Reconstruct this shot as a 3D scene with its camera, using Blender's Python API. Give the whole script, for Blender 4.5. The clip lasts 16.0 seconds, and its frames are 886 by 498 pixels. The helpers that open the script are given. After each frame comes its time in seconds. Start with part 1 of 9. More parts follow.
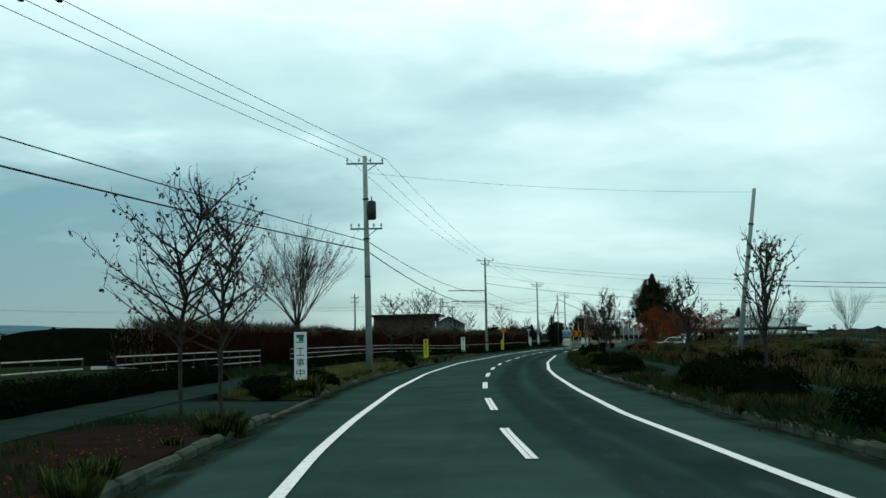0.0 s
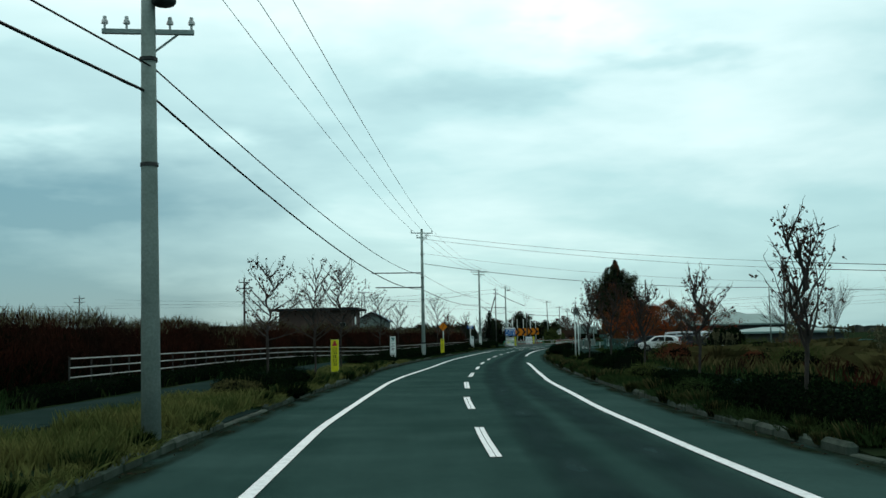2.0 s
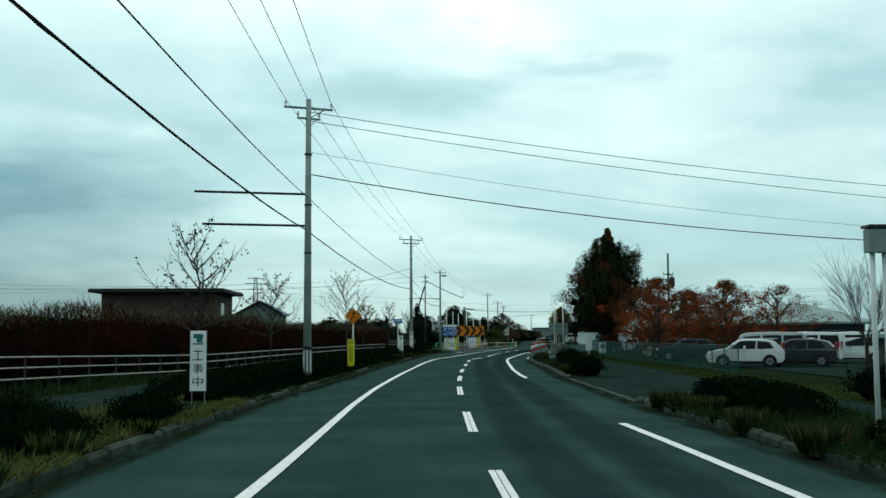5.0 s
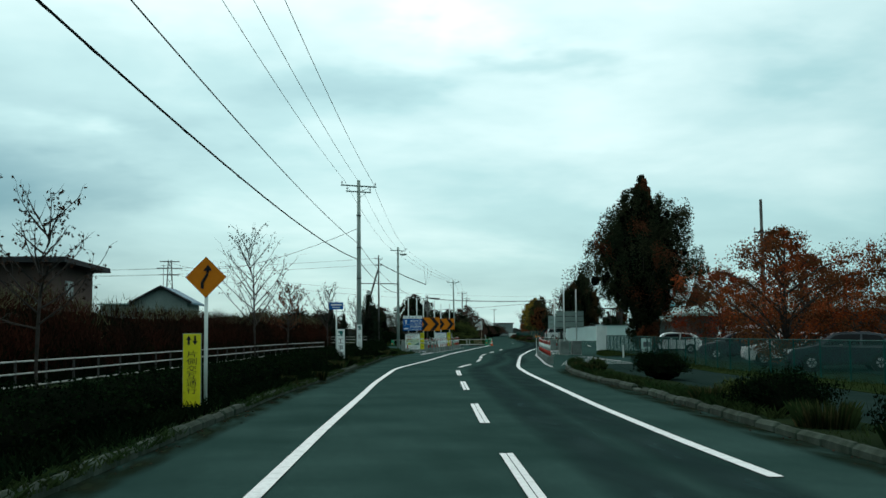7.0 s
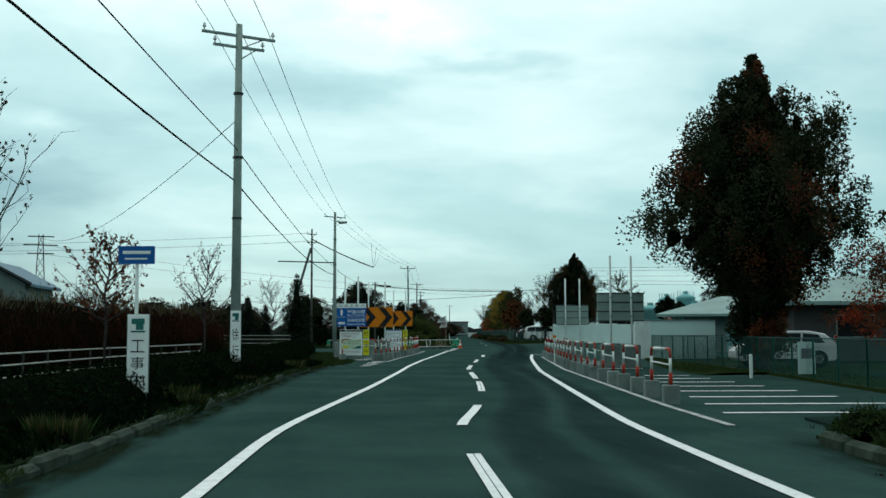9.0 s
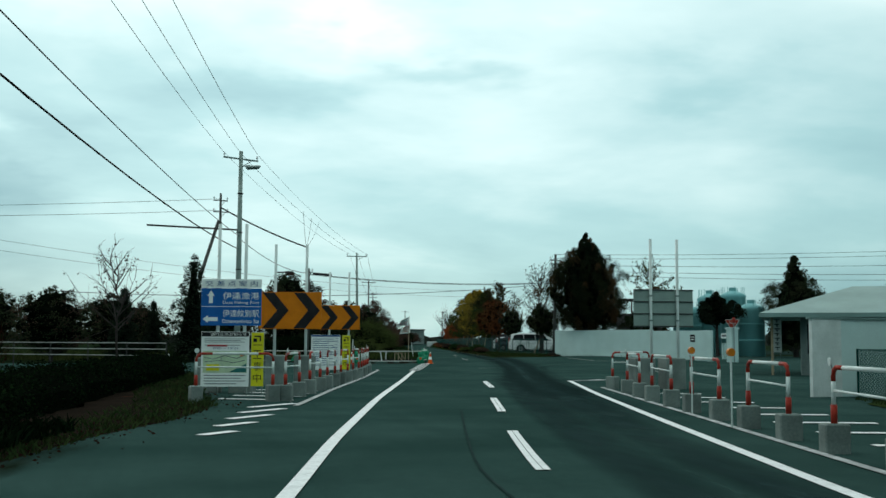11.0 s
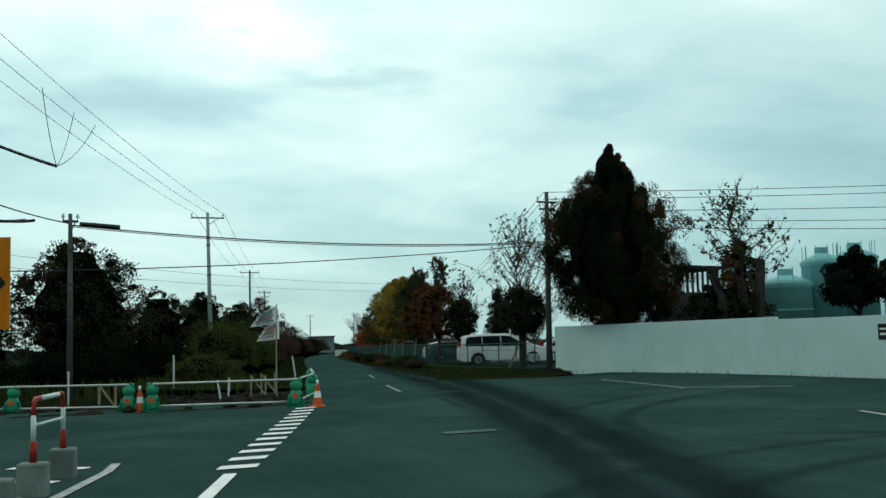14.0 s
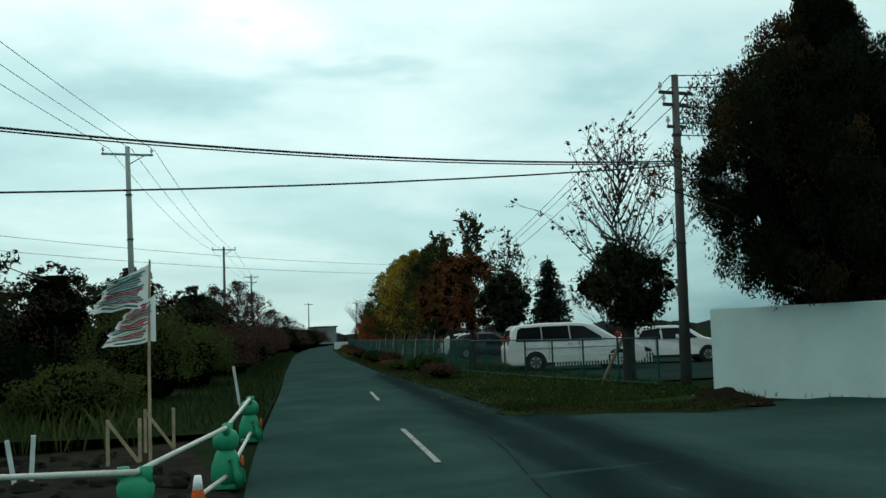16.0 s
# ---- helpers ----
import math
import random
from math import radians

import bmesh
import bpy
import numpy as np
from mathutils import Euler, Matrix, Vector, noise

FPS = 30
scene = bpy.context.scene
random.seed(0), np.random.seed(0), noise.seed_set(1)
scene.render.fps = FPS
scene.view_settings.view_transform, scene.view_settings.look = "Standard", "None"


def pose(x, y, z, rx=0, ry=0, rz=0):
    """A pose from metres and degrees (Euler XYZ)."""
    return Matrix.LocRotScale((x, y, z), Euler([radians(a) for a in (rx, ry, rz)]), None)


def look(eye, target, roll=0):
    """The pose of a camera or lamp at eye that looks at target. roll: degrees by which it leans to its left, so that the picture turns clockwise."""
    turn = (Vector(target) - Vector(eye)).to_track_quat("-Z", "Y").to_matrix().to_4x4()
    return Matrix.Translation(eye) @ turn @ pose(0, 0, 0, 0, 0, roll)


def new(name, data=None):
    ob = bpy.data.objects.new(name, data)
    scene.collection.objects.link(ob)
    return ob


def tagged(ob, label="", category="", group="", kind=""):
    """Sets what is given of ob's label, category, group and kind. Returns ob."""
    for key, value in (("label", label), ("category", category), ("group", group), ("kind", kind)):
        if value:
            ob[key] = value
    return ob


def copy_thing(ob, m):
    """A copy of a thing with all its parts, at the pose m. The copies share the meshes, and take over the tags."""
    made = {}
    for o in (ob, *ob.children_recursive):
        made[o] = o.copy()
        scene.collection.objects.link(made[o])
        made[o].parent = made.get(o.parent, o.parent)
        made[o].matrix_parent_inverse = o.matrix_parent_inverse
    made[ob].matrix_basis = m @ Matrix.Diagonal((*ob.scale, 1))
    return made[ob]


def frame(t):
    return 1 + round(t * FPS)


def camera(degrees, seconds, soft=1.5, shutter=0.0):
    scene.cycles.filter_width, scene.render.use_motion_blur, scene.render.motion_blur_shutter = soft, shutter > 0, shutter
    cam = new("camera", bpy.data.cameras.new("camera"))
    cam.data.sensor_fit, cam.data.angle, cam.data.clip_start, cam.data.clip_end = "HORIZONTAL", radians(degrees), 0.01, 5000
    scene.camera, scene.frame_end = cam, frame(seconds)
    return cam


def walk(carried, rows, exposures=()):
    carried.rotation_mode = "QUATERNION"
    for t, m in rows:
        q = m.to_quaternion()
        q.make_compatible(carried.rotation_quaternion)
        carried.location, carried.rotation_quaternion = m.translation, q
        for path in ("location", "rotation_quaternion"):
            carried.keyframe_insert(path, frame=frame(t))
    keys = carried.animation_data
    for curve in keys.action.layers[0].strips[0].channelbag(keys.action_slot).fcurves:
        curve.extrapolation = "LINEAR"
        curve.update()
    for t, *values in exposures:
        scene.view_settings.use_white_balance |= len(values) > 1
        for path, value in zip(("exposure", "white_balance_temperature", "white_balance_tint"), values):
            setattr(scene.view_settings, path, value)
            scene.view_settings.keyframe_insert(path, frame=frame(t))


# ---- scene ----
cam = camera(45.0, 16.0)
PATH = [
    (0, (3.629, -2.203, 1.612), (3.537, -0.212, 1.782), -1.1),
    (0.5, (3.087, 4.817, 1.62), (3.03, 6.808, 1.795), -0.9),
    (1, (2.592, 13.004, 1.591), (2.575, 14.997, 1.757), -1.0),
    (1.5, (2.313, 21.22, 1.622), (2.333, 23.213, 1.789), -1.0),
    (2, (2.18, 28.915, 1.708), (2.233, 30.908, 1.873), -1.1),
    (2.5, (2.074, 36.519, 1.73), (2.16, 38.511, 1.889), -0.8),
    (3, (2.241, 44.302, 1.718), (2.359, 46.292, 1.88), -0.8),
    (3.5, (2.46, 53.0, 1.72), (2.616, 54.987, 1.883), -0.7),
    (4, (2.76, 60.7, 1.75), (2.936, 62.686, 1.913), -0.7),
    (6.3, (5.298, 98.112, 1.567), (5.556, 100.088, 1.728), -0.4),
    (6.5, (5.57, 101.169, 1.583), (5.838, 103.145, 1.741), -0.6),
    (7, (6.309, 108.711, 1.553), (6.604, 110.683, 1.71), -0.5),
    (7.5, (7.134, 116.271, 1.523), (7.459, 118.238, 1.679), -0.7),
    (8, (8.27, 124.144, 1.565), (8.616, 126.107, 1.726), -0.8),
    (8.5, (9.186, 131.362, 1.55), (9.554, 133.322, 1.706), -0.4),
    (8.7, (9.729, 134.853, 1.499), (10.106, 136.811, 1.653), -0.3),
    (10.8, (15.349, 166.926, 1.374), (15.806, 168.865, 1.548), 0.5),
    (11, (15.819, 169.647, 1.407), (16.293, 171.582, 1.579), 0.3),
    (11.5, (17.415, 176.97, 1.441), (17.928, 178.895, 1.615), -0.2),
    (12, (18.987, 183.668, 1.46), (19.535, 185.584, 1.632), -0.6),
    (12.5, (20.375, 189.009, 1.483), (20.952, 190.916, 1.658), -1.7),
    (13, (21.502, 194.339, 1.533), (22.116, 196.235, 1.701), -1.4),
    (13.5, (23.256, 199.659, 1.548), (23.886, 201.549, 1.724), -1.4),
    (14, (24.809, 205.038, 1.597), (25.442, 206.927, 1.777), -1.5),
    (14.5, (26.263, 209.995, 1.682), (26.882, 211.888, 1.863), -1.7),
    (15, (27.686, 214.835, 1.812), (28.291, 216.733, 1.991), -2.0),
    (15.5, (29.074, 219.525, 1.94), (29.673, 221.426, 2.108), -2.0),
    (16, (29.891, 224.18, 1.903), (30.517, 226.073, 2.062), -2.1),
]
EXPO = 0.0
walk(cam, [(t, look(eye, aim, roll)) for t, eye, aim, roll in PATH], [(0, EXPO, 6500, 10), (12.6, EXPO, 6500, 10), (14, EXPO, 6600, 10), (16, EXPO, 6640, 10)])
SUN_EL, SUN_AZ = 34.0, -12.0
SUN_DIR = (math.cos(radians(SUN_EL)) * math.sin(radians(SUN_AZ)), math.cos(radians(SUN_EL)) * math.cos(radians(SUN_AZ)), math.sin(radians(SUN_EL)))
SKY_SEED, SKY_LOW, SKY_HIGH = 3.0, 0.80, 1.33

# ---- world and light: a bright overcast autumn sky ----
world = bpy.data.worlds.new("overcast")
scene.world = world
world.use_nodes = True
wn, wl = world.node_tree.nodes, world.node_tree.links
wn.clear()


def wnode(kind, **kw):
    n = wn.new(kind)
    for k, v in kw.items():
        n.inputs[k].default_value = v
    return n


w_out = wnode("ShaderNodeOutputWorld")
w_bg = wnode("ShaderNodeBackground", Strength=1.0)
w_tc = wnode("ShaderNodeTexCoord")
w_sep = wnode("ShaderNodeSeparateXYZ")
wl.new(w_tc.outputs["Generated"], w_sep.inputs[0])
# the cloud deck lies flat overhead: its pattern is stretched towards the horizon
w_up = wn.new("ShaderNodeMath"); w_up.operation = "MAXIMUM"; w_up.inputs[1].default_value = 0.0
wl.new(w_sep.outputs["Z"], w_up.inputs[0])
w_add = wn.new("ShaderNodeMath"); w_add.operation = "ADD"; w_add.inputs[1].default_value = 0.21
wl.new(w_up.outputs[0], w_add.inputs[0])
w_dx = wn.new("ShaderNodeMath"); w_dx.operation = "DIVIDE"
w_dy = wn.new("ShaderNodeMath"); w_dy.operation = "DIVIDE"
wl.new(w_sep.outputs["X"], w_dx.inputs[0]); wl.new(w_add.outputs[0], w_dx.inputs[1])
wl.new(w_sep.outputs["Y"], w_dy.inputs[0]); wl.new(w_add.outputs[0], w_dy.inputs[1])
w_com = wn.new("ShaderNodeCombineXYZ")
w_dw = wn.new("ShaderNodeMath"); w_dw.operation = "MULTIPLY"; w_dw.inputs[1].default_value = 0.8
wl.new(w_dx.outputs[0], w_dw.inputs[0]); wl.new(w_dw.outputs[0], w_com.inputs[0]); wl.new(w_dy.outputs[0], w_com.inputs[1])
w_com.inputs[2].default_value = SKY_SEED
w_n1 = wnode("ShaderNodeTexNoise", Scale=1.5, Detail=5.0, Roughness=0.52, Distortion=0.2)
w_n2 = wnode("ShaderNodeTexNoise", Scale=0.45, Detail=3.0, Roughness=0.5)
wl.new(w_com.outputs[0], w_n1.inputs["Vector"]); wl.new(w_com.outputs[0], w_n2.inputs["Vector"])
w_mix = wn.new("ShaderNodeMath"); w_mix.operation = "MULTIPLY_ADD"; w_mix.inputs[1].default_value = 0.36
w_half = wn.new("ShaderNodeMath"); w_half.operation = "MULTIPLY"; w_half.inputs[1].default_value = 0.35
w_even = wn.new("ShaderNodeMath"); w_even.operation = "ADD"; w_even.inputs[1].default_value = 0.15
wl.new(w_n2.outputs["Fac"], w_half.inputs[0])
wl.new(w_half.outputs[0], w_even.inputs[0])
wl.new(w_n1.outputs["Fac"], w_mix.inputs[0]); wl.new(w_even.outputs[0], w_mix.inputs[2])
# the deck is thicker low down and on the western side
w_lean = wn.new("ShaderNodeMath"); w_lean.operation = "MULTIPLY_ADD"
w_lean.inputs[1].default_value, w_lean.inputs[2].default_value = -1.75, 0.46
wl.new(w_up.outputs[0], w_lean.inputs[0])
w_west = wn.new("ShaderNodeMath"); w_west.operation = "MULTIPLY_ADD"
w_wx = wn.new("ShaderNodeMapRange")  # how far west or east, as an even pull towards thicker cloud
w_wx.interpolation_type = "SMOOTHSTEP"
for k, v in (("From Min", -0.36), ("From Max", 0.12), ("To Min", -0.86), ("To Max", 0.0)):
    w_wx.inputs[k].default_value = v
wl.new(w_sep.outputs["X"], w_wx.inputs["Value"])
w_ex = wn.new("ShaderNodeMapRange")
w_ex.interpolation_type = "SMOOTHSTEP"
for k, v in (("From Min", 0.2), ("From Max", 0.75), ("To Min", 0.0), ("To Max", -0.40)):
    w_ex.inputs[k].default_value = v
wl.new(w_sep.outputs["X"], w_ex.inputs["Value"])
w_side = wn.new("ShaderNodeMath"); w_side.operation = "ADD"
wl.new(w_wx.outputs[0], w_side.inputs[0]); wl.new(w_ex.outputs[0], w_side.inputs[1])
wl.new(w_side.outputs[0], w_west.inputs[0]); wl.new(w_lean.outputs[0], w_west.inputs[1]); wl.new(w_mix.outputs[0], w_west.inputs[2])
w_high = wn.new("ShaderNodeMath"); w_high.operation = "MULTIPLY_ADD"; w_high.inputs[1].default_value = 0.50
w_cap = wn.new("ShaderNodeMath"); w_cap.operation = "MINIMUM"; w_cap.inputs[1].default_value = 0.5
wl.new(w_up.outputs[0], w_cap.inputs[0])
wl.new(w_cap.outputs[0], w_high.inputs[0]); wl.new(w_west.outputs[0], w_high.inputs[2])
# single soft banks and bright gaps of the cloud deck: bearing, elevation, half widths in degrees, depth
CLOUD_BANKS = ((4.0, 13.0, 5.0, 1.5, 0.095), (14.2, 14.3, 4.2, 1.1, 0.07), (28.0, 13.7, 6.5, 1.5, 0.06), (-5.5, 10.5, 5.5, 1.3, 0.085), (-17.0, 7.3, 8.0, 1.7, 0.11), (-24.5, 7.8, 5.0, 1.7, 0.08),
               (-9.0, 7.3, 4.0, 1.2, 0.07), (-12.0, 4.7, 5.0, 1.1, 0.05), (-24.0, 13.7, 4.0, 1.0, 0.06), (-20.0, 10.8, 5.0, 1.0, -0.11), (-10.5, 10.6, 2.6, 0.9, -0.08), (-8.0, 17.0, 6.0, 1.6, -0.06), (10.0, 17.0, 5.0, 1.4, -0.05))


def wmath(op, *args):
    n = wn.new("ShaderNodeMath"); n.operation = op
    for k, a in enumerate(args):
        if isinstance(a, (int, float)):
            n.inputs[k].default_value = a
        else:
            wl.new(a, n.inputs[k])
    return n.outputs[0]


w_fray = wnode("ShaderNodeTexNoise", Scale=7.0, Detail=4.0, Roughness=0.55)
w_stretch = wn.new("ShaderNodeVectorMath"); w_stretch.operation = "MULTIPLY"; w_stretch.inputs[1].default_value = (1.0, 1.0, 3.0)
wl.new(w_tc.outputs["Generated"], w_stretch.inputs[0]); wl.new(w_stretch.outputs[0], w_fray.inputs["Vector"])
w_off = wn.new("ShaderNodeSeparateColor")
wl.new(w_fray.outputs["Color"], w_off.inputs[0])
w_az = wmath("ADD", wmath("MULTIPLY", wmath("ARCTAN2", w_sep.outputs["X"], w_sep.outputs["Y"]), 57.2958), wmath("MULTIPLY_ADD", w_off.outputs[0], 16.0, -8.0))
w_el = wmath("ADD", wmath("MULTIPLY", wmath("ARCSINE", w_sep.outputs["Z"]), 57.2958), wmath("MULTIPLY_ADD", w_off.outputs[1], 7.0, -3.5))
w_thick = w_high.outputs[0]
for bearing, height, half_w, half_h, depth in CLOUD_BANKS:
    u = wmath("POWER", wmath("DIVIDE", wmath("ABSOLUTE", wmath("SUBTRACT", w_az, bearing)), half_w), 2.0)
    v = wmath("POWER", wmath("DIVIDE", wmath("ABSOLUTE", wmath("SUBTRACT", w_el, height)), half_h), 2.0)
    w_thick = wmath("MULTIPLY_ADD", wmath("EXPONENT", wmath("MULTIPLY", wmath("ADD", u, v), -1.0)), -depth, w_thick)
w_ramp = wn.new("ShaderNodeValToRGB")
cr = w_ramp.color_ramp
cr.elements[0].position, cr.elements[0].color = 0.29, (0.055, 0.205, 0.255, 1)
cr.elements[1].position, cr.elements[1].color = 0.735, (0.96, 1.0, 0.97, 1)
e = cr.elements.new(0.545); e.color = (0.335, 0.545, 0.555, 1)
e = cr.elements.new(0.650); e.color = (0.58, 0.752, 0.74, 1)
wl.new(w_thick, w_ramp.inputs["Fac"])
# towards the sun the cloud is thinner, low on the far side it is thicker and bluer
w_dot = wn.new("ShaderNodeVectorMath"); w_dot.operation = "DOT_PRODUCT"
wl.new(w_tc.outputs["Generated"], w_dot.inputs[0])
w_dot.inputs[1].default_value = SUN_DIR
w_glow = wn.new("ShaderNodeMapRange")
for k, v in (("From Min", 0.25), ("From Max", 0.9), ("To Min", 0.0), ("To Max", 1.0)):
    w_glow.inputs[k].default_value = v
wl.new(w_dot.outputs["Value"], w_glow.inputs["Value"])
w_tint = wn.new("ShaderNodeMix"); w_tint.data_type = "RGBA"
for sock in w_tint.inputs:
    if sock.type == "RGBA":
        sock.default_value = (SKY_LOW * 0.84, SKY_LOW, SKY_LOW * 1.0, 1) if sock.name == "A" else (SKY_HIGH, SKY_HIGH, SKY_HIGH, 1)
wl.new(w_glow.outputs[0], w_tint.inputs[0])
w_mul = wn.new("ShaderNodeVectorMath"); w_mul.operation = "MULTIPLY"
wl.new(w_ramp.outputs["Color"], w_mul.inputs[0]); wl.new([o for o in w_tint.outputs if o.type == "RGBA"][0], w_mul.inputs[1])
# blue sky light that filters through the cloud
w_sky = wn.new("ShaderNodeTexSky"); w_sky.sky_type = "NISHITA"; w_sky.sun_disc = False
w_sky.sun_elevation, w_sky.sun_rotation = radians(SUN_EL), radians(SUN_AZ)
w_skys = wn.new("ShaderNodeVectorMath"); w_skys.operation = "SCALE"; w_skys.inputs["Scale"].default_value = 0.012
wl.new(w_sky.outputs[0], w_skys.inputs[0])
w_sum = wn.new("ShaderNodeVectorMath"); w_sum.operation = "ADD"
wl.new(w_mul.outputs[0], w_sum.inputs[0]); wl.new(w_skys.outputs[0], w_sum.inputs[1])
wl.new(w_sum.outputs[0], w_bg.inputs["Color"])
wl.new(w_bg.outputs[0], w_out.inputs[0])

sun_data = bpy.data.lights.new("sun", "SUN")
sun_data.energy, sun_data.angle, sun_data.color = 0.25, radians(25), (1.0, 0.97, 0.9)
sun = new("sun", sun_data)
sun.matrix_world = look(Vector(SUN_DIR) * 100, (0, 0, 0))

# ---- materials ----
def mat(name, c1, c2=None, rough=0.8, scale=3.0, fine=40.0, bump=0.3, metal=0.0, island=0.0, spec=0.1, trans=0.0,
        detail=6.0, low=0.35, high=0.65, c3=None, obj_random=0.0, grain=0.13):
    """Two colours mixed by coarse noise, darkened and lightened by fine grain, with a little relief, in metres."""
    m = bpy.data.materials.new(name)
    m.use_nodes = True
    n, l = m.node_tree.nodes, m.node_tree.links
    b = n["Principled BSDF"]
    c2 = c2 or tuple(v * 0.75 for v in c1)
    geo = n.new("ShaderNodeNewGeometry")
    n1 = n.new("ShaderNodeTexNoise"); n1.inputs["Scale"].default_value = scale; n1.inputs["Detail"].default_value = detail
    n2 = n.new("ShaderNodeTexNoise"); n2.inputs["Scale"].default_value = fine; n2.inputs["Detail"].default_value = 3.0
    l.new(geo.outputs["Position"], n1.inputs["Vector"]); l.new(geo.outputs["Position"], n2.inputs["Vector"])
    r = n.new("ShaderNodeValToRGB")
    r.color_ramp.elements[0].position, r.color_ramp.elements[0].color = low, (*c1, 1)
    r.color_ramp.elements[1].position, r.color_ramp.elements[1].color = high, (*c2, 1)
    if c3:
        x = r.color_ramp.elements.new(min(high + 0.12, 0.95)); x.color = (*c3, 1)
    l.new(n1.outputs["Fac"], r.inputs["Fac"])
    val = n.new("ShaderNodeMapRange")
    val.inputs["From Min"].default_value, val.inputs["From Max"].default_value = 0.3, 0.7
    val.inputs["To Min"].default_value, val.inputs["To Max"].default_value = 1 - grain, 1 + grain
    l.new(n2.outputs["Fac"], val.inputs["Value"])
    sc = n.new("ShaderNodeVectorMath"); sc.operation = "SCALE"
    l.new(r.outputs["Color"], sc.inputs[0]); l.new(val.outputs[0], sc.inputs["Scale"])
    out = sc.outputs[0]
    if island or obj_random:
        isl = n.new("ShaderNodeMapRange")
        k = island or obj_random
        isl.inputs["To Min"].default_value, isl.inputs["To Max"].default_value = 1 - k, 1 + k
        if island:
            l.new(geo.outputs["Random Per Island"], isl.inputs["Value"])
        else:
            oi = n.new("ShaderNodeObjectInfo"); l.new(oi.outputs["Random"], isl.inputs["Value"])
        s2 = n.new("ShaderNodeVectorMath"); s2.operation = "SCALE"
        l.new(out, s2.inputs[0]); l.new(isl.outputs[0], s2.inputs["Scale"])
        out = s2.outputs[0]
    l.new(out, b.inputs["Base Color"])
    b.inputs["Roughness"].default_value = rough
    b.inputs["Metallic"].default_value = metal
    b.inputs["Specular IOR Level"].default_value = spec
    if bump:
        bn = n.new("ShaderNodeBump"); bn.inputs["Strength"].default_value = bump; bn.inputs["Distance"].default_value = 0.01
        l.new(n2.outputs["Fac"], bn.inputs["Height"]); l.new(bn.outputs["Normal"], b.inputs["Normal"])
    if trans:
        t = n.new("ShaderNodeBsdfTranslucent"); l.new(out, t.inputs["Color"])
        mx = n.new("ShaderNodeMixShader"); mx.inputs[0].default_value = trans
        l.new(b.outputs[0], mx.inputs[1]); l.new(t.outputs[0], mx.inputs[2])
        l.new(mx.outputs[0], n["Material Output"].inputs["Surface"])
    return m


def leafmat(name, c1, c2, island=0.5, scale=0.8, trans=0.25, rough=0.7):
    return mat(name, c1, c2, rough=rough, scale=scale, fine=30, bump=0, island=island, trans=trans, spec=0.0)


M_ASPHALT = mat("asphalt", (0.0190, 0.0440, 0.0395), (0.0285, 0.0600, 0.0545), rough=0.9, spec=0.0, scale=0.35, fine=60, bump=0.4)


def aged_asphalt(m):
    """Lengthwise streaks, blotches and bright stone chips over the base colour."""
    n, l = m.node_tree.nodes, m.node_tree.links
    b = n["Principled BSDF"]
    src = b.inputs["Base Color"].links[0].from_socket
    geo = n.new("ShaderNodeNewGeometry")
    mp = n.new("ShaderNodeMapping"); mp.inputs["Scale"].default_value = (1.0, 0.06, 1.0)
    l.new(geo.outputs["Position"], mp.inputs["Vector"])
    out = src
    for vec, scale, lo, hi, f0, f1 in ((mp.outputs[0], 2.6, 0.96, 1.04, 0.35, 0.65), (geo.outputs["Position"], 0.9, 0.96, 1.04, 0.35, 0.65), (geo.outputs["Position"], 9.0, 0.95, 1.06, 0.3, 0.7), (geo.outputs["Position"], 170.0, 0.72, 1.34, 0.3, 0.7)):
        t = n.new("ShaderNodeTexNoise"); t.inputs["Scale"].default_value = scale; t.inputs["Detail"].default_value = 4.0
        l.new(vec, t.inputs["Vector"])
        r = n.new("ShaderNodeMapRange")
        for k, v in (("From Min", f0), ("From Max", f1), ("To Min", lo), ("To Max", hi)):
            r.inputs[k].default_value = v
        l.new(t.outputs["Fac"], r.inputs["Value"])
        sc = n.new("ShaderNodeVectorMath"); sc.operation = "SCALE"
        l.new(out, sc.inputs[0]); l.new(r.outputs[0], sc.inputs["Scale"])
        out = sc.outputs[0]
    l.new(out, b.inputs["Base Color"])


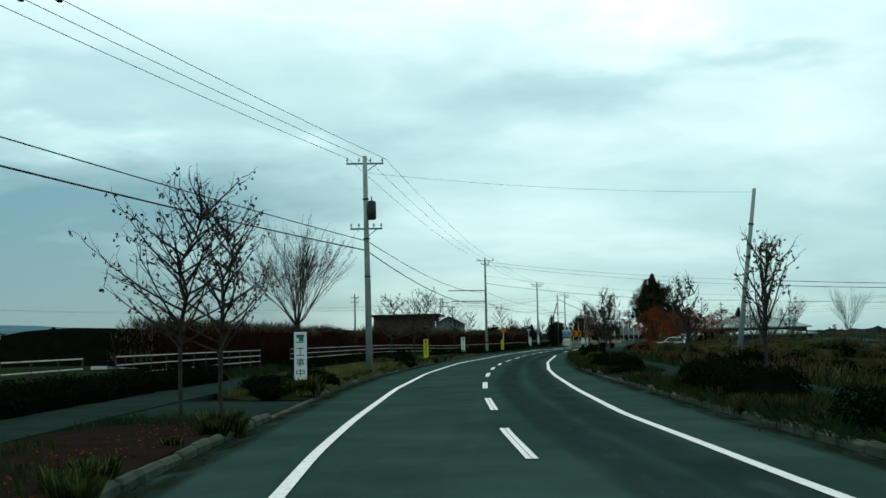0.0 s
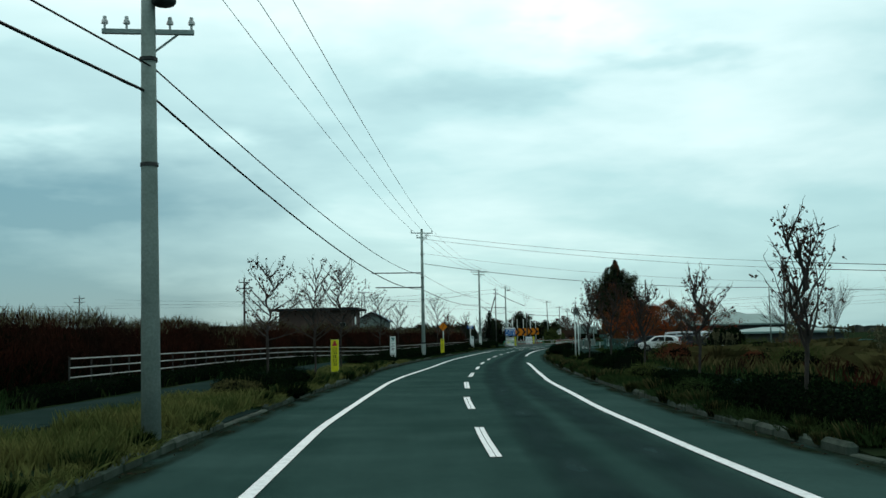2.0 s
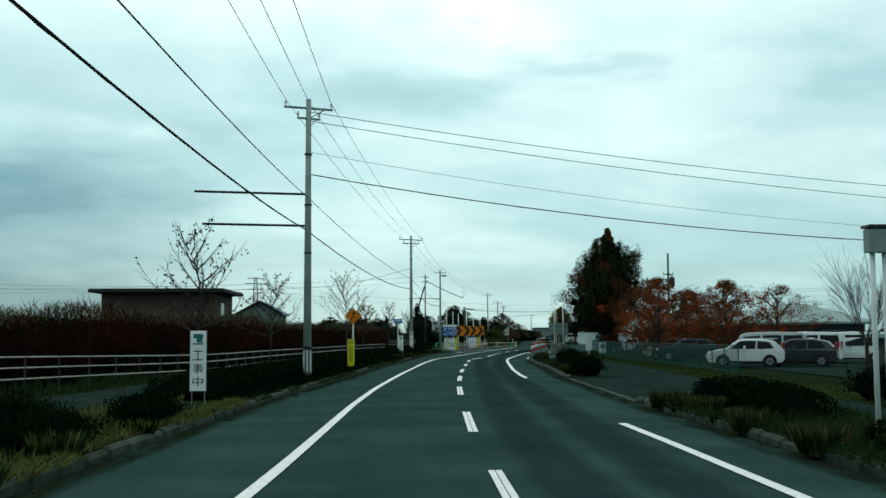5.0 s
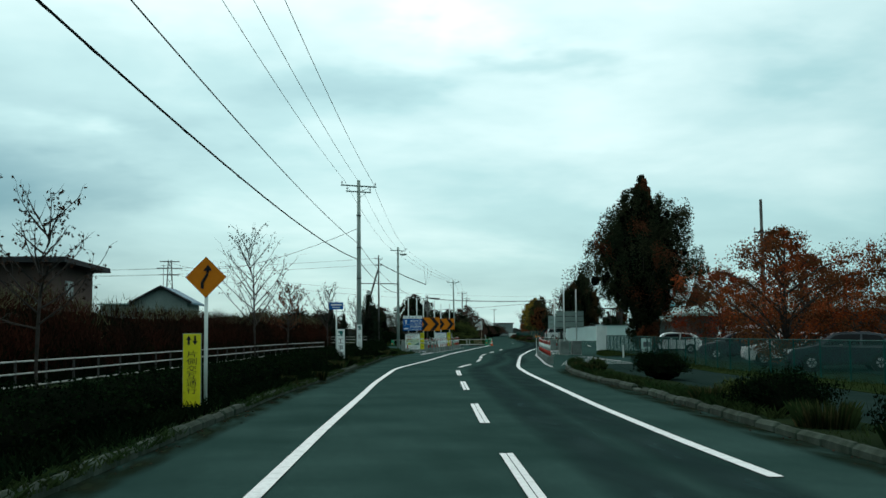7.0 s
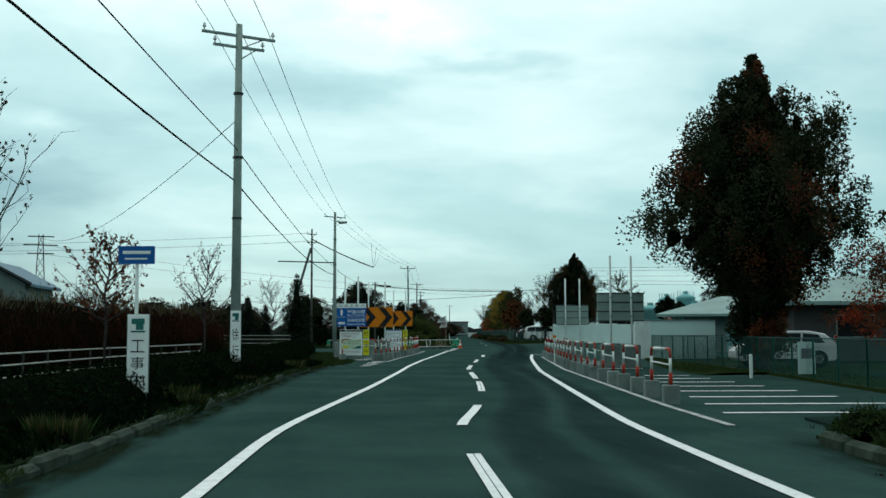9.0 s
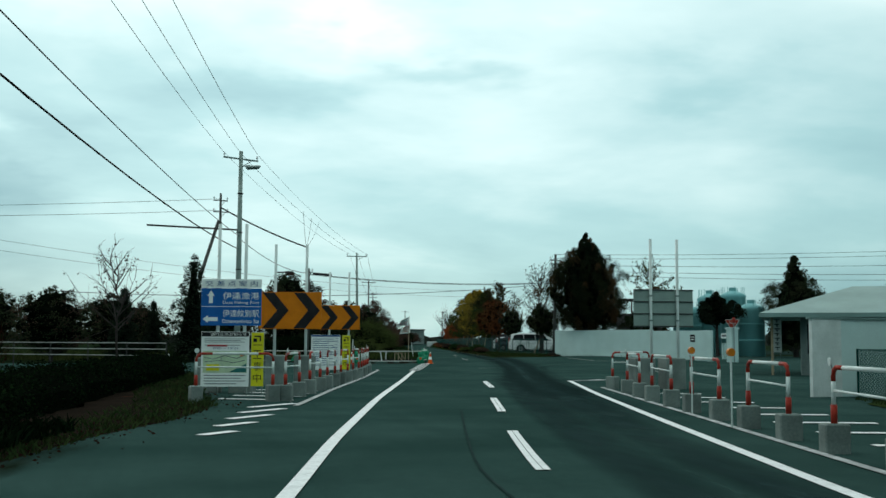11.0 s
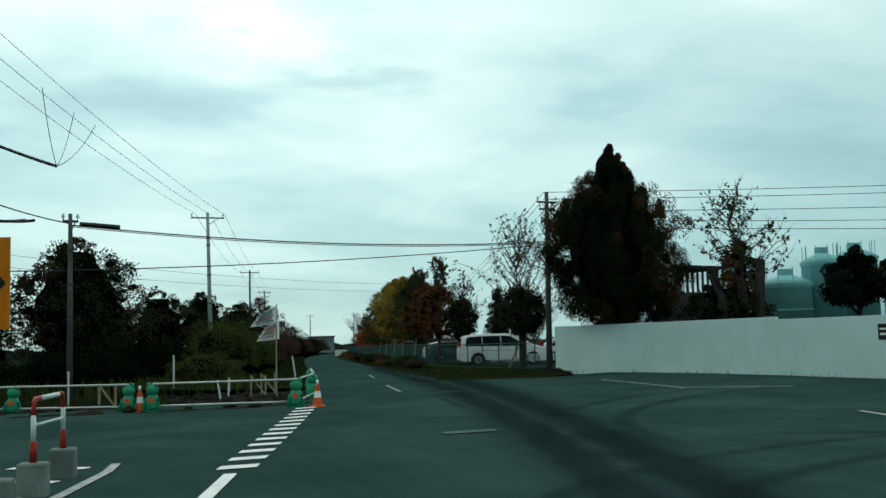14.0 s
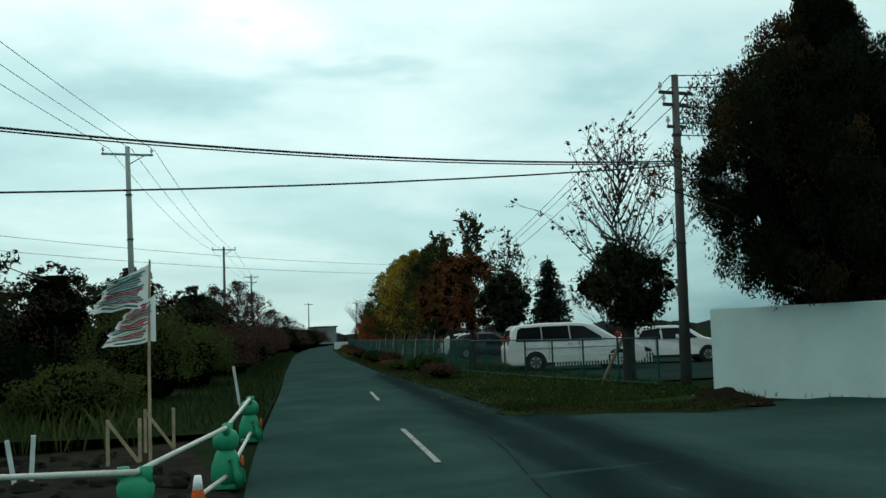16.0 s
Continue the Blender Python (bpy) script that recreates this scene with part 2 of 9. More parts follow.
aged_asphalt(M_ASPHALT)
M_TYRE_MARK = mat("worn_asphalt", (0.016, 0.034, 0.034), (0.025, 0.049, 0.048), rough=0.95, scale=0.5, fine=50, bump=0.4, spec=0.0)
def soft_edged(m, lo, hi, scale):
    """Lets a worn track fade out by its own wear value, broken up by noise."""
    n, l = m.node_tree.nodes, m.node_tree.links
    at = n.new("ShaderNodeAttribute"); at.attribute_name = "wear"
    geo = n.new("ShaderNodeNewGeometry")
    tx = n.new("ShaderNodeTexNoise"); tx.inputs["Scale"].default_value = scale; tx.inputs["Detail"].default_value = 5.0
    mp = n.new("ShaderNodeMapping"); mp.inputs["Scale"].default_value = (1.0, 0.22, 1.0)
    l.new(geo.outputs["Position"], mp.inputs["Vector"]); l.new(mp.outputs[0], tx.inputs["Vector"])
    mr = n.new("ShaderNodeMapRange")
    for k, v in (("From Min", 0.3), ("From Max", 0.7), ("To Min", lo), ("To Max", hi)):
        mr.inputs[k].default_value = v
    l.new(tx.outputs["Fac"], mr.inputs["Value"])
    mu = n.new("ShaderNodeMath"); mu.operation = "MULTIPLY"
    l.new(at.outputs["Fac"], mu.inputs[0]); l.new(mr.outputs[0], mu.inputs[1])
    tr = n.new("ShaderNodeBsdfTransparent")
    mx = n.new("ShaderNodeMixShader")
    l.new(mu.outputs[0], mx.inputs[0]); l.new(tr.outputs[0], mx.inputs[1]); l.new(n["Principled BSDF"].outputs[0], mx.inputs[2])
    l.new(mx.outputs[0], n["Material Output"].inputs["Surface"])


soft_edged(M_TYRE_MARK, 0.35, 1.0, 2.2)
M_SKID = mat("rubbered_asphalt", (0.010, 0.022, 0.022), (0.016, 0.032, 0.031), rough=0.95, scale=0.5, fine=50, bump=0.4, spec=0.0)
soft_edged(M_SKID, 0.3, 0.95, 1.6)
M_DIRT = mat("gutter_dirt", (0.008, 0.017, 0.010), (0.015, 0.020, 0.012), rough=0.95, scale=3, fine=40, bump=0.6, spec=0.0)
soft_edged(M_DIRT, 0.0, 1.3, 3.0)
M_CRACK = mat("crack_filler", (0.018, 0.034, 0.033), (0.027, 0.048, 0.046), rough=0.9, scale=2, fine=40, bump=0.3, spec=0.0)
M_PATCH = mat("asphalt_patch", (0.085, 0.13, 0.12), (0.06, 0.10, 0.095), spec=0.0, rough=0.85, scale=1.0, fine=60)
M_PATH = mat("path_asphalt", (0.011, 0.024, 0.021), (0.017, 0.032, 0.029), spec=0.0, rough=0.9, scale=0.7, fine=50)
M_PAINT = mat("road_paint", (0.66, 0.70, 0.70), (0.50, 0.54, 0.54), rough=0.6, scale=5, fine=25, bump=0.15, low=0.5, high=0.75, c3=(0.3, 0.33, 0.33))
M_PAINT_WORN = mat("worn_road_paint", (0.42, 0.46, 0.46), (0.2, 0.22, 0.22), rough=0.7, scale=4, fine=25, bump=0.15)
M_PAINT_OLD = mat("old_road_paint", (0.26, 0.30, 0.30), (0.13, 0.16, 0.155), rough=0.75, scale=4, fine=25, bump=0.15)
M_KERB = mat("kerb_concrete", (0.040, 0.060, 0.048), (0.013, 0.027, 0.017), rough=0.9, scale=2.2, fine=30, bump=0.5, obj_random=0.2, c3=(0.022, 0.036, 0.016))
M_CONC = mat("concrete", (0.17, 0.215, 0.20), (0.11, 0.14, 0.13), rough=0.9, scale=2, fine=30, bump=0.4, obj_random=0.15)
M_POLE = mat("pole_concrete", (0.28, 0.345, 0.32), (0.19, 0.245, 0.225), rough=0.9, scale=1.2, fine=25, bump=0.3)
M_POLE_DARK = mat("pole_weathered", (0.095, 0.10, 0.095), (0.055, 0.06, 0.057), rough=0.9, scale=1.2, fine=25, bump=0.3)
M_STEEL = mat("galvanised_steel", (0.24, 0.30, 0.29), (0.17, 0.22, 0.21), rough=0.5, metal=0.6, scale=4, fine=30, bump=0.05, grain=0.04)
M_STEEL_DARK = mat("dark_steel", (0.05, 0.055, 0.055), (0.035, 0.04, 0.04), rough=0.6, metal=0.4, scale=4, fine=30, bump=0.05)
M_WIRE = mat("wire", (0.03, 0.033, 0.033), (0.02, 0.022, 0.022), rough=0.6, bump=0)
M_PORC = mat("porcelain", (0.55, 0.58, 0.58), (0.45, 0.48, 0.48), rough=0.3, bump=0)
M_WHITE = mat("white_paint", (0.58, 0.66, 0.64), (0.48, 0.56, 0.54), rough=0.45, scale=3, fine=20, bump=0.08, grain=0.04)
M_RAIL_POST = mat("dull_rail_post", (0.05, 0.052, 0.05), (0.03, 0.03, 0.03), rough=0.6, scale=3, fine=20, bump=0.1)
M_RAIL = mat("rail_paint", (0.40, 0.42, 0.40), (0.26, 0.27, 0.25), rough=0.5, scale=3, fine=20, bump=0.1, low=0.45, high=0.7, grain=0.04)
M_RED = mat("red_paint", (0.32, 0.035, 0.02), (0.22, 0.025, 0.018), rough=0.45, scale=4, fine=20, bump=0.08, grain=0.04)
M_YELLOW = mat("yellow_sheet", (0.62, 0.60, 0.02), (0.54, 0.52, 0.02), rough=0.5, scale=3, fine=15, bump=0.05, grain=0.04)
M_AMBER = mat("amber_sheet", (0.60, 0.180, 0.007), (0.52, 0.155, 0.007), rough=0.45, scale=2.5, fine=15, bump=0.05, grain=0.04)
M_BLACK = mat("black_print", (0.012, 0.012, 0.014), (0.02, 0.02, 0.022), rough=0.5, bump=0)
M_BLUE = mat("blue_sheet", (0.012, 0.11, 0.36), (0.012, 0.095, 0.31), rough=0.45, scale=2, fine=15, bump=0.05, grain=0.04)
M_BOARD = mat("sign_white", (0.76, 0.82, 0.80), (0.70, 0.76, 0.74), rough=0.5, scale=2, fine=15, bump=0.05, grain=0.04)
M_PRINT_BLUE = mat("blue_print", (0.02, 0.08, 0.22), rough=0.5, bump=0)
M_PRINT_RED = mat("red_print", (0.4, 0.04, 0.05), rough=0.5, bump=0)
M_PRINT_GREY = mat("grey_print", (0.16, 0.19, 0.2), rough=0.5, bump=0)
M_PRINT_TEAL = mat("teal_print", (0.03, 0.16, 0.15), rough=0.5, bump=0)
M_PRINT_PALE = mat("pale_print", (0.50, 0.66, 0.45), rough=0.5, bump=0)
M_SIGN_BACK = mat("sign_back", (0.25, 0.34, 0.31), (0.21, 0.285, 0.265), rough=0.6, metal=0.2, scale=1.5, fine=20, bump=0.05, grain=0.04)
M_ORANGE = mat("cone_orange", (0.60, 0.10, 0.02), (0.50, 0.08, 0.02), rough=0.5, scale=4, fine=20, bump=0.05, grain=0.04)
M_GREEN_PLASTIC = mat("green_plastic", (0.02, 0.28, 0.15), (0.02, 0.22, 0.12), rough=0.4, scale=3, fine=20, bump=0.05, grain=0.04)
M_BEACON = mat("beacon_amber", (0.6, 0.2, 0.02), (0.5, 0.16, 0.02), rough=0.3, bump=0)
M_BARK = mat("bark", (0.045, 0.040, 0.036), (0.026, 0.024, 0.022), rough=0.95, scale=5, fine=40, bump=0.6)
M_PIPE = mat("pale_pipe", (0.52, 0.56, 0.52), (0.42, 0.46, 0.43), rough=0.5, metal=0.3, scale=3, fine=25, bump=0.05)
M_TIMBER = mat("timber", (0.36, 0.30, 0.2), (0.26, 0.21, 0.14), rough=0.85, scale=4, fine=40, bump=0.3)
M_WALL_WHITE = mat("painted_wall", (0.47, 0.64, 0.62), (0.42, 0.575, 0.555), rough=0.85, scale=0.8, fine=25, bump=0.1, grain=0.04)
M_WALL_GREY = mat("grey_siding", (0.18, 0.23, 0.22), (0.145, 0.19, 0.18), rough=0.85, scale=0.8, fine=20, bump=0.2)
M_WALL_DARK = mat("dark_siding", (0.06, 0.065, 0.065), (0.045, 0.05, 0.05), rough=0.85, scale=0.8, fine=20, bump=0.2)
M_WALL_BROWN = mat("brown_siding", (0.085, 0.06, 0.05), (0.065, 0.045, 0.04), rough=0.85, scale=0.6, fine=20, bump=0.2)
M_ROOF_DARK = mat("dark_roof", (0.03, 0.033, 0.036), (0.022, 0.025, 0.028), rough=0.85, scale=0.7, fine=20, bump=0.2)
M_ROOF_GREY = mat("grey_metal_roof", (0.20, 0.31, 0.295), (0.165, 0.26, 0.245), rough=0.5, metal=0.2, scale=0.7, fine=20, bump=0.1, grain=0.04)
M_ROOF_BLUE = mat("blue_metal_roof", (0.05, 0.14, 0.2), (0.04, 0.11, 0.16), rough=0.5, scale=0.7, fine=20, bump=0.1)
M_TANK = mat("tank_teal", (0.19, 0.45, 0.46), (0.15, 0.38, 0.39), rough=0.5, scale=0.9, fine=15, bump=0.1, grain=0.04)
M_VINYL = mat("vinyl_sheet", (0.55, 0.60, 0.58), (0.45, 0.5, 0.48), rough=0.4, scale=1, fine=10, bump=0.1)
M_CAR_WHITE = mat("white_car_paint", (0.66, 0.70, 0.70), (0.62, 0.66, 0.66), rough=0.2, spec=0.6, bump=0, grain=0.04)
M_CAR_SILVER = mat("silver_car_paint", (0.34, 0.37, 0.38), (0.31, 0.34, 0.35), rough=0.25, metal=0.5, spec=0.6, bump=0, grain=0.04)
M_CAR_DARK = mat("dark_car_paint", (0.03, 0.035, 0.045), (0.025, 0.03, 0.04), rough=0.2, spec=0.6, bump=0, grain=0.04)
M_GLASS = mat("car_glass", (0.008, 0.010, 0.012), (0.006, 0.008, 0.01), rough=0.12, spec=0.12, bump=0)
M_RUBBER = mat("rubber", (0.02, 0.02, 0.02), (0.015, 0.015, 0.015), rough=0.8, bump=0.1)
M_RIM = mat("alloy", (0.4, 0.42, 0.42), (0.3, 0.32, 0.32), rough=0.35, metal=0.8, bump=0)
M_LAMP_RED = mat("tail_lamp", (0.25, 0.02, 0.02), rough=0.2, bump=0)
M_LAMP_CLEAR = mat("head_lamp", (0.6, 0.64, 0.65), rough=0.15, bump=0)
M_CHROME = mat("chrome", (0.6, 0.62, 0.62), rough=0.15, metal=1.0, bump=0)
M_MESH_GREEN = mat("green_wire", (0.004, 0.066, 0.056), (0.003, 0.048, 0.041), rough=0.6, bump=0)
M_SOIL = mat("soil", (0.017, 0.013, 0.010), (0.010, 0.009, 0.007), spec=0.0, rough=0.95, scale=1.6, fine=20, bump=0.8, c3=(0.05, 0.019, 0.012))
M_SOIL_DARK = mat("wet_soil", (0.014, 0.015, 0.013), (0.024, 0.023, 0.018), spec=0.0, rough=0.95, scale=2, fine=15, bump=0.8)
M_GROUND = mat("rough_grass", (0.008, 0.018, 0.009), (0.015, 0.023, 0.011), rough=0.95, scale=0.35, fine=12, bump=0.6, c3=(0.042, 0.043, 0.02), spec=0.0)
M_LAWN = mat("lawn", (0.014, 0.027, 0.009), (0.021, 0.033, 0.012), spec=0.0, rough=0.95, scale=0.8, fine=20, bump=0.6)
# the blue haze of distance is put into the ridge's base colour
M_MOUNTAIN = mat("far_hill", (0.075, 0.16, 0.20), (0.06, 0.135, 0.175), rough=1.0, scale=0.004, fine=0.02, bump=0, spec=0)
M_FAR_WOOD = mat("far_wood", (0.02, 0.028, 0.026), (0.032, 0.036, 0.03), rough=1.0, scale=0.1, fine=0.6, bump=0, spec=0)
# near-black filling of plants: the shade inside their foliage put into colour
M_CORE = mat("inner_shade", (0.003, 0.005, 0.003), (0.002, 0.0035, 0.002), rough=1.0, scale=2, fine=15, bump=0.6, spec=0)

# hedges' black shaded side and lit green top, put into two leaf colours
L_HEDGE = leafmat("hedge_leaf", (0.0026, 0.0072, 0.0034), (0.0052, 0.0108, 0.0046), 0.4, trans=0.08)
L_HEDGE_LIT = leafmat("hedge_lit_leaf", (0.004, 0.012, 0.0045), (0.007, 0.016, 0.005), 0.4, trans=0.1)
L_SHRUB_RED = leafmat("reddish_shrub_leaf", (0.08, 0.022, 0.014), (0.11, 0.042, 0.02), 0.6)
L_STALK_RED = leafmat("russet_stalk", (0.034, 0.012, 0.0075), (0.012, 0.008, 0.006), 0.5, scale=0.25)
L_STALK_TOP = leafmat("straw_plume", (0.10, 0.10, 0.06), (0.055, 0.060, 0.032), 0.4, scale=0.4)
L_GRASS = leafmat("grass_blade", (0.013, 0.032, 0.011), (0.026, 0.040, 0.014), 0.5, scale=0.5)
L_GRASS_DRY = leafmat("dry_grass_blade", (0.085, 0.075, 0.032), (0.04, 0.045, 0.018), 0.45, scale=0.4)
L_GRASS_YELLOW = leafmat("yellowing_grass_blade", (0.12, 0.125, 0.042), (0.05, 0.07, 0.022), 0.45, scale=0.6)
L_LAWN = leafmat("lawn_blade", (0.013, 0.028, 0.008), (0.025, 0.038, 0.011), 0.4, scale=0.6)
L_DARK = leafmat("dark_leaf", (0.016, 0.026, 0.014), (0.030, 0.034, 0.018), 0.45)
L_CYPRESS = leafmat("cypress_leaf", (0.009, 0.016, 0.009), (0.018, 0.021, 0.010), 0.45)
L_RED = leafmat("red_leaf", (0.24, 0.036, 0.016), (0.13, 0.03, 0.014), 0.5, trans=0.4)
L_RUST = leafmat("rust_leaf", (0.28, 0.064, 0.020), (0.14, 0.042, 0.018), 0.5, trans=0.4)
L_YELLOW = leafmat("yellow_leaf", (0.30, 0.21, 0.028), (0.14, 0.115, 0.025), 0.45, trans=0.45)
L_OLIVE = leafmat("olive_leaf", (0.050, 0.068, 0.020), (0.032, 0.046, 0.016), 0.4, trans=0.4)
L_BROWN = leafmat("withered_leaf", (0.055, 0.032, 0.024), (0.035, 0.026, 0.02), 0.6)
L_CURL = leafmat("curled_leaf", (0.030, 0.036, 0.016), (0.055, 0.045, 0.02), 0.4, trans=0.2)
L_RUST_DARK = leafmat("dull_rust_leaf", (0.15, 0.050, 0.020), (0.075, 0.040, 0.018), 0.5, trans=0.3)
L_PINE = leafmat("fir_needle", (0.010, 0.018, 0.012), (0.016, 0.024, 0.015), 0.5)
L_CYPRESS_TIP = leafmat("cypress_tip", (0.060, 0.034, 0.016), (0.032, 0.028, 0.014), 0.4)
L_DARK_RED = leafmat("dark_reddish_leaf", (0.12, 0.040, 0.020), (0.065, 0.036, 0.019), 0.5)

# ---- shaping tools ----
class Geo:
    """A growing list of corners and faces, turned into one mesh."""

    def __init__(self):
        self.v, self.f, self.n = [], [], 0

    def add(self, v, f):
        k = self.n
        self.v.extend(v)
        self.f.extend(tuple(i + k for i in q) for q in f)
        self.n += len(v)

    def box(self, size, at=(0, 0, 0), rz=0.0, bevel=0.0, m=None):
        """A box with its middle at at; bevel cuts the upright and top edges."""
        sx, sy, sz = (s / 2 for s in size)
        if bevel:
            b = min(bevel, sx * 0.9, sy * 0.9, sz * 0.9)
            ring = [(-sx + b, -sy), (sx - b, -sy), (sx, -sy + b), (sx, sy - b), (sx - b, sy), (-sx + b, sy), (-sx, sy - b), (-sx, -sy + b)]
            top = [(x * (sx - b) / sx, y * (sy - b) / sy) for x, y in ring]
            v = [(x, y, -sz) for x, y in ring] + [(x, y, sz - b) for x, y in ring] + [(x, y, sz) for x, y in top]
            f = [tuple(range(7, -1, -1)), tuple(range(16, 24))]
            for k in (0, 8):
                f += [(k + i, k + (i + 1) % 8, k + 8 + (i + 1) % 8, k + 8 + i) for i in range(8)]
        else:
            v = [(x, y, z) for z in (-sz, sz) for x, y in ((-sx, -sy), (sx, -sy), (sx, sy), (-sx, sy))]
            f = [(3, 2, 1, 0), (4, 5, 6, 7)] + [(i, (i + 1) % 4, 4 + (i + 1) % 4, 4 + i) for i in range(4)]
        if m is None:
            m = Matrix.Translation(at) @ Matrix.Rotation(rz, 4, "Z")
        self.add([tuple(m @ Vector(p)) for p in v], f)
        return self

    def tube(self, points, radii, seg=8, caps=True):
        """A round bar along points; radii is one number or one for each point."""
        pts = [Vector(p) for p in points]
        rs = [radii] * len(pts) if isinstance(radii, (int, float)) else radii
        v, f = [], []
        for i, p in enumerate(pts):
            d = (pts[min(i + 1, len(pts) - 1)] - pts[max(i - 1, 0)]).normalized()
            a = d.cross(Vector((0, 0, 1)) if abs(d.z) < 0.95 else Vector((0, 1, 0))).normalized()
            b = d.cross(a)
            for k in range(seg):
                t = 2 * math.pi * k / seg
                v.append(tuple(p + (a * math.cos(t) + b * math.sin(t)) * rs[i]))
        for i in range(len(pts) - 1):
            for k in range(seg):
                f.append((i * seg + k, i * seg + (k + 1) % seg, (i + 1) * seg + (k + 1) % seg, (i + 1) * seg + k))
        if caps:
            f.append(tuple(range(seg - 1, -1, -1)))
            f.append(tuple((len(pts) - 1) * seg + k for k in range(seg)))
        self.add(v, f)
        return self

    def sheet(self, rows):
        """A surface through rows of points of equal length."""
        w = len(rows[0])
        v = [tuple(p) for r in rows for p in r]
        f = [(i * w + j, i * w + j + 1, (i + 1) * w + j + 1, (i + 1) * w + j) for i in range(len(rows) - 1) for j in range(w - 1)]
        self.add(v, f)
        return self

    def prism(self, outline, depth, m):
        """A flat outline (x, z) given thickness along y, centred."""
        n = len(outline)
        v = [(x, -depth / 2, z) for x, z in outline] + [(x, depth / 2, z) for x, z in outline]
        f = [tuple(range(n)), tuple(range(2 * n - 1, n - 1, -1))] + [(i, n + i, n + (i + 1) % n, (i + 1) % n) for i in range(n)]
        self.add([tuple(m @ Vector(p)) for p in v], f)
        return self

    def mesh(self, name, material, smooth=False):
        me = bpy.data.meshes.new(name)
        me.from_pydata(self.v, [], self.f)
        me.materials.append(material)
        if smooth:
            me.polygons.foreach_set("use_smooth", [True] * len(me.polygons))
        me.update()
        return me


def part(name, geo, material, parent=None, label="", smooth=False, m=None):
    ob = new(name, geo.mesh(name, material, smooth) if isinstance(geo, Geo) else geo)
    if parent is not None:
        ob.parent = parent
    if m is not None:
        ob.matrix_basis = m
    if label:
        ob["label"] = label
    return ob


def thing(name, at, rz, label, category, group="", kind=""):
    """An empty at the base of a thing, which carries its parts."""
    ob = new(name)
    ob.matrix_basis = Matrix.Translation(at) @ Matrix.Rotation(radians(rz), 4, "Z")
    return tagged(ob, label, category, group, kind)


def solid(name, geo, material, label, category, group="", kind="", smooth=False, m=None):
    """A thing that is one mesh."""
    return tagged(part(name, geo, material, None, label, smooth, m), label, category, group, kind)


def lettering(name, text, height, material, parent, at, width=None, rx=90, rz=0, label=""):
    """Words in the built-in font as thin plates, lower left corner at at, facing -y."""
    cu = bpy.data.curves.new("letters", "FONT")
    cu.body, cu.size, cu.extrude = text, 1.0, 0.0
    cu.align_x, cu.align_y = "CENTER", "CENTER"
    tmp = new("letters", cu)
    bpy.context.view_layer.update()
    me = bpy.data.meshes.new_from_object(tmp.evaluated_get(bpy.context.evaluated_depsgraph_get()))
    bpy.data.objects.remove(tmp)
    co = np.zeros(len(me.vertices) * 3)
    me.vertices.foreach_get("co", co)
    co = co.reshape(-1, 3)
    if len(co):
        lo, hi = co.min(0), co.max(0)
        co -= (lo + hi) / 2
        k = height / max(hi[1] - lo[1], 1e-6)
        kx = k if width is None else width / max(hi[0] - lo[0], 1e-6)
        co[:, 0] *= kx
        co[:, 1] *= k
        me.vertices.foreach_set("co", co.ravel())
    me.materials.clear()
    me.materials.append(material)
    me.update()
    ob = part(name, me, material, parent, label)
    ob.matrix_basis = pose(*at, rx, 0, rz)
    return ob


def curve_of(ys, xs, smooth=0.0):
    """x as a function of y through the given places, rounded over a few metres."""
    ys, xs = np.array(ys, float), np.array(xs, float)
    if not smooth:
        return lambda y: float(np.interp(y, ys, xs))
    gy = np.arange(ys[0] - 40, ys[-1] + 40, 0.5)
    s0, s1 = (xs[1] - xs[0]) / (ys[1] - ys[0]), (xs[-1] - xs[-2]) / (ys[-1] - ys[-2])
    gx = np.interp(gy, ys, xs)
    gx = np.where(gy < ys[0], xs[0] + (gy - ys[0]) * s0, gx)
    gx = np.where(gy > ys[-1], xs[-1] + (gy - ys[-1]) * s1, gx)
    k = np.exp(-0.5 * (np.arange(-30, 31) * 0.5 / smooth) ** 2)
    k /= k.sum()
    gp = np.convolve(np.pad(gx, 30, mode="reflect", reflect_type="odd"), k, mode="valid")
    return lambda y: float(np.interp(y, gy, gp))


def step(a, b, t):
    t = min(max((t - a) / (b - a), 0.0), 1.0)
    return t * t * (3 - 2 * t)


def lift(x, y):
    """Height of the ground: level, rising gently beyond the junction towards the walled yard."""
    return 0.030 * min(max(x - 29.0, 0.0), 15.0) * step(212, 240, y)


def on(x, y, z=0.0):
    return (x, y, lift(x, y) + z)


rnd = random.Random(7)


def leaf_cloud(geo, n, place, size, rng, flat=0.0, droop=0.0):
    """n small leaves; place() gives a centre."""
    for _ in range(n):
        c = Vector(place())
        a = Vector((rng.gauss(0, 1), rng.gauss(0, 1), rng.gauss(0, 1) * (1 - flat))).normalized()
        b = a.cross(Vector((rng.gauss(0, 1), rng.gauss(0, 1), rng.gauss(0, 1)))).normalized()
        s = size * rng.uniform(0.6, 1.3)
        a = a * s
        b = b * s * 0.55
        geo.add([tuple(c - a), tuple(c + b), tuple(c + a), tuple(c - b)], [(0, 1, 2, 3)])


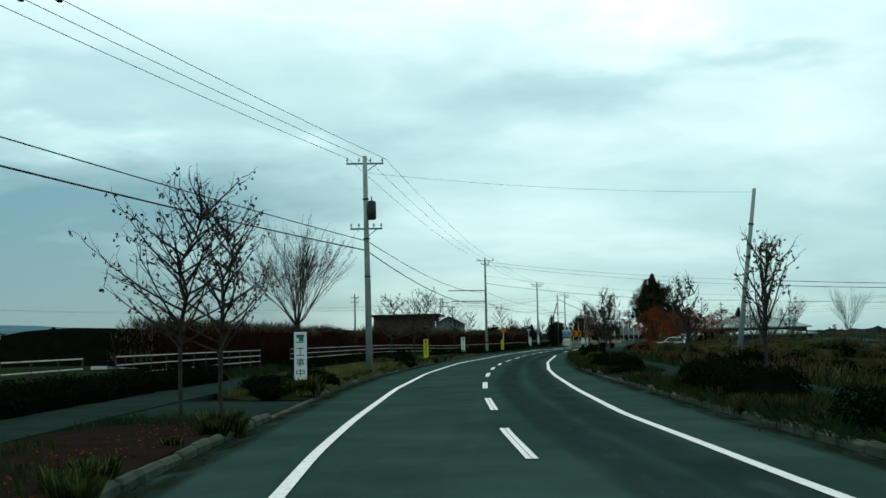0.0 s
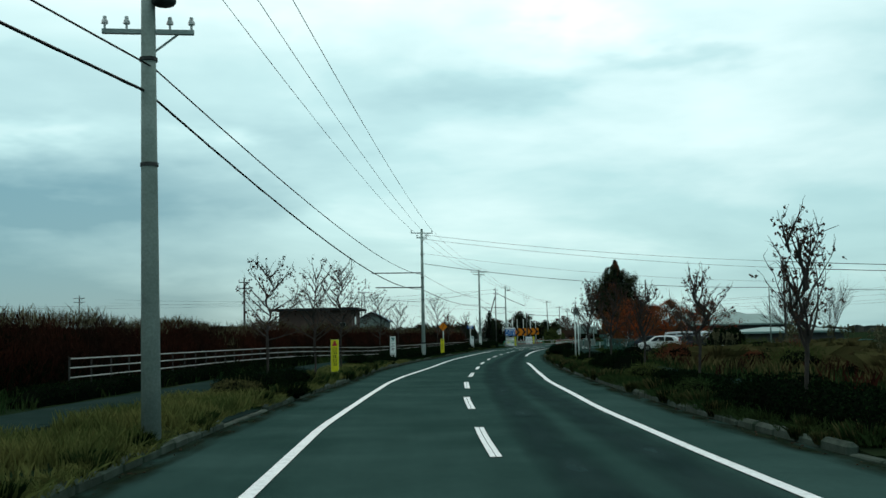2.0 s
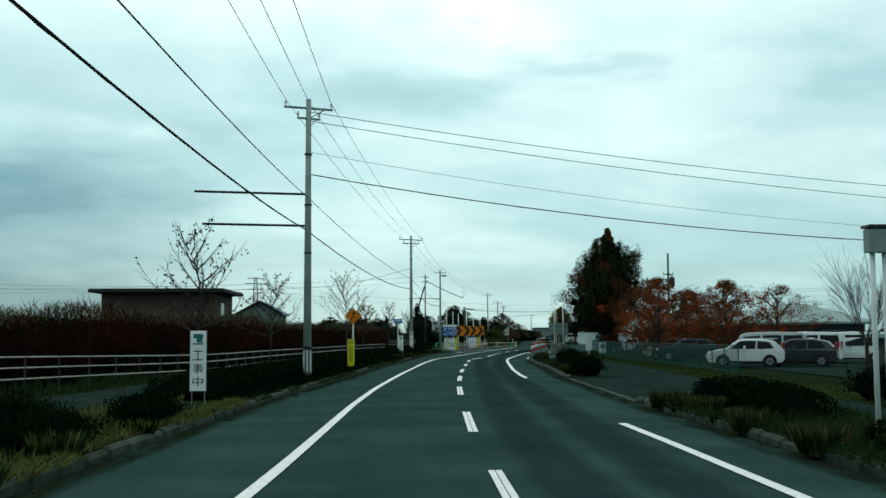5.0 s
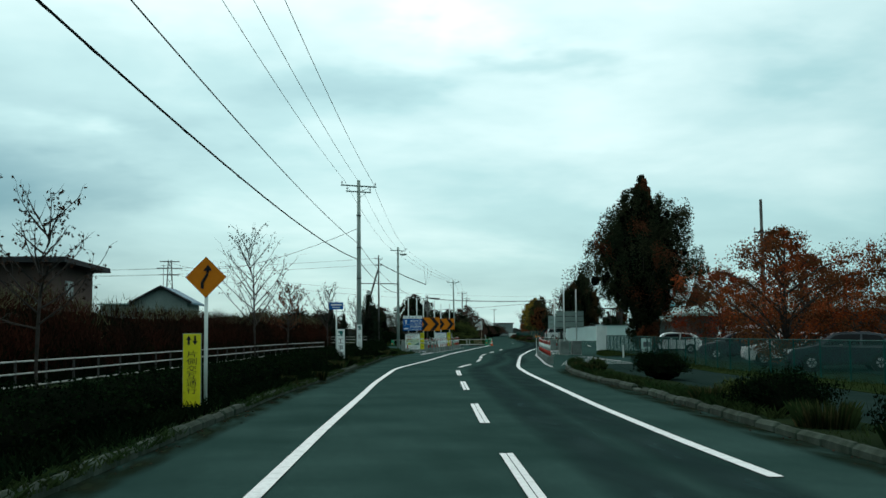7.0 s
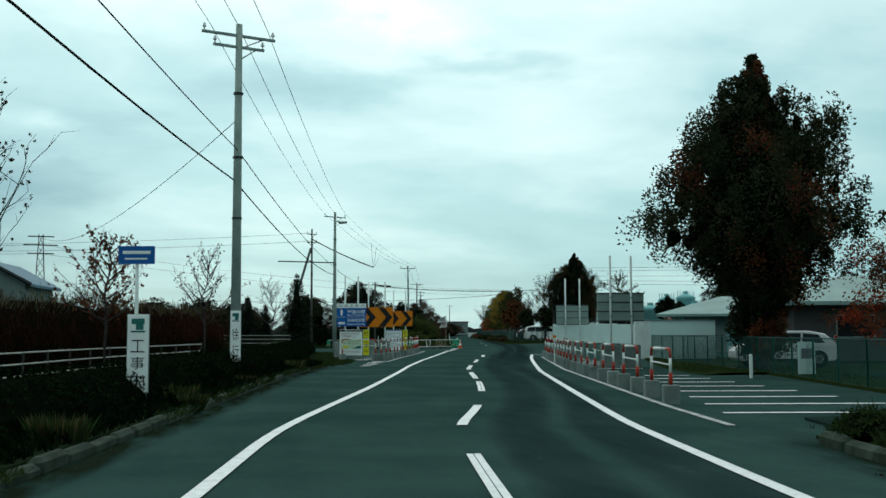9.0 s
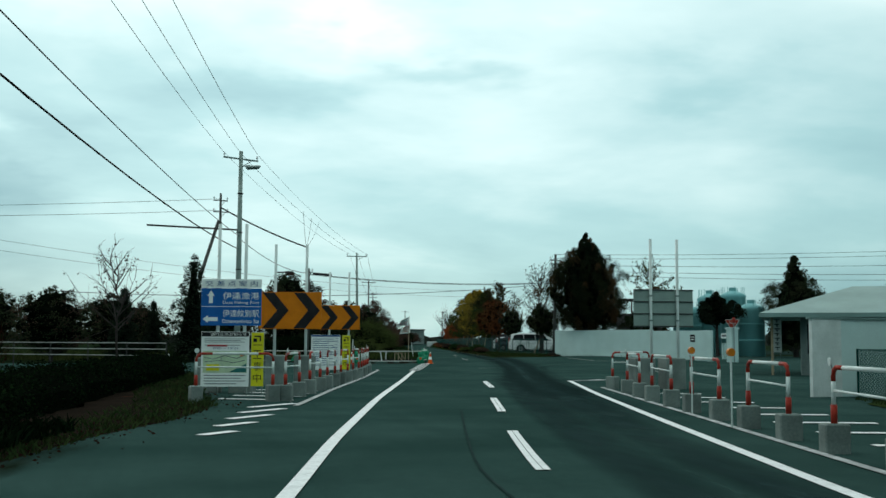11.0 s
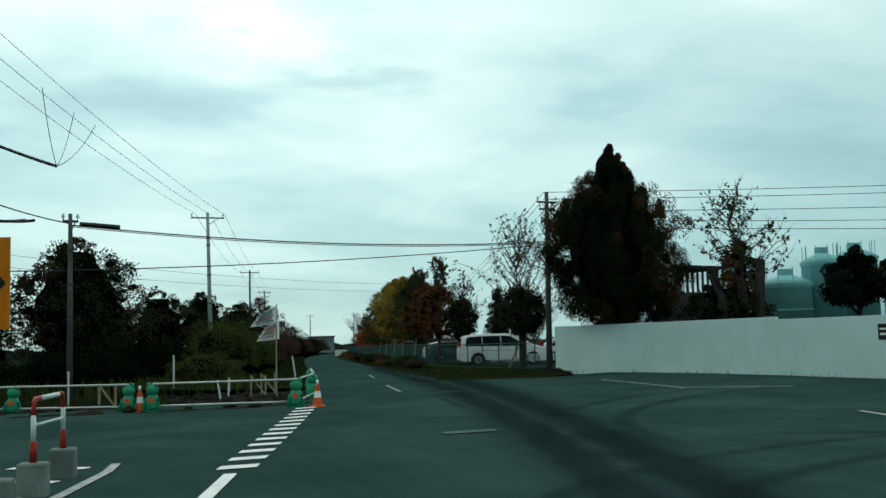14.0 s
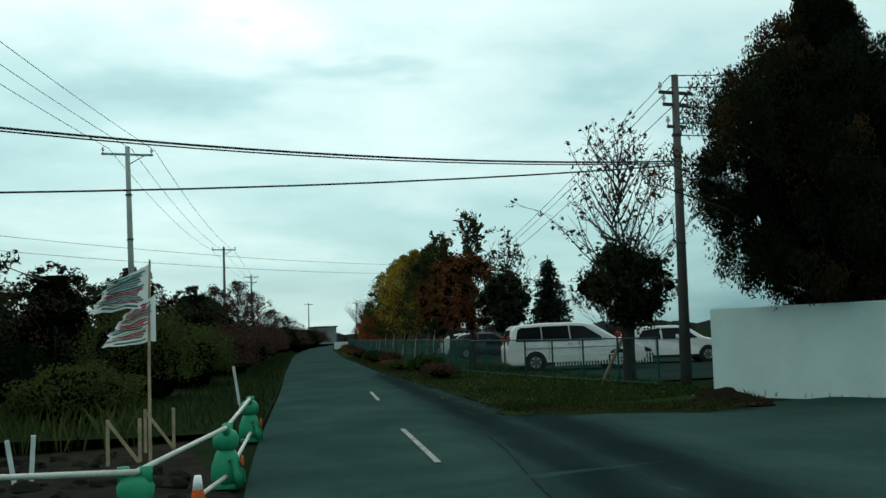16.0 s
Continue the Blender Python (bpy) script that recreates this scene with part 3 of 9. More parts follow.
def leaf_array(geo, centres, size, seed, flat=0.0, slim=0.55):
    """A small leaf round each centre, turned at random."""
    c = np.asarray(centres, float)
    n = len(c)
    r = np.random.RandomState(seed)
    a = r.normal(size=(n, 3)) * np.array((1, 1, 1 - flat))
    a /= np.linalg.norm(a, axis=1, keepdims=True) + 1e-9
    b = np.cross(a, r.normal(size=(n, 3)))
    b /= np.linalg.norm(b, axis=1, keepdims=True) + 1e-9
    s = size * r.uniform(0.6, 1.3, (n, 1))
    a, b = a * s, b * s * slim
    v = np.stack((c - a, c + b, c + a, c - b), 1).reshape(-1, 3)
    k = geo.n
    geo.v.extend(map(tuple, v.tolist()))
    geo.f.extend(map(tuple, (np.arange(4 * n).reshape(-1, 4) + k).tolist()))
    geo.n += 4 * n


def lump(geo, c, r, rng, seg=10, rings=6, rough=0.25, seed=0.0):
    """An uneven rounded mass, for the dark inside of a bush."""
    v, f = [], []
    for i in range(rings + 1):
        th = math.pi * i / rings
        for k in range(seg):
            ph = 2 * math.pi * k / seg
            d = Vector((math.sin(th) * math.cos(ph), math.sin(th) * math.sin(ph), math.cos(th)))
            w = 1 + rough * noise.noise(d * 2.0 + Vector((seed, seed * 0.7, 0)))
            v.append((c[0] + d.x * r[0] * w, c[1] + d.y * r[1] * w, max(c[2] + d.z * r[2] * w, c[2] - r[2])))
    for i in range(rings):
        for k in range(seg):
            f.append((i * seg + k, (i + 1) * seg + k, (i + 1) * seg + (k + 1) % seg, i * seg + (k + 1) % seg))
    geo.add(v, f)

# ---- plan of the road ----
kerb_l = curve_of((-40, 0, 9.7, 14.2, 19.5, 25.7, 34.3, 48.5, 55, 66, 73, 85, 91, 106, 120, 128, 137, 142.4, 146.2, 153.3, 161.7, 177, 181.3),
                  (3.2, 0.2, -0.5, -0.8, -1.1, -1.35, -1.7, -1.75, -1.5, -0.95, -0.55, -0.05, 0.45, 2.0, 4.1, 5.1, 6.3, 7.2, 7.9, 8.9, 10.3, 12.6, 13.6), 3.0)
kerb_r = curve_of((-40, 0, 11.4, 18.9, 30.6, 49.6, 62, 70.5, 82, 92, 101, 110.5, 119.5, 127, 132.8, 140, 144.5, 149, 153.3),
                  (12, 9.2, 8.5, 8.35, 8.15, 7.95, 8.4, 8.8, 9.5, 10.35, 11.05, 12.1, 13.0, 14.1, 15.0, 15.95, 16.45, 17.1, 18.2), 3.0)
line_l = curve_of((-40, 0, 9.4, 13.3, 19.8, 33.6, 50, 61, 70.6, 77, 91, 104, 112, 116.5, 121.2, 126.5, 136.2, 142.1, 146.1, 155.5, 158, 169, 179.5, 185, 195.8, 206.6, 219.3),
                  (5, 2.0, 1.3, 1.0, 0.7, 0.3, 0.3, 0.7, 1.1, 1.6, 3.05, 4.25, 5.12, 5.68, 6.28, 6.97, 8.32, 9.1, 9.7, 11.15, 11.7, 14.4, 16.8, 18.0, 20.6, 23.4, 26.6), 1.2)
line_r = curve_of((-40, 0, 9.2, 15.6, 20.5, 31.4, 44.2, 54, 60, 69, 81, 93.8, 97, 119.5, 123.5, 130.5, 141, 148.8, 156.3, 166.4, 178.5, 189.1, 197.6, 206.2),
                  (10, 7.6, 6.95, 6.6, 6.3, 6.15, 6.2, 6.4, 6.7, 7.1, 8.0, 9.0, 9.2, 11.45, 11.9, 12.8, 14.35, 15.5, 16.8, 19.1, 21.9, 24.7, 27.0, 29.5), 1.2)
line_c = curve_of((-40, 0, 12.3, 17.3, 22.3, 27.3, 32.3, 37.3, 48, 53.5, 59, 64.5, 70, 75.3, 80, 85, 95, 105, 115, 126.7, 136.6, 147.6, 153, 156.5, 160, 165, 170, 181, 186, 190.8, 195.7, 200.5, 207),
                  (7.4, 4.9, 4.1, 3.75, 3.6, 3.4, 3.3, 3.25, 3.3, 3.45, 3.55, 3.85, 4.05, 4.5, 4.85, 5.3, 6.1, 7.1, 8.2, 9.7, 11.1, 12.7, 13.5, 14.1, 15.2, 16.5, 17.6, 19.72, 20.95, 22.25, 23.5, 24.95, 26.5), 1.0)
far_l = curve_of((233, 241.5, 255, 261, 273.5, 291.5, 321.7, 356, 391, 440, 700), (30.9, 32.3, 34.9, 36.05, 38.3, 41.7, 47.4, 54.7, 62.7, 75.5, 150.0), 3.0)
far_r = curve_of((236, 243.3, 251.5, 257, 264, 273, 283, 299, 316, 340, 360, 391, 440, 700), (36.6, 37.7, 39.0, 39.8, 40.9, 42.3, 44.1, 47.0, 50.4, 55.3, 59.3, 66.5, 79.2, 153.0), 3.0)


def edge_l(y):
    """Left edge of the asphalt."""
    if y <= 181.3:
        return kerb_l(y) - 0.05
    if y < 216:
        return float(np.interp(y, (181.3, 186, 189.4, 193, 197, 203, 210, 216), (13.5, 14.6, 15.8, 16.5, 16.3, 16.4, 17.0, 17.5)))
    if y < 236:
        return float(np.interp(y, (216, 219, 234.2, 236), (17.5, -70, -75, 31.3)))
    return far_l(y)


def edge_r(y):
    if y <= 153.3:
        return kerb_r(y) + 0.05
    if y < 242.5:
        return float(np.interp(y, (153.3, 157, 176, 186, 196, 200, 238, 242.5), (18.3, 26, 29, 31, 34, 80, 82, 37.9)))
    return far_r(y)


# ---- ground, to the horizon ----
gx = [-2500, -1200, -600, -300, -150, -90] + list(range(-60, 24, 4)) + list(range(24, 60, 3)) + [62, 70, 80, 100, 150, 300, 600, 1200, 2500]
gy = [-900, -400, -150, -60] + list(range(-40, 200, 8)) + list(range(200, 300, 4)) + [310, 330, 360, 420, 520, 700, 1100, 2000, 3500]
solid("ground", Geo().sheet([[on(x, y, -0.05) for x in gx] for y in gy]), M_GROUND, "rough autumn grassland around the road", "ground", kind="structure")

# ---- road ----
rows = []
ys = list(np.arange(-40, 181, 1.5)) + list(np.arange(181.5, 262, 0.75)) + list(np.arange(262, 361, 3)) + list(range(370, 700, 10))
for y in ys:
    a, b = edge_l(y), edge_r(y)
    c = 29.0 if a < 28 < b - 2 else a + (min(b, 44.0) - a) / 2
    d = 44.0 if b > 45 > c + 2 else b - (b - c) / 2
    rows.append([on(p + (q - p) * k / 5, y) for p, q in ((a, c), (c, d), (d, b)) for k in range(5)] + [on(b, y)])
road = solid("road", Geo().sheet(rows), M_ASPHALT, "worn grey asphalt road with white lane lines", "road", kind="structure")


def strip(geo, fn, y0, y1, half, z=0.016, dy=1.0):
    """A painted band along a line."""
    n = max(int((y1 - y0) / dy), 2)
    r = []
    for i in range(n + 1):
        y = y0 + (y1 - y0) * i / n
        s = (fn(y + 0.3) - fn(y - 0.3)) / 0.6
        k = 1 / math.hypot(1, s)
        x = fn(y)
        r.append([on(x - half * k, y + half * s * k, z), on(x + half * k, y - half * s * k, z)])
    geo.sheet(r)
    return geo


marks = tagged(new("road_marking"), "white painted lane lines on the asphalt", "road marking", kind="structure")
part("edge_line", strip(Geo(), line_l, -38, 219.3, 0.085), M_PAINT, marks)
part("edge_line", strip(strip(Geo(), line_r, -38, 97, 0.085), line_r, 119.5, 206.4, 0.085), M_PAINT, marks)
for y in (-8, 2.1, 12.3, 22.3, 33.1, 44.2, 54.4, 64.6, 74.9, 85.2, 95.6, 107.6, 117.3, 126.9, 137.6, 147.6, 165.8, 172.8, 180.9, 190.4, 201.2):
    g = Geo()
    for o in (-0.046, 0.046):
        strip(g, lambda t, o=o: line_c(t) + o, y, y + 5, 0.040)
    part("dash", g, M_PAINT, marks)
part("dash", strip(Geo(), line_c, 156.5, 160.9, 0.085, dy=0.3), M_PAINT, marks)
lane_c = curve_of((236, 238.2, 243.3, 251, 256, 262), (33.9, 34.35, 35.3, 36.9, 37.9, 39.0))
for y, ln in ((238.2, 5.1), (251.4, 4)):
    part("dash", strip(Geo(), lane_c, y, y + ln, 0.045), M_PAINT_OLD, marks)
# the crossing's short bars and the hatched islands
for i in range(13):
    t = i / 12
    x, y = 26.75 + 3.55 * t, 219.9 + 13.3 * t
    part("bar", Geo().sheet([[on(x - 0.28, y - 0.05, 0.016), on(x + 0.28, y + 0.02, 0.016)], [on(x - 0.16, y + 0.38, 0.016), on(x + 0.40, y + 0.45, 0.016)]]), M_PAINT, marks)


def hatch(x0, y0, x1, y1, n, length, rz, w=0.15):
    for i in range(n):
        t = i / max(n - 1, 1)
        x, y = x0 + (x1 - x0) * t, y0 + (y1 - y0) * t
        ln = length[0] + (length[1] - length[0]) * t
        c, s = math.cos(radians(rz)), math.sin(radians(rz))
        part("bar", Geo().sheet([[on(x, y, 0.017), on(x + ln * c, y + ln * s, 0.017)], [on(x - w * s, y + w * c, 0.017), on(x + ln * c - w * s, y + ln * s + w * c, 0.017)]]), M_PAINT, marks)


hatch(16.25, 185.9, 17.35, 192.4, 5, (0.8, 1.7), 50, 0.22)
hatch(18.5, 195.2, 24.9, 221.2, 18, (1.9, 1.2), 152, 0.24)
part("edge_line", strip(Geo(), curve_of((193, 200, 210, 220.5, 222), (18.3, 20.0, 22.6, 25.1, 25.3)), 193, 221.5, 0.07), M_PAINT_WORN, marks)
part("edge_line", strip(Geo(), curve_of((155, 160, 180, 201), (18.1, 19.0, 23.3, 28.6)), 155.5, 201, 0.07), M_PAINT_WORN, marks)
hatch(19.2, 157.8, 24.0, 173.5, 8, (4.0, 1.5), -10, 0.22)
hatch(24.6, 180.5, 28.4, 197, 9, (2.0, 1.4), -18, 0.25)
part("arrow", Geo().box((1.5, 0.16, 0.016), on(30.2, 206.4, 0.016), 0.25).box((0.5, 0.5, 0.016), on(30.9, 206.9, 0.0165), 0.6), M_PAINT_WORN, marks)
part("parking_line", strip(Geo(), curve_of((216, 226), (37.7, 40.05)), 216.3, 222.6, 0.06), M_PAINT_WORN, marks)
part("parking_line", strip(Geo(), curve_of((229, 237.5), (40.25, 40.85)), 231.0, 236.8, 0.05), M_PAINT_OLD, marks)
part("parking_line", Geo().sheet([[on(40.5, 231.1, 0.016), on(42.6, 229.2, 0.016)], [on(40.55, 231.2, 0.016), on(42.65, 229.3, 0.016)]]), M_PAINT_OLD, marks)

# dark polished tracks of tyres and old repairs in the asphalt
tyre = tagged(new("tyre_track"), "dark polished tyre tracks on the asphalt", "tyre track", kind="structure")


def worn_track(fn, y0, y1, half, z, material=M_TYRE_MARK):
    """A dark track whose edges and ends fade."""
    g, wear = Geo(), []
    n = int((y1 - y0) / 1.0)
    rows_ = []
    for i in range(n + 1):
        y = y0 + (y1 - y0) * i / n
        s = (fn(y + 0.3) - fn(y - 0.3)) / 0.6
        k = 1 / math.hypot(1, s)
        rows_.append([on(fn(y) + half * k * q, y - half * s * k * q, z) for q in (-1, -0.6, -0.2, 0.2, 0.6, 1)])
        e = min(1.0, (y - y0) / 6, (y1 - y) / 6)
        wear += [v * e for v in (0, 0.55, 1.0, 1.0, 0.55, 0)]
    g.sheet(rows_)
    ob = part("dirt" if material is M_DIRT else "track", g, material, tyre)
    at = ob.data.attributes.new("wear", "FLOAT", "POINT")
    at.data.foreach_set("value", wear)
    return ob


for off, w, z in ((1.0, 0.55, 0.004), (2.15, 0.55, 0.008)):
    worn_track(lambda t, o=off: line_c(t) + o + 0.15 * math.sin(t * 0.11 + o), -38, 210, w, z)
worn_track(lambda t: kerb_l(t) + 0.12, -4, 186, 0.42, 0.0065, M_DIRT)
worn_track(lambda t: kerb_r(t) - 0.12, -4, 155, 0.42, 0.0065, M_DIRT)
sweep = curve_of((190, 200, 209.4, 214, 218.3, 223.2, 228, 233, 240, 250, 262, 290), (24.2, 26.6, 29.0, 30.4, 31.7, 33.1, 34.4, 35.5, 36.95, 38.75, 40.9, 45.8), 3)
for dx, w, z, m_ in ((0.0, 1.5, 0.0055, M_TYRE_MARK), (0.5, 0.5, 0.0095, M_SKID), (-0.6, 0.42, 0.0125, M_SKID)):
    worn_track(lambda t, d=dx: sweep(t) + d, 194 if m_ is M_SKID else 186, 270, w, z, m_)


def worn_arc(centre, r, a0, a1, half, z):
    """A curved skid that fades at its ends."""
    g, wear = Geo(), []
    rows_ = []
    for i in range(25):
        a = radians(a0 + (a1 - a0) * i / 24)
        rows_.append([on(centre[0] + (r + half * q) * math.cos(a), centre[1] + (r + half * q) * math.sin(a), z) for q in (-1, -0.5, 0, 0.5, 1)])
        e = math.sin(math.pi * i / 24) ** 0.6
        wear += [v * e for v in (0, 0.35, 0.5, 0.35, 0)]
    ob = part("track", g.sheet(rows_), M_SKID, tyre)
    ob.data.attributes.new("wear", "FLOAT", "POINT").data.foreach_set("value", wear)


for c, r, a0, a1, h in (((37.5, 207.5), 9.6, 80, 165, 0.28), ((37.5, 207.5), 11.3, 75, 160, 0.24), ((39.8, 213.5), 4.6, 60, 200, 0.2), ((33.0, 212.0), 8.2, 20, 80, 0.25), ((44.0, 219.0), 10.5, 95, 175, 0.3), ((44.0, 219.0), 12.0, 100, 180, 0.22)):
    worn_arc(c, r, a0, a1, h, 0.007 + 0.0007 * a1 / 20)
part("repair_patch", Geo().sheet([[on(30.85, 223.25, 0.0175), on(31.85, 223.2, 0.0175)], [on(30.95, 223.7, 0.0175), on(31.95, 223.65, 0.0175)]]), M_PATCH, tyre)
solid("dug_soil", Geo().sheet([[on(x, y + 0.4 * noise.noise(Vector((x, 2, 0))), 0.012 + (0.16 * abs(noise.noise(Vector((x * 0.9, y * 0.9, 4)))) if 20.5 < x < 31 and 235.5 < y < 243.6 else -0.03)) for x in np.arange(19.5, 31.9, 0.4)] for y in np.arange(234.8, 245.0, 0.4)]), M_SOIL_DARK, "dark freshly dug soil behind the barrier", "soil", kind="structure")
part("crack", strip(Geo(), curve_of((176, 181, 186, 192), (18.4, 19.0, 20.2, 21.7), 1), 177, 191, 0.014, 0.018), M_CRACK, tyre)
part("crack", strip(Geo(), curve_of((229, 234.9, 239.5, 242), (33.3, 34.5, 35.8, 36.3), 1), 230, 241, 0.022, 0.018), M_CRACK, tyre)

# ---- kerbs: one stone after another ----
stone = Geo().box((0.18, 0.985, 0.35), (0, 0, 0), 0, 0.055).mesh("kerb_stone", M_KERB)
flush = Geo().box((0.17, 0.985, 0.24), (0, 0, 0), 0, 0.02).mesh("flush_kerb_stone", M_KERB)


def kerb(name, fn, y0, y1, side, low, label):
    k = tagged(new(name), label, "kerb", kind="structure")
    y = y0
    while y < y1:
        s = (fn(y + 0.5) - fn(y - 0.5))
        a = math.atan2(-s, 1)
        down = any(p <= y <= q for p, q in low)
        gone = rnd.random() < 0.02
        ob = part("kerb_stone", flush if down or gone else stone, M_KERB, k)
        ob.matrix_basis = Matrix.Translation(on(fn(y) + side * 0.085, y, -0.08 if down else -0.015 + rnd.uniform(-0.03, 0.015))) @ Euler(
            (rnd.uniform(-0.016, 0.016), rnd.uniform(-0.07, 0.07), a + rnd.uniform(-0.02, 0.02))).to_matrix().to_4x4()
        y += math.cos(a)
    return k


kerb("kerb_left", kerb_l, -4, 181, -1, ((20.5, 28), (50.5, 55.3)), "weathered mossy concrete kerb stones along the road")
kerb("kerb_right", kerb_r, -4, 153, 1, ((37, 43), (103, 118.5)), "weathered mossy concrete kerb stones along the road")


def band(name, fn, y0, y1, o0, o1, z0, z1, material, label, category, cols=5, dy=1.5, wobble=0.0, seed=0.0, taper=False):
    """A strip of ground beside a line, from offset o0 to o1."""
    r = []
    for i in range(int((y1 - y0) / dy) + 1):
        y = y0 + i * dy
        w = wobble * noise.noise(Vector((y * 0.35, seed, 3.1)))
        e = min(i, int((y1 - y0) / dy) - i) if taper else 9  # the ends are rounded off and sink into the ground
        f, d = (0.5, 0.35) if e == 0 else (0.86, 0.9) if e == 1 else (1.0, 1.0)
        r.append([on(fn(y) + o0 + (o1 - o0 + w) * f * k / cols, y, d * (z0 + (z1 - z0) * k / cols) + (0.05 * wobble * noise.noise(Vector((y * 0.8, k * 1.7, seed))) if 0 < k < cols else 0)) for k in range(cols + 1)])
    down = [[(p[0], p[1], p[2] - 0.3) for p in q] for q in (r[0], r[-1])]
    r = [down[0]] + r + [down[1]]
    r = [[(q[0][0], q[0][1], q[0][2] - 0.3)] + q + [(q[-1][0], q[-1][1], q[-1][2] - 0.3)] for q in r]
    g = Geo().sheet(r)
    return solid(name, g, material, label, category, kind="structure")


band("verge_left", kerb_l, -30, 20.5, -0.17, -3.5, 0.14, 0.10, M_SOIL, "bare brown soil bed with fallen leaves beside the kerb", "verge", wobble=0.5, taper=True)
band("verge_left", kerb_l, 27.5, 50.5, -0.17, -3.4, 0.14, 0.12, M_GROUND, "grassy verge behind the kerb", "verge", wobble=0.5, seed=4, taper=True)
band("verge_left", kerb_l, 55.3, 181, -0.17, -3.4, 0.14, 0.12, M_GROUND, "grassy verge behind the kerb", "verge", wobble=0.5, seed=4, taper=True)
band("driveway", kerb_l, 20.5, 27.5, -0.17, -3.6, 0.05, 0.1, M_PATH, "asphalt driveway crossing the verge", "driveway")
band("driveway", kerb_l, 50.6, 55.2, -0.17, -3.7, 0.06, 0.14, M_PATH, "asphalt driveway crossing the verge", "driveway")
band("sidewalk_left", kerb_l, -30, 186, -3.4, -5.7, 0.13, 0.13, M_PATH, "grey asphalt footpath behind the verge", "footpath", wobble=0.15, seed=2)
solid("verge_left", Geo().sheet([[on(edge_l(y) + 0.05 + 0.2 * noise.noise(Vector((y * 0.9, 3, 1))) - (2.6 * k / 4 if k else -0.0), y, (-0.01, 0.025, 0.05, 0.06, 0.05)[k] + 0.02 * noise.noise(Vector((y, k * 2.3, 6)))) for k in range(5)] for y in np.arange(181.5, 216, 0.7)]), M_SOIL, "bare brown soil strewn with leaves beside the asphalt", "verge", kind="structure")
band("field_margin", kerb_l, -30, 200, -5.6, -14, 0.10, 0.05, M_GROUND, "rough grass field margin", "verge", wobble=0.6, seed=6)
band("verge_right", kerb_r, -30, 36.5, 0.17, 3.0, 0.14, 0.13, M_GROUND, "overgrown grassy verge behind the kerb", "verge", wobble=0.5, seed=8, taper=True)
band("verge_right", kerb_r, 43, 102, 0.17, 3.2, 0.14, 0.16, M_GROUND, "overgrown grassy verge behind the kerb", "verge", wobble=0.5, seed=8, taper=True)
band("verge_right", kerb_r, 119, 154, 0.17, 1.7, 0.13, 0.09, M_GROUND, "scrubby narrow verge with low bushes", "verge", wobble=0.4, seed=9, taper=True)
band("sidewalk_right", kerb_r, 118.8, 157, 0.9, 2.5, 0.05, 0.062, M_PATH, "grey asphalt footpath", "footpath")
band("sidewalk_right", kerb_r, -30, 158, 2.4, 5.0, 0.07, 0.07, M_PATH, "grey asphalt footpath", "footpath", wobble=0.2, seed=11)
band("lawn", kerb_r, 100, 176, 5.0, 7.4, 0.09, 0.1, M_LAWN, "mown green grass strip by the fence", "lawn", wobble=0.2, seed=12)
lawn_edge, fence_line = curve_of((170, 176, 180.3, 188.6, 193), (25.5, 26.6, 27.6, 30.2, 31.8)), curve_of((170, 175.2, 182, 188.6, 193), (27.5, 28.9, 30.2, 31.5, 32.3))
solid("lawn", Geo().sheet([[on(lawn_edge(y) + (fence_line(y) + 0.3 - lawn_edge(y)) * k / 4, y, 0.02 if k == 0 else 0.08) for k in range(5)] for y in np.arange(173.5, 193, 1.5)]), M_LAWN, "mown grass under the large tree", "lawn", kind="structure")
band("driveway", kerb_r, 36, 43, 0.1, 2.6, 0.05, 0.075, M_PATH, "asphalt driveway crossing the verge", "driveway")
band("driveway", kerb_r, 103, 119, 0.1, 2.6, 0.04, 0.075, M_PATH, "asphalt driveway crossing the verge", "driveway")
# parking ground behind the green fence, and the verge by the walled yard
solid("parking_ground", Geo().sheet([[on(23 + 0.12 * (y - 110) + k * 6, y, -0.01) for k in range(6)] for y in range(104, 182, 6)]), M_PATH, "grey asphalt parking ground", "parking ground", kind="structure")
solid("parking_ground", Geo().sheet([[on(far_r(y) + 5.2 + k * 6, y, 0.0) for k in range(7)] for y in range(250, 330, 5)]), M_PATH, "dark asphalt parking ground", "parking ground", kind="structure")
solid("grass_bank", Geo().sheet([[on(far_r(y) + 0.1 + k * 0.9, y, 0.02 + 0.05 * noise.noise(Vector((y, k, 1)))) for k in range(7)] for y in np.arange(243.5, 330, 1.5)]), M_LAWN, "grass bank along the lane", "verge", kind="structure")
solid("grass_bank", Geo().sheet([[on(far_l(y) - 0.05 - k * 1.2, y, 0.02 + 0.1 * k * 0.5 + 0.06 * noise.noise(Vector((y, k, 7)))) for k in range(7)] for y in np.arange(245.5, 345, 1.5)]), M_GROUND, "overgrown grass bank along the lane", "verge", kind="structure")

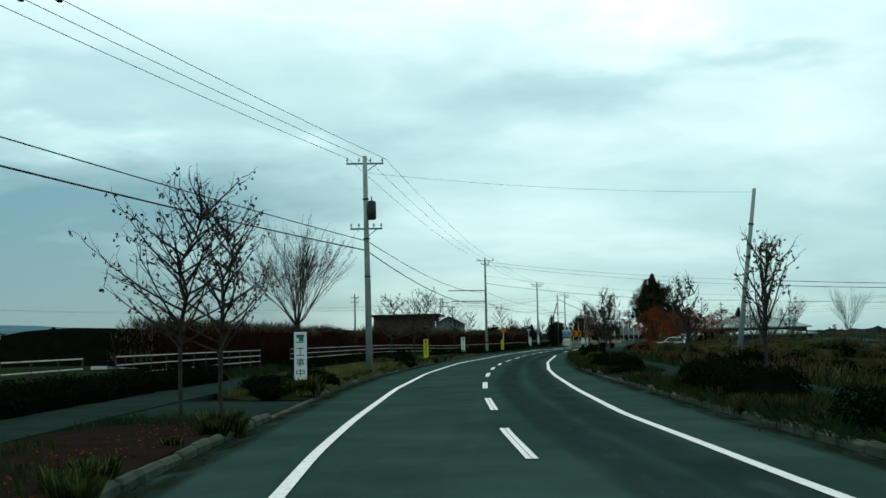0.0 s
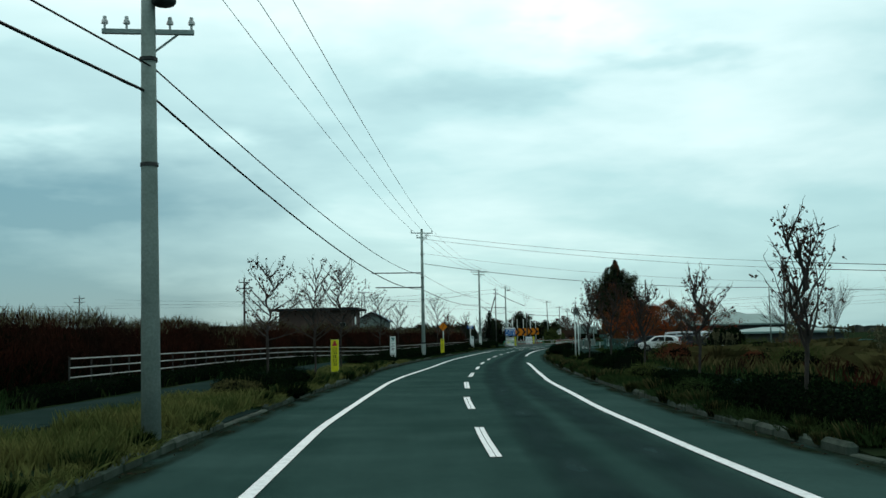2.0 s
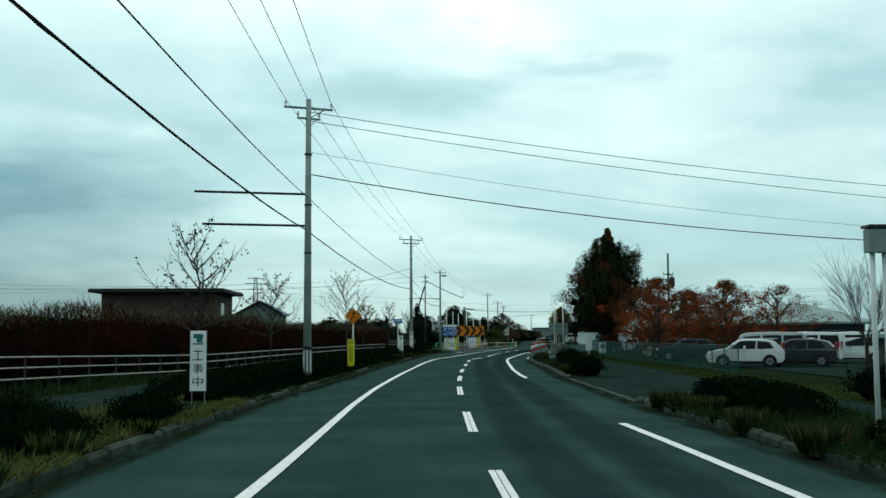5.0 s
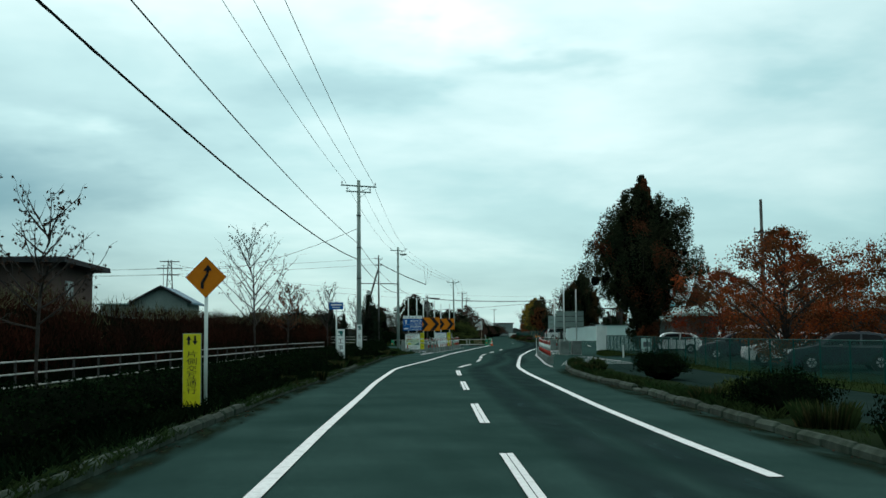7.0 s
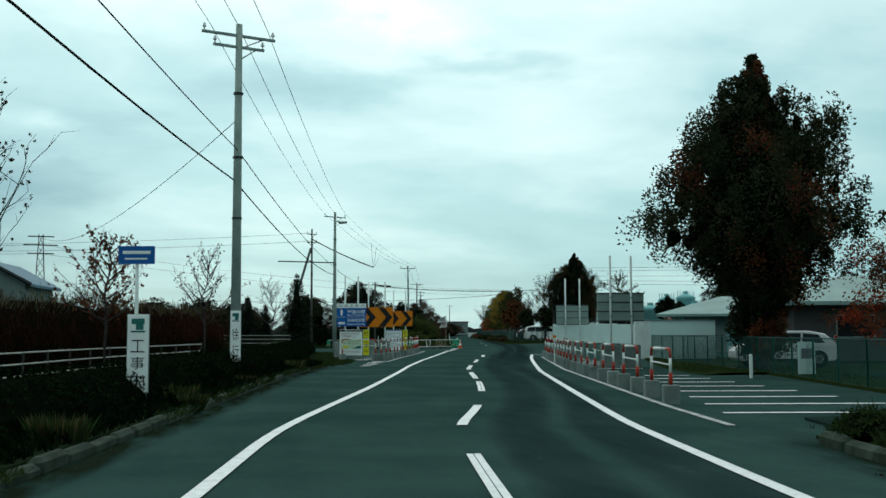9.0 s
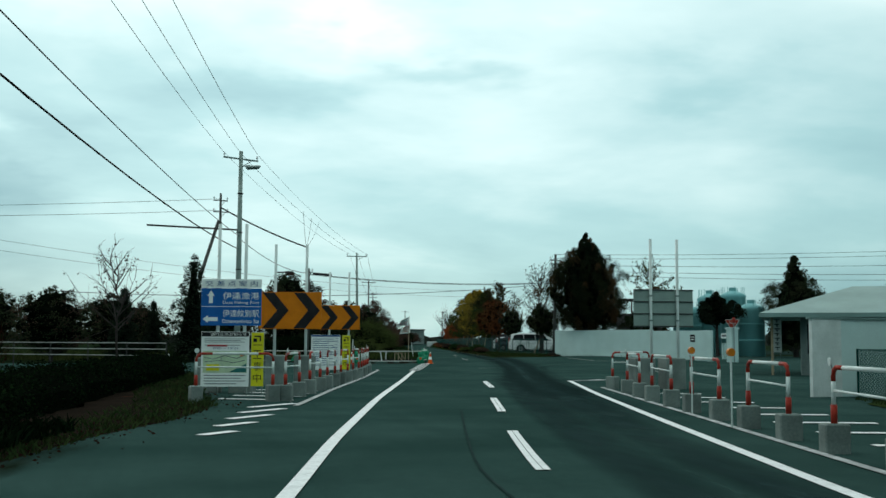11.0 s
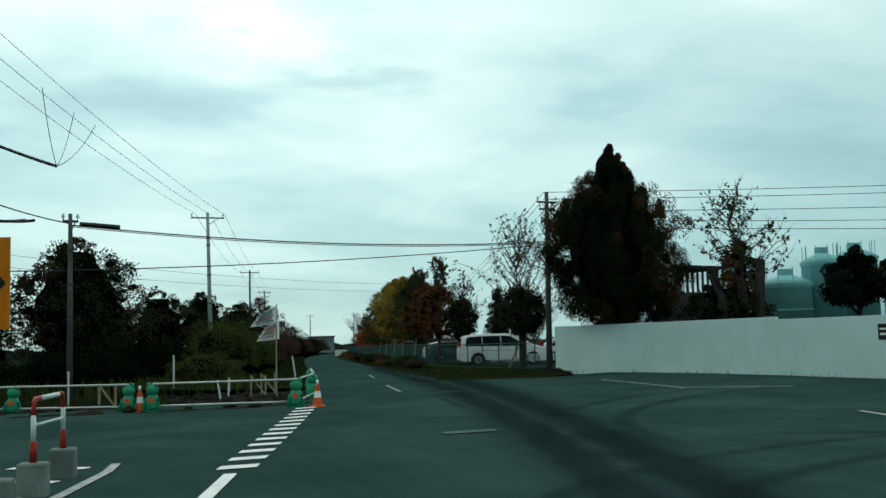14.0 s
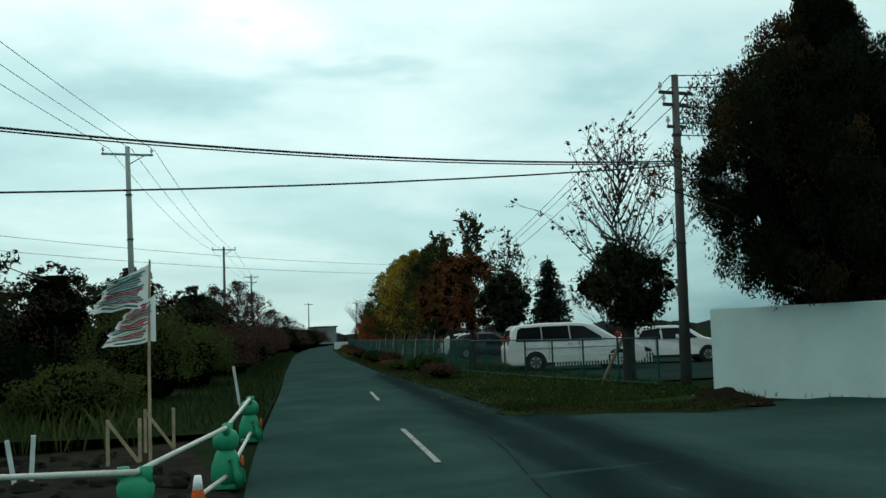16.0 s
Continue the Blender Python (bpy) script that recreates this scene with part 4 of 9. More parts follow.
front = curve_of((37.6, 38.3, 39.0, 39.7, 40.4, 41.3, 42.0, 42.6), (243.9, 243.3, 242.7, 241.7, 240.7, 240.8, 241.6, 242.9))
solid("grass_bank", Geo().sheet([[on(x, front(x) + 0.12 * noise.noise(Vector((x * 2.5, 0, 5))) + (244.6 - front(x)) * k / 5, (-0.02, 0.03, 0.06, 0.07, 0.06, 0.03)[k] + 0.03 * noise.noise(Vector((x * 1.7, k, 9)))) for k in range(6)] for x in np.arange(37.6, 42.7, 0.2)]), M_LAWN, "worn grass at the foot of the white wall", "verge", kind="structure")
heap = Geo()
for i, (x, y, a, b, h) in enumerate(((42.0, 243.2, 0.5, 0.7, 0.2), (41.75, 242.2, 0.4, 0.6, 0.15), (41.6, 241.5, 0.3, 0.5, 0.1))):
    lump(heap, on(x, y, 0.02), (a, b, h), random.Random(i), 12, 6, 0.4, i)
solid("soil_heap", heap, M_SOIL, "low heap of soil and dead leaves at the wall's corner", "soil", kind="stuff")

# far hills and woods
hill = []
for i in range(60):
    a = radians(70 + i * 1.5)
    x, y = 2600 * math.cos(a), 2600 * math.sin(a)
    h = 78 * step(100, 116, 70 + i * 1.5) * (0.8 + 0.35 * noise.noise(Vector((i * 0.22, 1.5, 0)))) + 6
    hill.append([(x, y, -10), (x * 1.05, y * 1.05, h * 0.7), (x * 1.12, y * 1.12, h)])
solid("far_hill", Geo().sheet(hill), M_MOUNTAIN, "hazy blue mountain ridge on the horizon", "hill", kind="structure")
wood = []
for i in range(600):
    a = radians(20 + i * 0.25)
    r = 620 + 90 * noise.noise(Vector((i * 0.3, 5, 0)))
    h = 3.6 + 1.8 * noise.noise(Vector((i * 0.35, 0, 0))) + 1.8 * noise.noise(Vector((i * 1.4, 0, 4)))
    wood.append([(r * math.cos(a), r * math.sin(a), -1), (r * math.cos(a) * 1.01, r * math.sin(a) * 1.01, max(h, 2)), (r * 1.05 * math.cos(a), r * 1.05 * math.sin(a), max(h, 2) * 0.8)])
solid("far_wood", Geo().sheet(wood), M_FAR_WOOD, "dark line of far woods on the horizon", "woods", kind="stuff")

# ---- utility poles and wires ----
def arm(geo, z, length, rz, w=0.075, off=0.0):
    c, s = math.cos(rz), math.sin(rz)
    geo.box((length, w, w), (off * c, off * s, z), rz)


def insulator(geo, x, y, z, h=0.22):
    geo.tube([(x, y, z), (x, y, z + h * 0.4), (x, y, z + h * 0.45), (x, y, z + h * 0.7), (x, y, z + h * 0.75), (x, y, z + h)], [0.02, 0.02, 0.06, 0.05, 0.035, 0.03], 6)


def utility_pole(x, y, h, label, r=0.16, arms=(), drop=None, box=False, lamp=False, bars=(), lean=(0, 0), dark=False, band=False, rz=0):
    """A tapered concrete pole; arms: (height, length, turn, insulators); bars: (height, length) pipes to the side."""
    ob = thing("utility_pole", on(x, y, -0.02), 0, label, "utility pole", "utility poles")
    if lean != (0, 0):
        ob.matrix_basis = Matrix.Translation(on(x, y, -0.02)) @ Euler((radians(lean[0]), radians(lean[1]), 0)).to_matrix().to_4x4()
    part("pole", Geo().tube([(0, 0, 0), (0, 0, h * 0.5), (0, 0, h)], [r, r * 0.8, r * 0.6], 14), M_POLE_DARK if dark else M_POLE, ob, smooth=True)
    for z, length, turn, n in arms:
        g = Geo()
        t = radians(turn + rz)
        arm(g, z, length, t)
        g.tube([(0.35 * length * math.cos(t), 0.35 * length * math.sin(t), z), (0, 0, z - 0.4)], 0.02, 5)
        a = part("crossarm", g, M_STEEL if not dark else M_STEEL_DARK, ob)
        for i in range(n):
            k = length * (i / max(n - 1, 1) - 0.5) * 0.94
            gi = Geo()
            insulator(gi, k * math.cos(t), k * math.sin(t), z + 0.03)
            part("insulator", gi, M_PORC, a)
    for z, length in bars:
        t = radians(rz)
        g = Geo().tube([(0.1 * math.cos(t), 0.1 * math.sin(t), z), (-length * math.cos(t), -length * math.sin(t), z)], 0.045, 8)
        part("support_bar", g, M_STEEL_DARK, ob)
    if box:
        g = Geo().tube([(0.28, -0.12, box - 0.45), (0.28, -0.12, box - 0.4), (0.28, -0.12, box + 0.35), (0.28, -0.12, box + 0.4)], [0.16, 0.2, 0.2, 0.15], 12)
        g.tube([(0.28, -0.12, box + 0.4), (0.28, -0.12, box + 0.6)], 0.03, 6).box((0.1, 0.1, 0.5), (0.1, -0.05, box))
        part("transformer", g, M_STEEL_DARK, ob, "dark grey pole transformer", True)
    if lamp:
        g = Geo().tube([(0, 0, lamp), (0.3, -0.1, lamp + 0.06), (0.45, -0.14, lamp + 0.06)], 0.03, 6)
        la = part("lamp_arm", g, M_STEEL, ob)
        part("lamp_head", Geo().tube([(0.25, -0.1, lamp), (0.32, -0.12, lamp - 0.05), (0.85, -0.28, lamp - 0.02), (0.95, -0.3, lamp + 0.04)], [0.05, 0.11, 0.1, 0.04], 10), M_STEEL, la, "grey street lamp head")
    if band:
        part("black_band", Geo().tube([(0, 0, 1.25), (0, 0, 1.36)], r + 0.008, 14), M_BLACK, ob)
        for k in range(8):
            t = 2 * math.pi * k / 8
            part("white_stripe", Geo().box((0.05, 0.012, 0.8), (0, 0, 0), 0, 0, Matrix.Rotation(t, 4, "Z") @ Matrix.Translation((0, -(r + 0.004), 0.82))), M_WHITE, ob)
    for z in (h * 0.45, h * 0.62, h * 0.8):
        part("collar", Geo().tube([(0, 0, z), (0, 0, z + 0.06)], r * 0.92, 10), M_STEEL_DARK, ob)
    return ob


def lashing(p, q, sag, r, turns):
    """A thin line wound loosely round a hanging cable."""
    n = turns * 8
    pts = []
    for i in range(n + 1):
        t = i / n
        v = Vector(p).lerp(Vector(q), t)
        a = 2 * math.pi * turns * t
        k = r * (1 + 0.6 * noise.noise(Vector((t * turns * 0.7, 1, 2))))
        pts.append((v.x + k * math.cos(a), v.y, v.z - sag * 4 * t * (1 - t) + k * math.sin(a) - 0.5 * k))
    return Geo().tube(pts, 0.006, 3, False)


def wire(p, q, sag, r, name="overhead_wire", label="black overhead wire sagging between poles", n=18, damper=()):
    g = Geo()
    pts = []
    for i in range(n + 1):
        t = i / n
        v = Vector(p).lerp(Vector(q), t)
        v.z -= sag * 4 * t * (1 - t)
        pts.append(tuple(v))
    g.tube(pts, r, 4, False)
    ob = solid(name, g, M_WIRE, label, "wire", "overhead wires")
    for t in damper:
        v = Vector(p).lerp(Vector(q), t)
        v.z -= sag * 4 * t * (1 - t)
        part("clamp", Geo().box((0.12, 0.4, 0.12), (0, 0, 0), 0, 0.03), M_STEEL_DARK, ob, m=Matrix.Translation(v))
    return ob


P0, PA, PB, PC, PD, PE = (-15, -20), (-2.0, 46.0), (2.78, 117.3), (10.75, 172.3), (18.6, 224.0), (31.4, 265.5)
PH, PI = (39.7, 308.0), (47.8, 350.6)
utility_pole(*P0, 10.6, "grey concrete utility pole with crossarms", arms=((10.2, 1.9, 10, 3),))
utility_pole(*PA, 10.1, "grey concrete utility pole with transformer and two crossarms", arms=((9.75, 1.7, 8, 4), (6.75, 1.45, 8, 5)), box=7.6, lean=(0, -0.6))
utility_pole(*PB, 10.75, "grey concrete utility pole with two long side bars", arms=((10.4, 1.9, 8, 3), (10.0, 0.9, 14, 2)), bars=((7.1, 4.2), (5.9, 3.9)), band=True, rz=8)
utility_pole(*PC, 10.75, "grey concrete utility pole with crossarms above the kerb", arms=((10.4, 2.3, 8, 3), (10.05, 1.6, 8, 3)), rz=12)
utility_pole(*PD, 10.95, "grey concrete utility pole with street lamp", arms=((10.55, 2.0, 14, 3),), lamp=10.15, bars=((6.95, 4.6),), rz=14)
utility_pole(*PE, 9.3, "weathered utility pole with one crossarm", arms=((9.0, 1.9, 10, 3),), lean=(0, -1.0), r=0.14)
utility_pole(*PH, 9.0, "weathered utility pole along the lane", arms=((8.75, 1.9, 10, 3),), r=0.13, dark=True)
utility_pole(*PI, 9.3, "weathered utility pole along the lane", arms=((9.0, 1.8, 10, 3), (8.4, 1.4, 10, 2)), r=0.13, dark=True)
utility_pole(79.5, 430, 8.3, "weathered utility pole far along the lane", arms=((8.2, 1.8, 10, 3),), r=0.13, dark=True)
utility_pole(70, 430, 8.5, "weathered utility pole far along the lane", arms=((8.2, 1.8, 10, 3),), r=0.13, dark=True)
utility_pole(24.3, 242.8, 6.35, "dark slim utility pole at the side road", arms=((6.1, 0.5, 10, 2),), r=0.11, dark=True, lean=(0, 0))
utility_pole(18.35, 245.0, 11.6, "tall slim pole propped by a leaning stay", arms=((11.1, 1.0, 14, 2), (10.3, 1.0, 14, 2)), r=0.13, dark=True)
solid("pole_stay", Geo().tube([(15.4, 244.3, 0), (18.25, 244.95, 9.7)], [0.14, 0.11], 8), M_POLE_DARK, "dark leaning timber stay propping a pole", "pole stay", smooth=True)
utility_pole(13.9, 44.0, 8.0, "leaning weathered utility pole in tall grass", r=0.13, lean=(-2, 8.0))
utility_pole(34.2, 121.0, 8.2, "weathered utility pole by the parking ground", arms=((7.75, 1.2, 80, 2), (7.2, 1.0, 80, 2)), r=0.12, dark=True)
utility_pole(30.6, 160.4, 8.3, "weathered utility pole behind the green fence", arms=((6.6, 0.9, 10, 2), (6.2, 0.9, 10, 2)), r=0.12, box=6.0, dark=True)
utility_pole(43.6, 247.2, 7.7, "dark weathered utility pole beside the white wall", arms=((7.25, 0.9, 0, 3), (6.95, 0.7, 0, 2), (6.4, 0.5, 0, 1)), r=0.14, dark=True, lean=(0, 1.0))
utility_pole(32.4, 119.6, 5.8, "slim grey pole beside the tall hedge", r=0.07)
utility_pole(41.0, 176.0, 7.0, "weathered utility pole behind parked cars", arms=((6.6, 0.8, 10, 2),), r=0.11, dark=True)
utility_pole(-12.0, 118.0, 7.0, "far weathered utility pole in the field", arms=((6.6, 0.9, 10, 2), (6.1, 0.9, 10, 2)), r=0.11, dark=True)
lattice = thing("lattice_pole", on(-9.0, 258.0), 10, "far lattice steel pole with crossarms behind the field", "utility pole")
for sx in (-1, 1):
    for sy in (-1, 1):
        part("leg", Geo().tube([(sx * 0.75, sy * 0.75, 0), (sx * 0.2, sy * 0.2, 11.8)], 0.05, 5), M_POLE_DARK, lattice)
g = Geo()
for k in range(10):
    a, b, za, zb = 0.75 - 0.055 * k, 0.75 - 0.055 * (k + 1), 1.18 * k, 1.18 * (k + 1)
    for sx, sy in ((-1, -1), (1, -1), (1, 1), (-1, 1)):
        g.tube([(sx * a, sy * a, za), (-sy * b, sx * b, zb)], 0.03, 4)
part("lattice_bracing", g, M_POLE_DARK, lattice)
for zz, ww in ((11.6, 2.6), (10.7, 3.4), (9.8, 2.6)):
    part("crossarm", Geo().box((ww, 0.12, 0.12), (0, 0, zz)), M_POLE_DARK, lattice)
wire((*PC, 7.85), (-9.0, 258.0, 11.5), 1.6, 0.016)
for zz in (9.8, 10.7):
    wire((-9.0, 258.0, zz), (-120.0, 235.0, 11.0), 1.5, 0.014)
    wire((-9.0, 258.0, zz), (60.0, 330.0, zz - 1.5), 1.2, 0.014)
utility_pole(-48.0, 190.0, 9.0, "far utility pole in the field", arms=((8.6, 1.6, 10, 2), (8.0, 1.6, 10, 2)), r=0.12, dark=True)

heads = (P0 + (10.1,), PA + (9.95,), PB + (10.65,), PC + (10.65,), PD + (10.8,), PE + (9.25,), PH + (9.0,), PI + (9.2,))
for i in range(len(heads) - 1):
    a, b = heads[i], heads[i + 1]
    for off in (-0.85, 0.0, 0.85):
        c, s = math.cos(radians(10)), math.sin(radians(10))
        wire((a[0] + off * c, a[1] + off * s, a[2]), (b[0] + off * c, b[1] + off * s, b[2]), 0.5 if i < 6 else 0.3, 0.011, damper=(0.62,) if i == 0 and off > -0.5 else ())
# low telephone cables, two a span, hung from the same poles
lows = ((P0, 7.2, 6.5), (PA, 6.15, 5.75), (PB, 6.95, 5.75), (PC, 6.9, 6.0), (PD, 6.6, 6.0))
for i in range(len(lows) - 1):
    (a, z1, z2), (b, y1, y2) = lows[i], lows[i + 1]
    wire((*a, z1), (*b, y1), (0.35, 0.75, 0.4, 0.4)[i], 0.018, label="black telephone cable sagging between poles")
    thick = wire((a[0] - 0.1, a[1], z2), (b[0] - 0.1, b[1], y2), (0.45, 0.9, 0.5, 0.5)[i], 0.026, label="thick black telephone cable sagging between poles")
    part("lashing_line", lashing((a[0] - 0.1, a[1], z2), (b[0] - 0.1, b[1], y2), (0.45, 0.9, 0.5, 0.5)[i], 0.013, 30), M_WIRE, thick)
wire((*PD, 6.5), (24.3, 242.8, 6.0), 0.4, 0.02)
wire((24.3, 242.8, 5.95), (43.6, 247.2, 5.95), 0.35, 0.022, label="thick black cable crossing above the lane")
wire((24.3, 242.8, 5.9), (43.6, 247.2, 5.9), 0.36, 0.014, label="black cable crossing above the lane")
wire((8.0, 240.0, 4.4), (43.6, 247.2, 5.85), 0.6, 0.018, label="black cable crossing above the lane")
wire((18.35, 245.0, 10.6), (23.9, 241.1, 7.65), 0.15, 0.05, label="thick bundled black cable below the wires")
for q in ((24.4, 242.6, 9.75), (25.1, 244.1, 9.65), (23.5, 239.6, 9.85)):
    wire((23.9, 241.1, 7.65), q, 0.25, 0.012, label="black jumper wire up to the power line")
wire((18.35, 245.0, 10.4), (-60, 248, 10.0), 1.2, 0.014)
wire((18.35, 245.0, 11.2), (-60, 252, 10.8), 1.2, 0.014)
wire((24.3, 242.8, 5.6), (33.0, 290, 5.0), 1.0, 0.02)
wire((*PA, 9.3), (15.0, 44.3, 7.75), 0.25, 0.005)
for dz in (0.0, -0.35):
    wire((*PB, 10.25 + dz), (34.2, 121.0, 7.75 + 1.6 * dz), 0.35, 0.013)
    wire((34.2, 121.0, 7.75 + 1.6 * dz), (95.0, 113.0, 7.6 + dz), 1.0, 0.03, label="thick black cable over the parking ground")
thick = wire((*PB, 7.85), (32.4, 119.6, 5.45), 0.55, 0.02, label="black cable lashed to its carrier above the road")
part("lashing_line", lashing((*PB, 7.85), (32.4, 119.6, 5.45), 0.55, 0.011, 24), M_WIRE, thick)
wire((*PB, 8.7), (34.2, 121.0, 6.0), 0.5, 0.008)
wire((32.4, 119.6, 5.45), (95.0, 112.0, 5.6), 0.9, 0.016)
for z, q in ((7.7, 9.6), (7.4, 9.2), (6.9, 8.2), (6.5, 7.2), (6.2, 6.6)):
    wire((43.6, 247.2, z + 0.4), (95.0, 236.0, q + 0.4), 0.5, 0.014)
    if z > 6.6:
        wire((43.6, 247.2, z + 0.4), (66.0, 330.0, z - 0.5), 0.6, 0.013)
for dx in (0.2, 0.5):
    wire((23.4 - dx, 242.4, 6.05), (22.6 - dx, 242.1, 5.98), 0.02, 0.05, "cable_splice", "dark cable splice case on the wire")
wp = solid("marker_post", Geo().box((0.09, 0.09, 0.75), (0, 0, 0.37), 0, 0.015), M_WHITE, "short white marker post on the mown grass", "marker post", m=Matrix.Translation(on(26.6, 171.2)))
fb = thing("fence_notice", on(27.35, 169.3, 0.05), 20, "pale notice board hung on the green fence", "notice board")
part("board", Geo().box((0.75, 0.03, 0.95), (0, -0.08, 0.62), 0, 0.01), M_WALL_WHITE, fb)
part("unreadable_print", Geo().box((0.5, 0.008, 0.3), (0, -0.1, 0.75)), M_PRINT_GREY, fb)
wire((24.6, 242.85, 6.0), (25.9, 243.1, 5.93), 0.0, 0.075, "cable_splice", "dark cable splice case on the wire")

# ---- road signs, boards and barricades ----
def notice_board(x, y, rz, z0, z1, w, label, sheet, words, ink, extra=None, legs=True):
    """A narrow upright board on two thin stakes, with words one under another."""
    ob = thing("notice_board", on(x, y), rz, label, "sign board", "construction notice boards")
    part("panel", Geo().box((w, 0.03, z1 - z0), (0, 0, (z0 + z1) / 2), 0, 0.008), sheet, ob)
    part("frame", Geo().box((w + 0.03, 0.02, 0.025), (0, 0.012, z1)).box((w + 0.03, 0.02, 0.025), (0, 0.012, z0)).box((0.025, 0.02, z1 - z0), (-w / 2, 0.012, (z0 + z1) / 2)).box((0.025, 0.02, z1 - z0), (w / 2, 0.012, (z0 + z1) / 2)), M_STEEL, ob)
    if legs:
        for s in (-1, 1):
            part("stake", Geo().tube([(s * w * 0.4, 0.035, -0.05), (s * w * 0.4, 0.035, z1 - 0.1)], 0.014, 6), M_STEEL, ob)
    n = len(words)
    top = z1 - (0.30 if extra else 0.05) * (z1 - z0)
    for i, t in enumerate(words):
        hh = (top - z0 - 0.06) / n
        lettering("character", t, hh * 0.74, ink, ob, (0, -0.019, top - hh * (i + 0.5)), width=w * 0.66)
    if extra == "helmet":
        part("pictogram", Geo().box((w * 0.62, 0.006, 0.10), (0, -0.017, z1 - 0.12)).box((w * 0.36, 0.006, 0.10), (0.03, -0.017, z1 - 0.22)).box((w * 0.7, 0.006, 0.03), (0, -0.017, z1 - 0.30)), M_PRINT_TEAL, ob)
    if extra == "arrow":
        g = Geo().box((w * 0.5, 0.006, 0.035), (-0.01, -0.017, z1 - 0.09)).box((0.04, 0.006, 0.14), (w * 0.22, -0.017, z1 - 0.15)).box((w * 0.3, 0.006, 0.09), (-0.06, -0.017, z1 - 0.19)).box((w * 0.7, 0.006, 0.02), (0, -0.017, z1 - 0.31))
        part("pictogram", g, M_BLACK, ob)
    return ob


def bars(geo, x0, x1, z, h, y=-0.018):
    geo.box((x1 - x0, 0.005, h), ((x0 + x1) / 2, y, z))


CON = ("工", "事", "中")
notice_board(-2.1, 29.3, -3, 0.52, 1.93, 0.37, "white construction notice board with black characters among roadside weeds", M_BOARD, CON, M_BLACK, "helmet")
notice_board(0.58, 102.4, -6, 0.45, 1.84, 0.37, "white construction notice board with black characters at the verge", M_BOARD, CON, M_BLACK, "helmet")
notice_board(9.0, 159.7, -10, 0.42, 1.78, 0.37, "white construction notice board with black characters before the hedge", M_BOARD, CON, M_BLACK, "helmet")


def yellow_board(x, y, rz, z0, z1, label, words=()):
    """A yellow board: a pictogram on top, a framed column of characters, a bar of small print at its foot."""
    ob = notice_board(x, y, rz, z0, z1, 0.33, label, M_YELLOW, (), M_BLACK)
    h = z1 - z0
    if words:
        for q, up in ((-0.06, 1), (0.06, -1)):
            zc = z1 - 0.12
            part("arrow", Geo().prism([(q - 0.02, zc - 0.085 * up), (q + 0.02, zc - 0.085 * up), (q + 0.02, zc + 0.01 * up), (q + 0.05, zc + 0.01 * up), (q, zc + 0.09 * up), (q - 0.05, zc + 0.01 * up), (q - 0.02, zc + 0.01 * up)][::up], 0.006, Matrix.Translation((0, -0.018, 0))), M_BLACK, ob)
    else:
        part("pictogram", Geo().prism([(-0.115, z1 - 0.26), (0.115, z1 - 0.26), (0.045, z1 - 0.09), (0.03, z1 - 0.045), (-0.03, z1 - 0.045), (-0.045, z1 - 0.09)], 0.006, Matrix.Translation((0, -0.018, 0))), M_PRINT_RED, ob, "dark red pictogram")
    top, foot = z1 - 0.29, z0 + 0.22
    for a, b, c, d in ((-0.14, 0.14, top, 0.012), (-0.14, 0.14, foot, 0.012), (-0.12, 0.12, z0 + 0.17, 0.035)):
        part("printed_bar", bars(Geo(), a, b, c, d), M_BLACK, ob)
    for q in (-0.134, 0.122):
        part("printed_bar", bars(Geo(), q, q + 0.012, (top + foot) / 2, top - foot), M_BLACK, ob)
    n = len(words) or 5
    k = (top - foot - 0.04) / n
    g = Geo()
    for i in range(n):
        zc = top - 0.02 - k * (i + 0.5)
        if words:
            lettering("character", words[i], k * 0.9, M_BLACK, ob, (0, -0.019, zc), width=0.19)
            continue
        bars(g, -0.09, 0.09, zc + 0.3 * k, 0.024); bars(g, -0.09, 0.09, zc - 0.25 * k, 0.024)
        for q in ((-0.08, 0.06), (-0.015, 0.06), (-0.08, 0.01))[i % 3]:
            bars(g, q, q + 0.026, zc, 0.5 * k)
    if not words:
        part("unreadable_print", g, M_BLACK, ob)
    return ob


yellow_board(-1.25, 74.2, -5, 0.36, 1.70, "bright yellow warning board with dark red pictogram on the grass")
yellow_board(4.62, 129.3, -10, 0.22, 1.58, "bright yellow alternating traffic board with black characters before the hedge", "片側交互通行")

# yellow diamond: the road bends to the right
dia = thing("warning_sign", on(4.75, 130.9), -10, "amber diamond warning sign with bent black arrow on post", "road sign")
part("post", Geo().tube([(0, 0.05, -0.05), (0, 0.05, 2.98)], 0.038, 10), M_WHITE, dia, smooth=True)
part("plate", Geo().prism([(0, 2.32), (0.41, 2.73), (0, 3.14), (-0.41, 2.73)], 0.016, Matrix.Identity(4)), M_AMBER, dia)
part("border", Geo().prism([(0, 2.31), (0.42, 2.73), (0, 3.15), (-0.42, 2.73)], 0.008, Matrix.Translation((0, 0.006, 0))), M_BLACK, dia)
part("arrow", Geo().tube([(-0.07, -0.012, 2.50), (-0.07, -0.012, 2.62), (-0.02, -0.012, 2.70), (0.03, -0.012, 2.78), (0.04, -0.012, 2.88)], 0.032, 6).prism([(-0.05, 2.86), (0.13, 2.86), (0.045, 2.99)], 0.012, Matrix.Translation((0, -0.012, 0))), M_BLACK, dia)

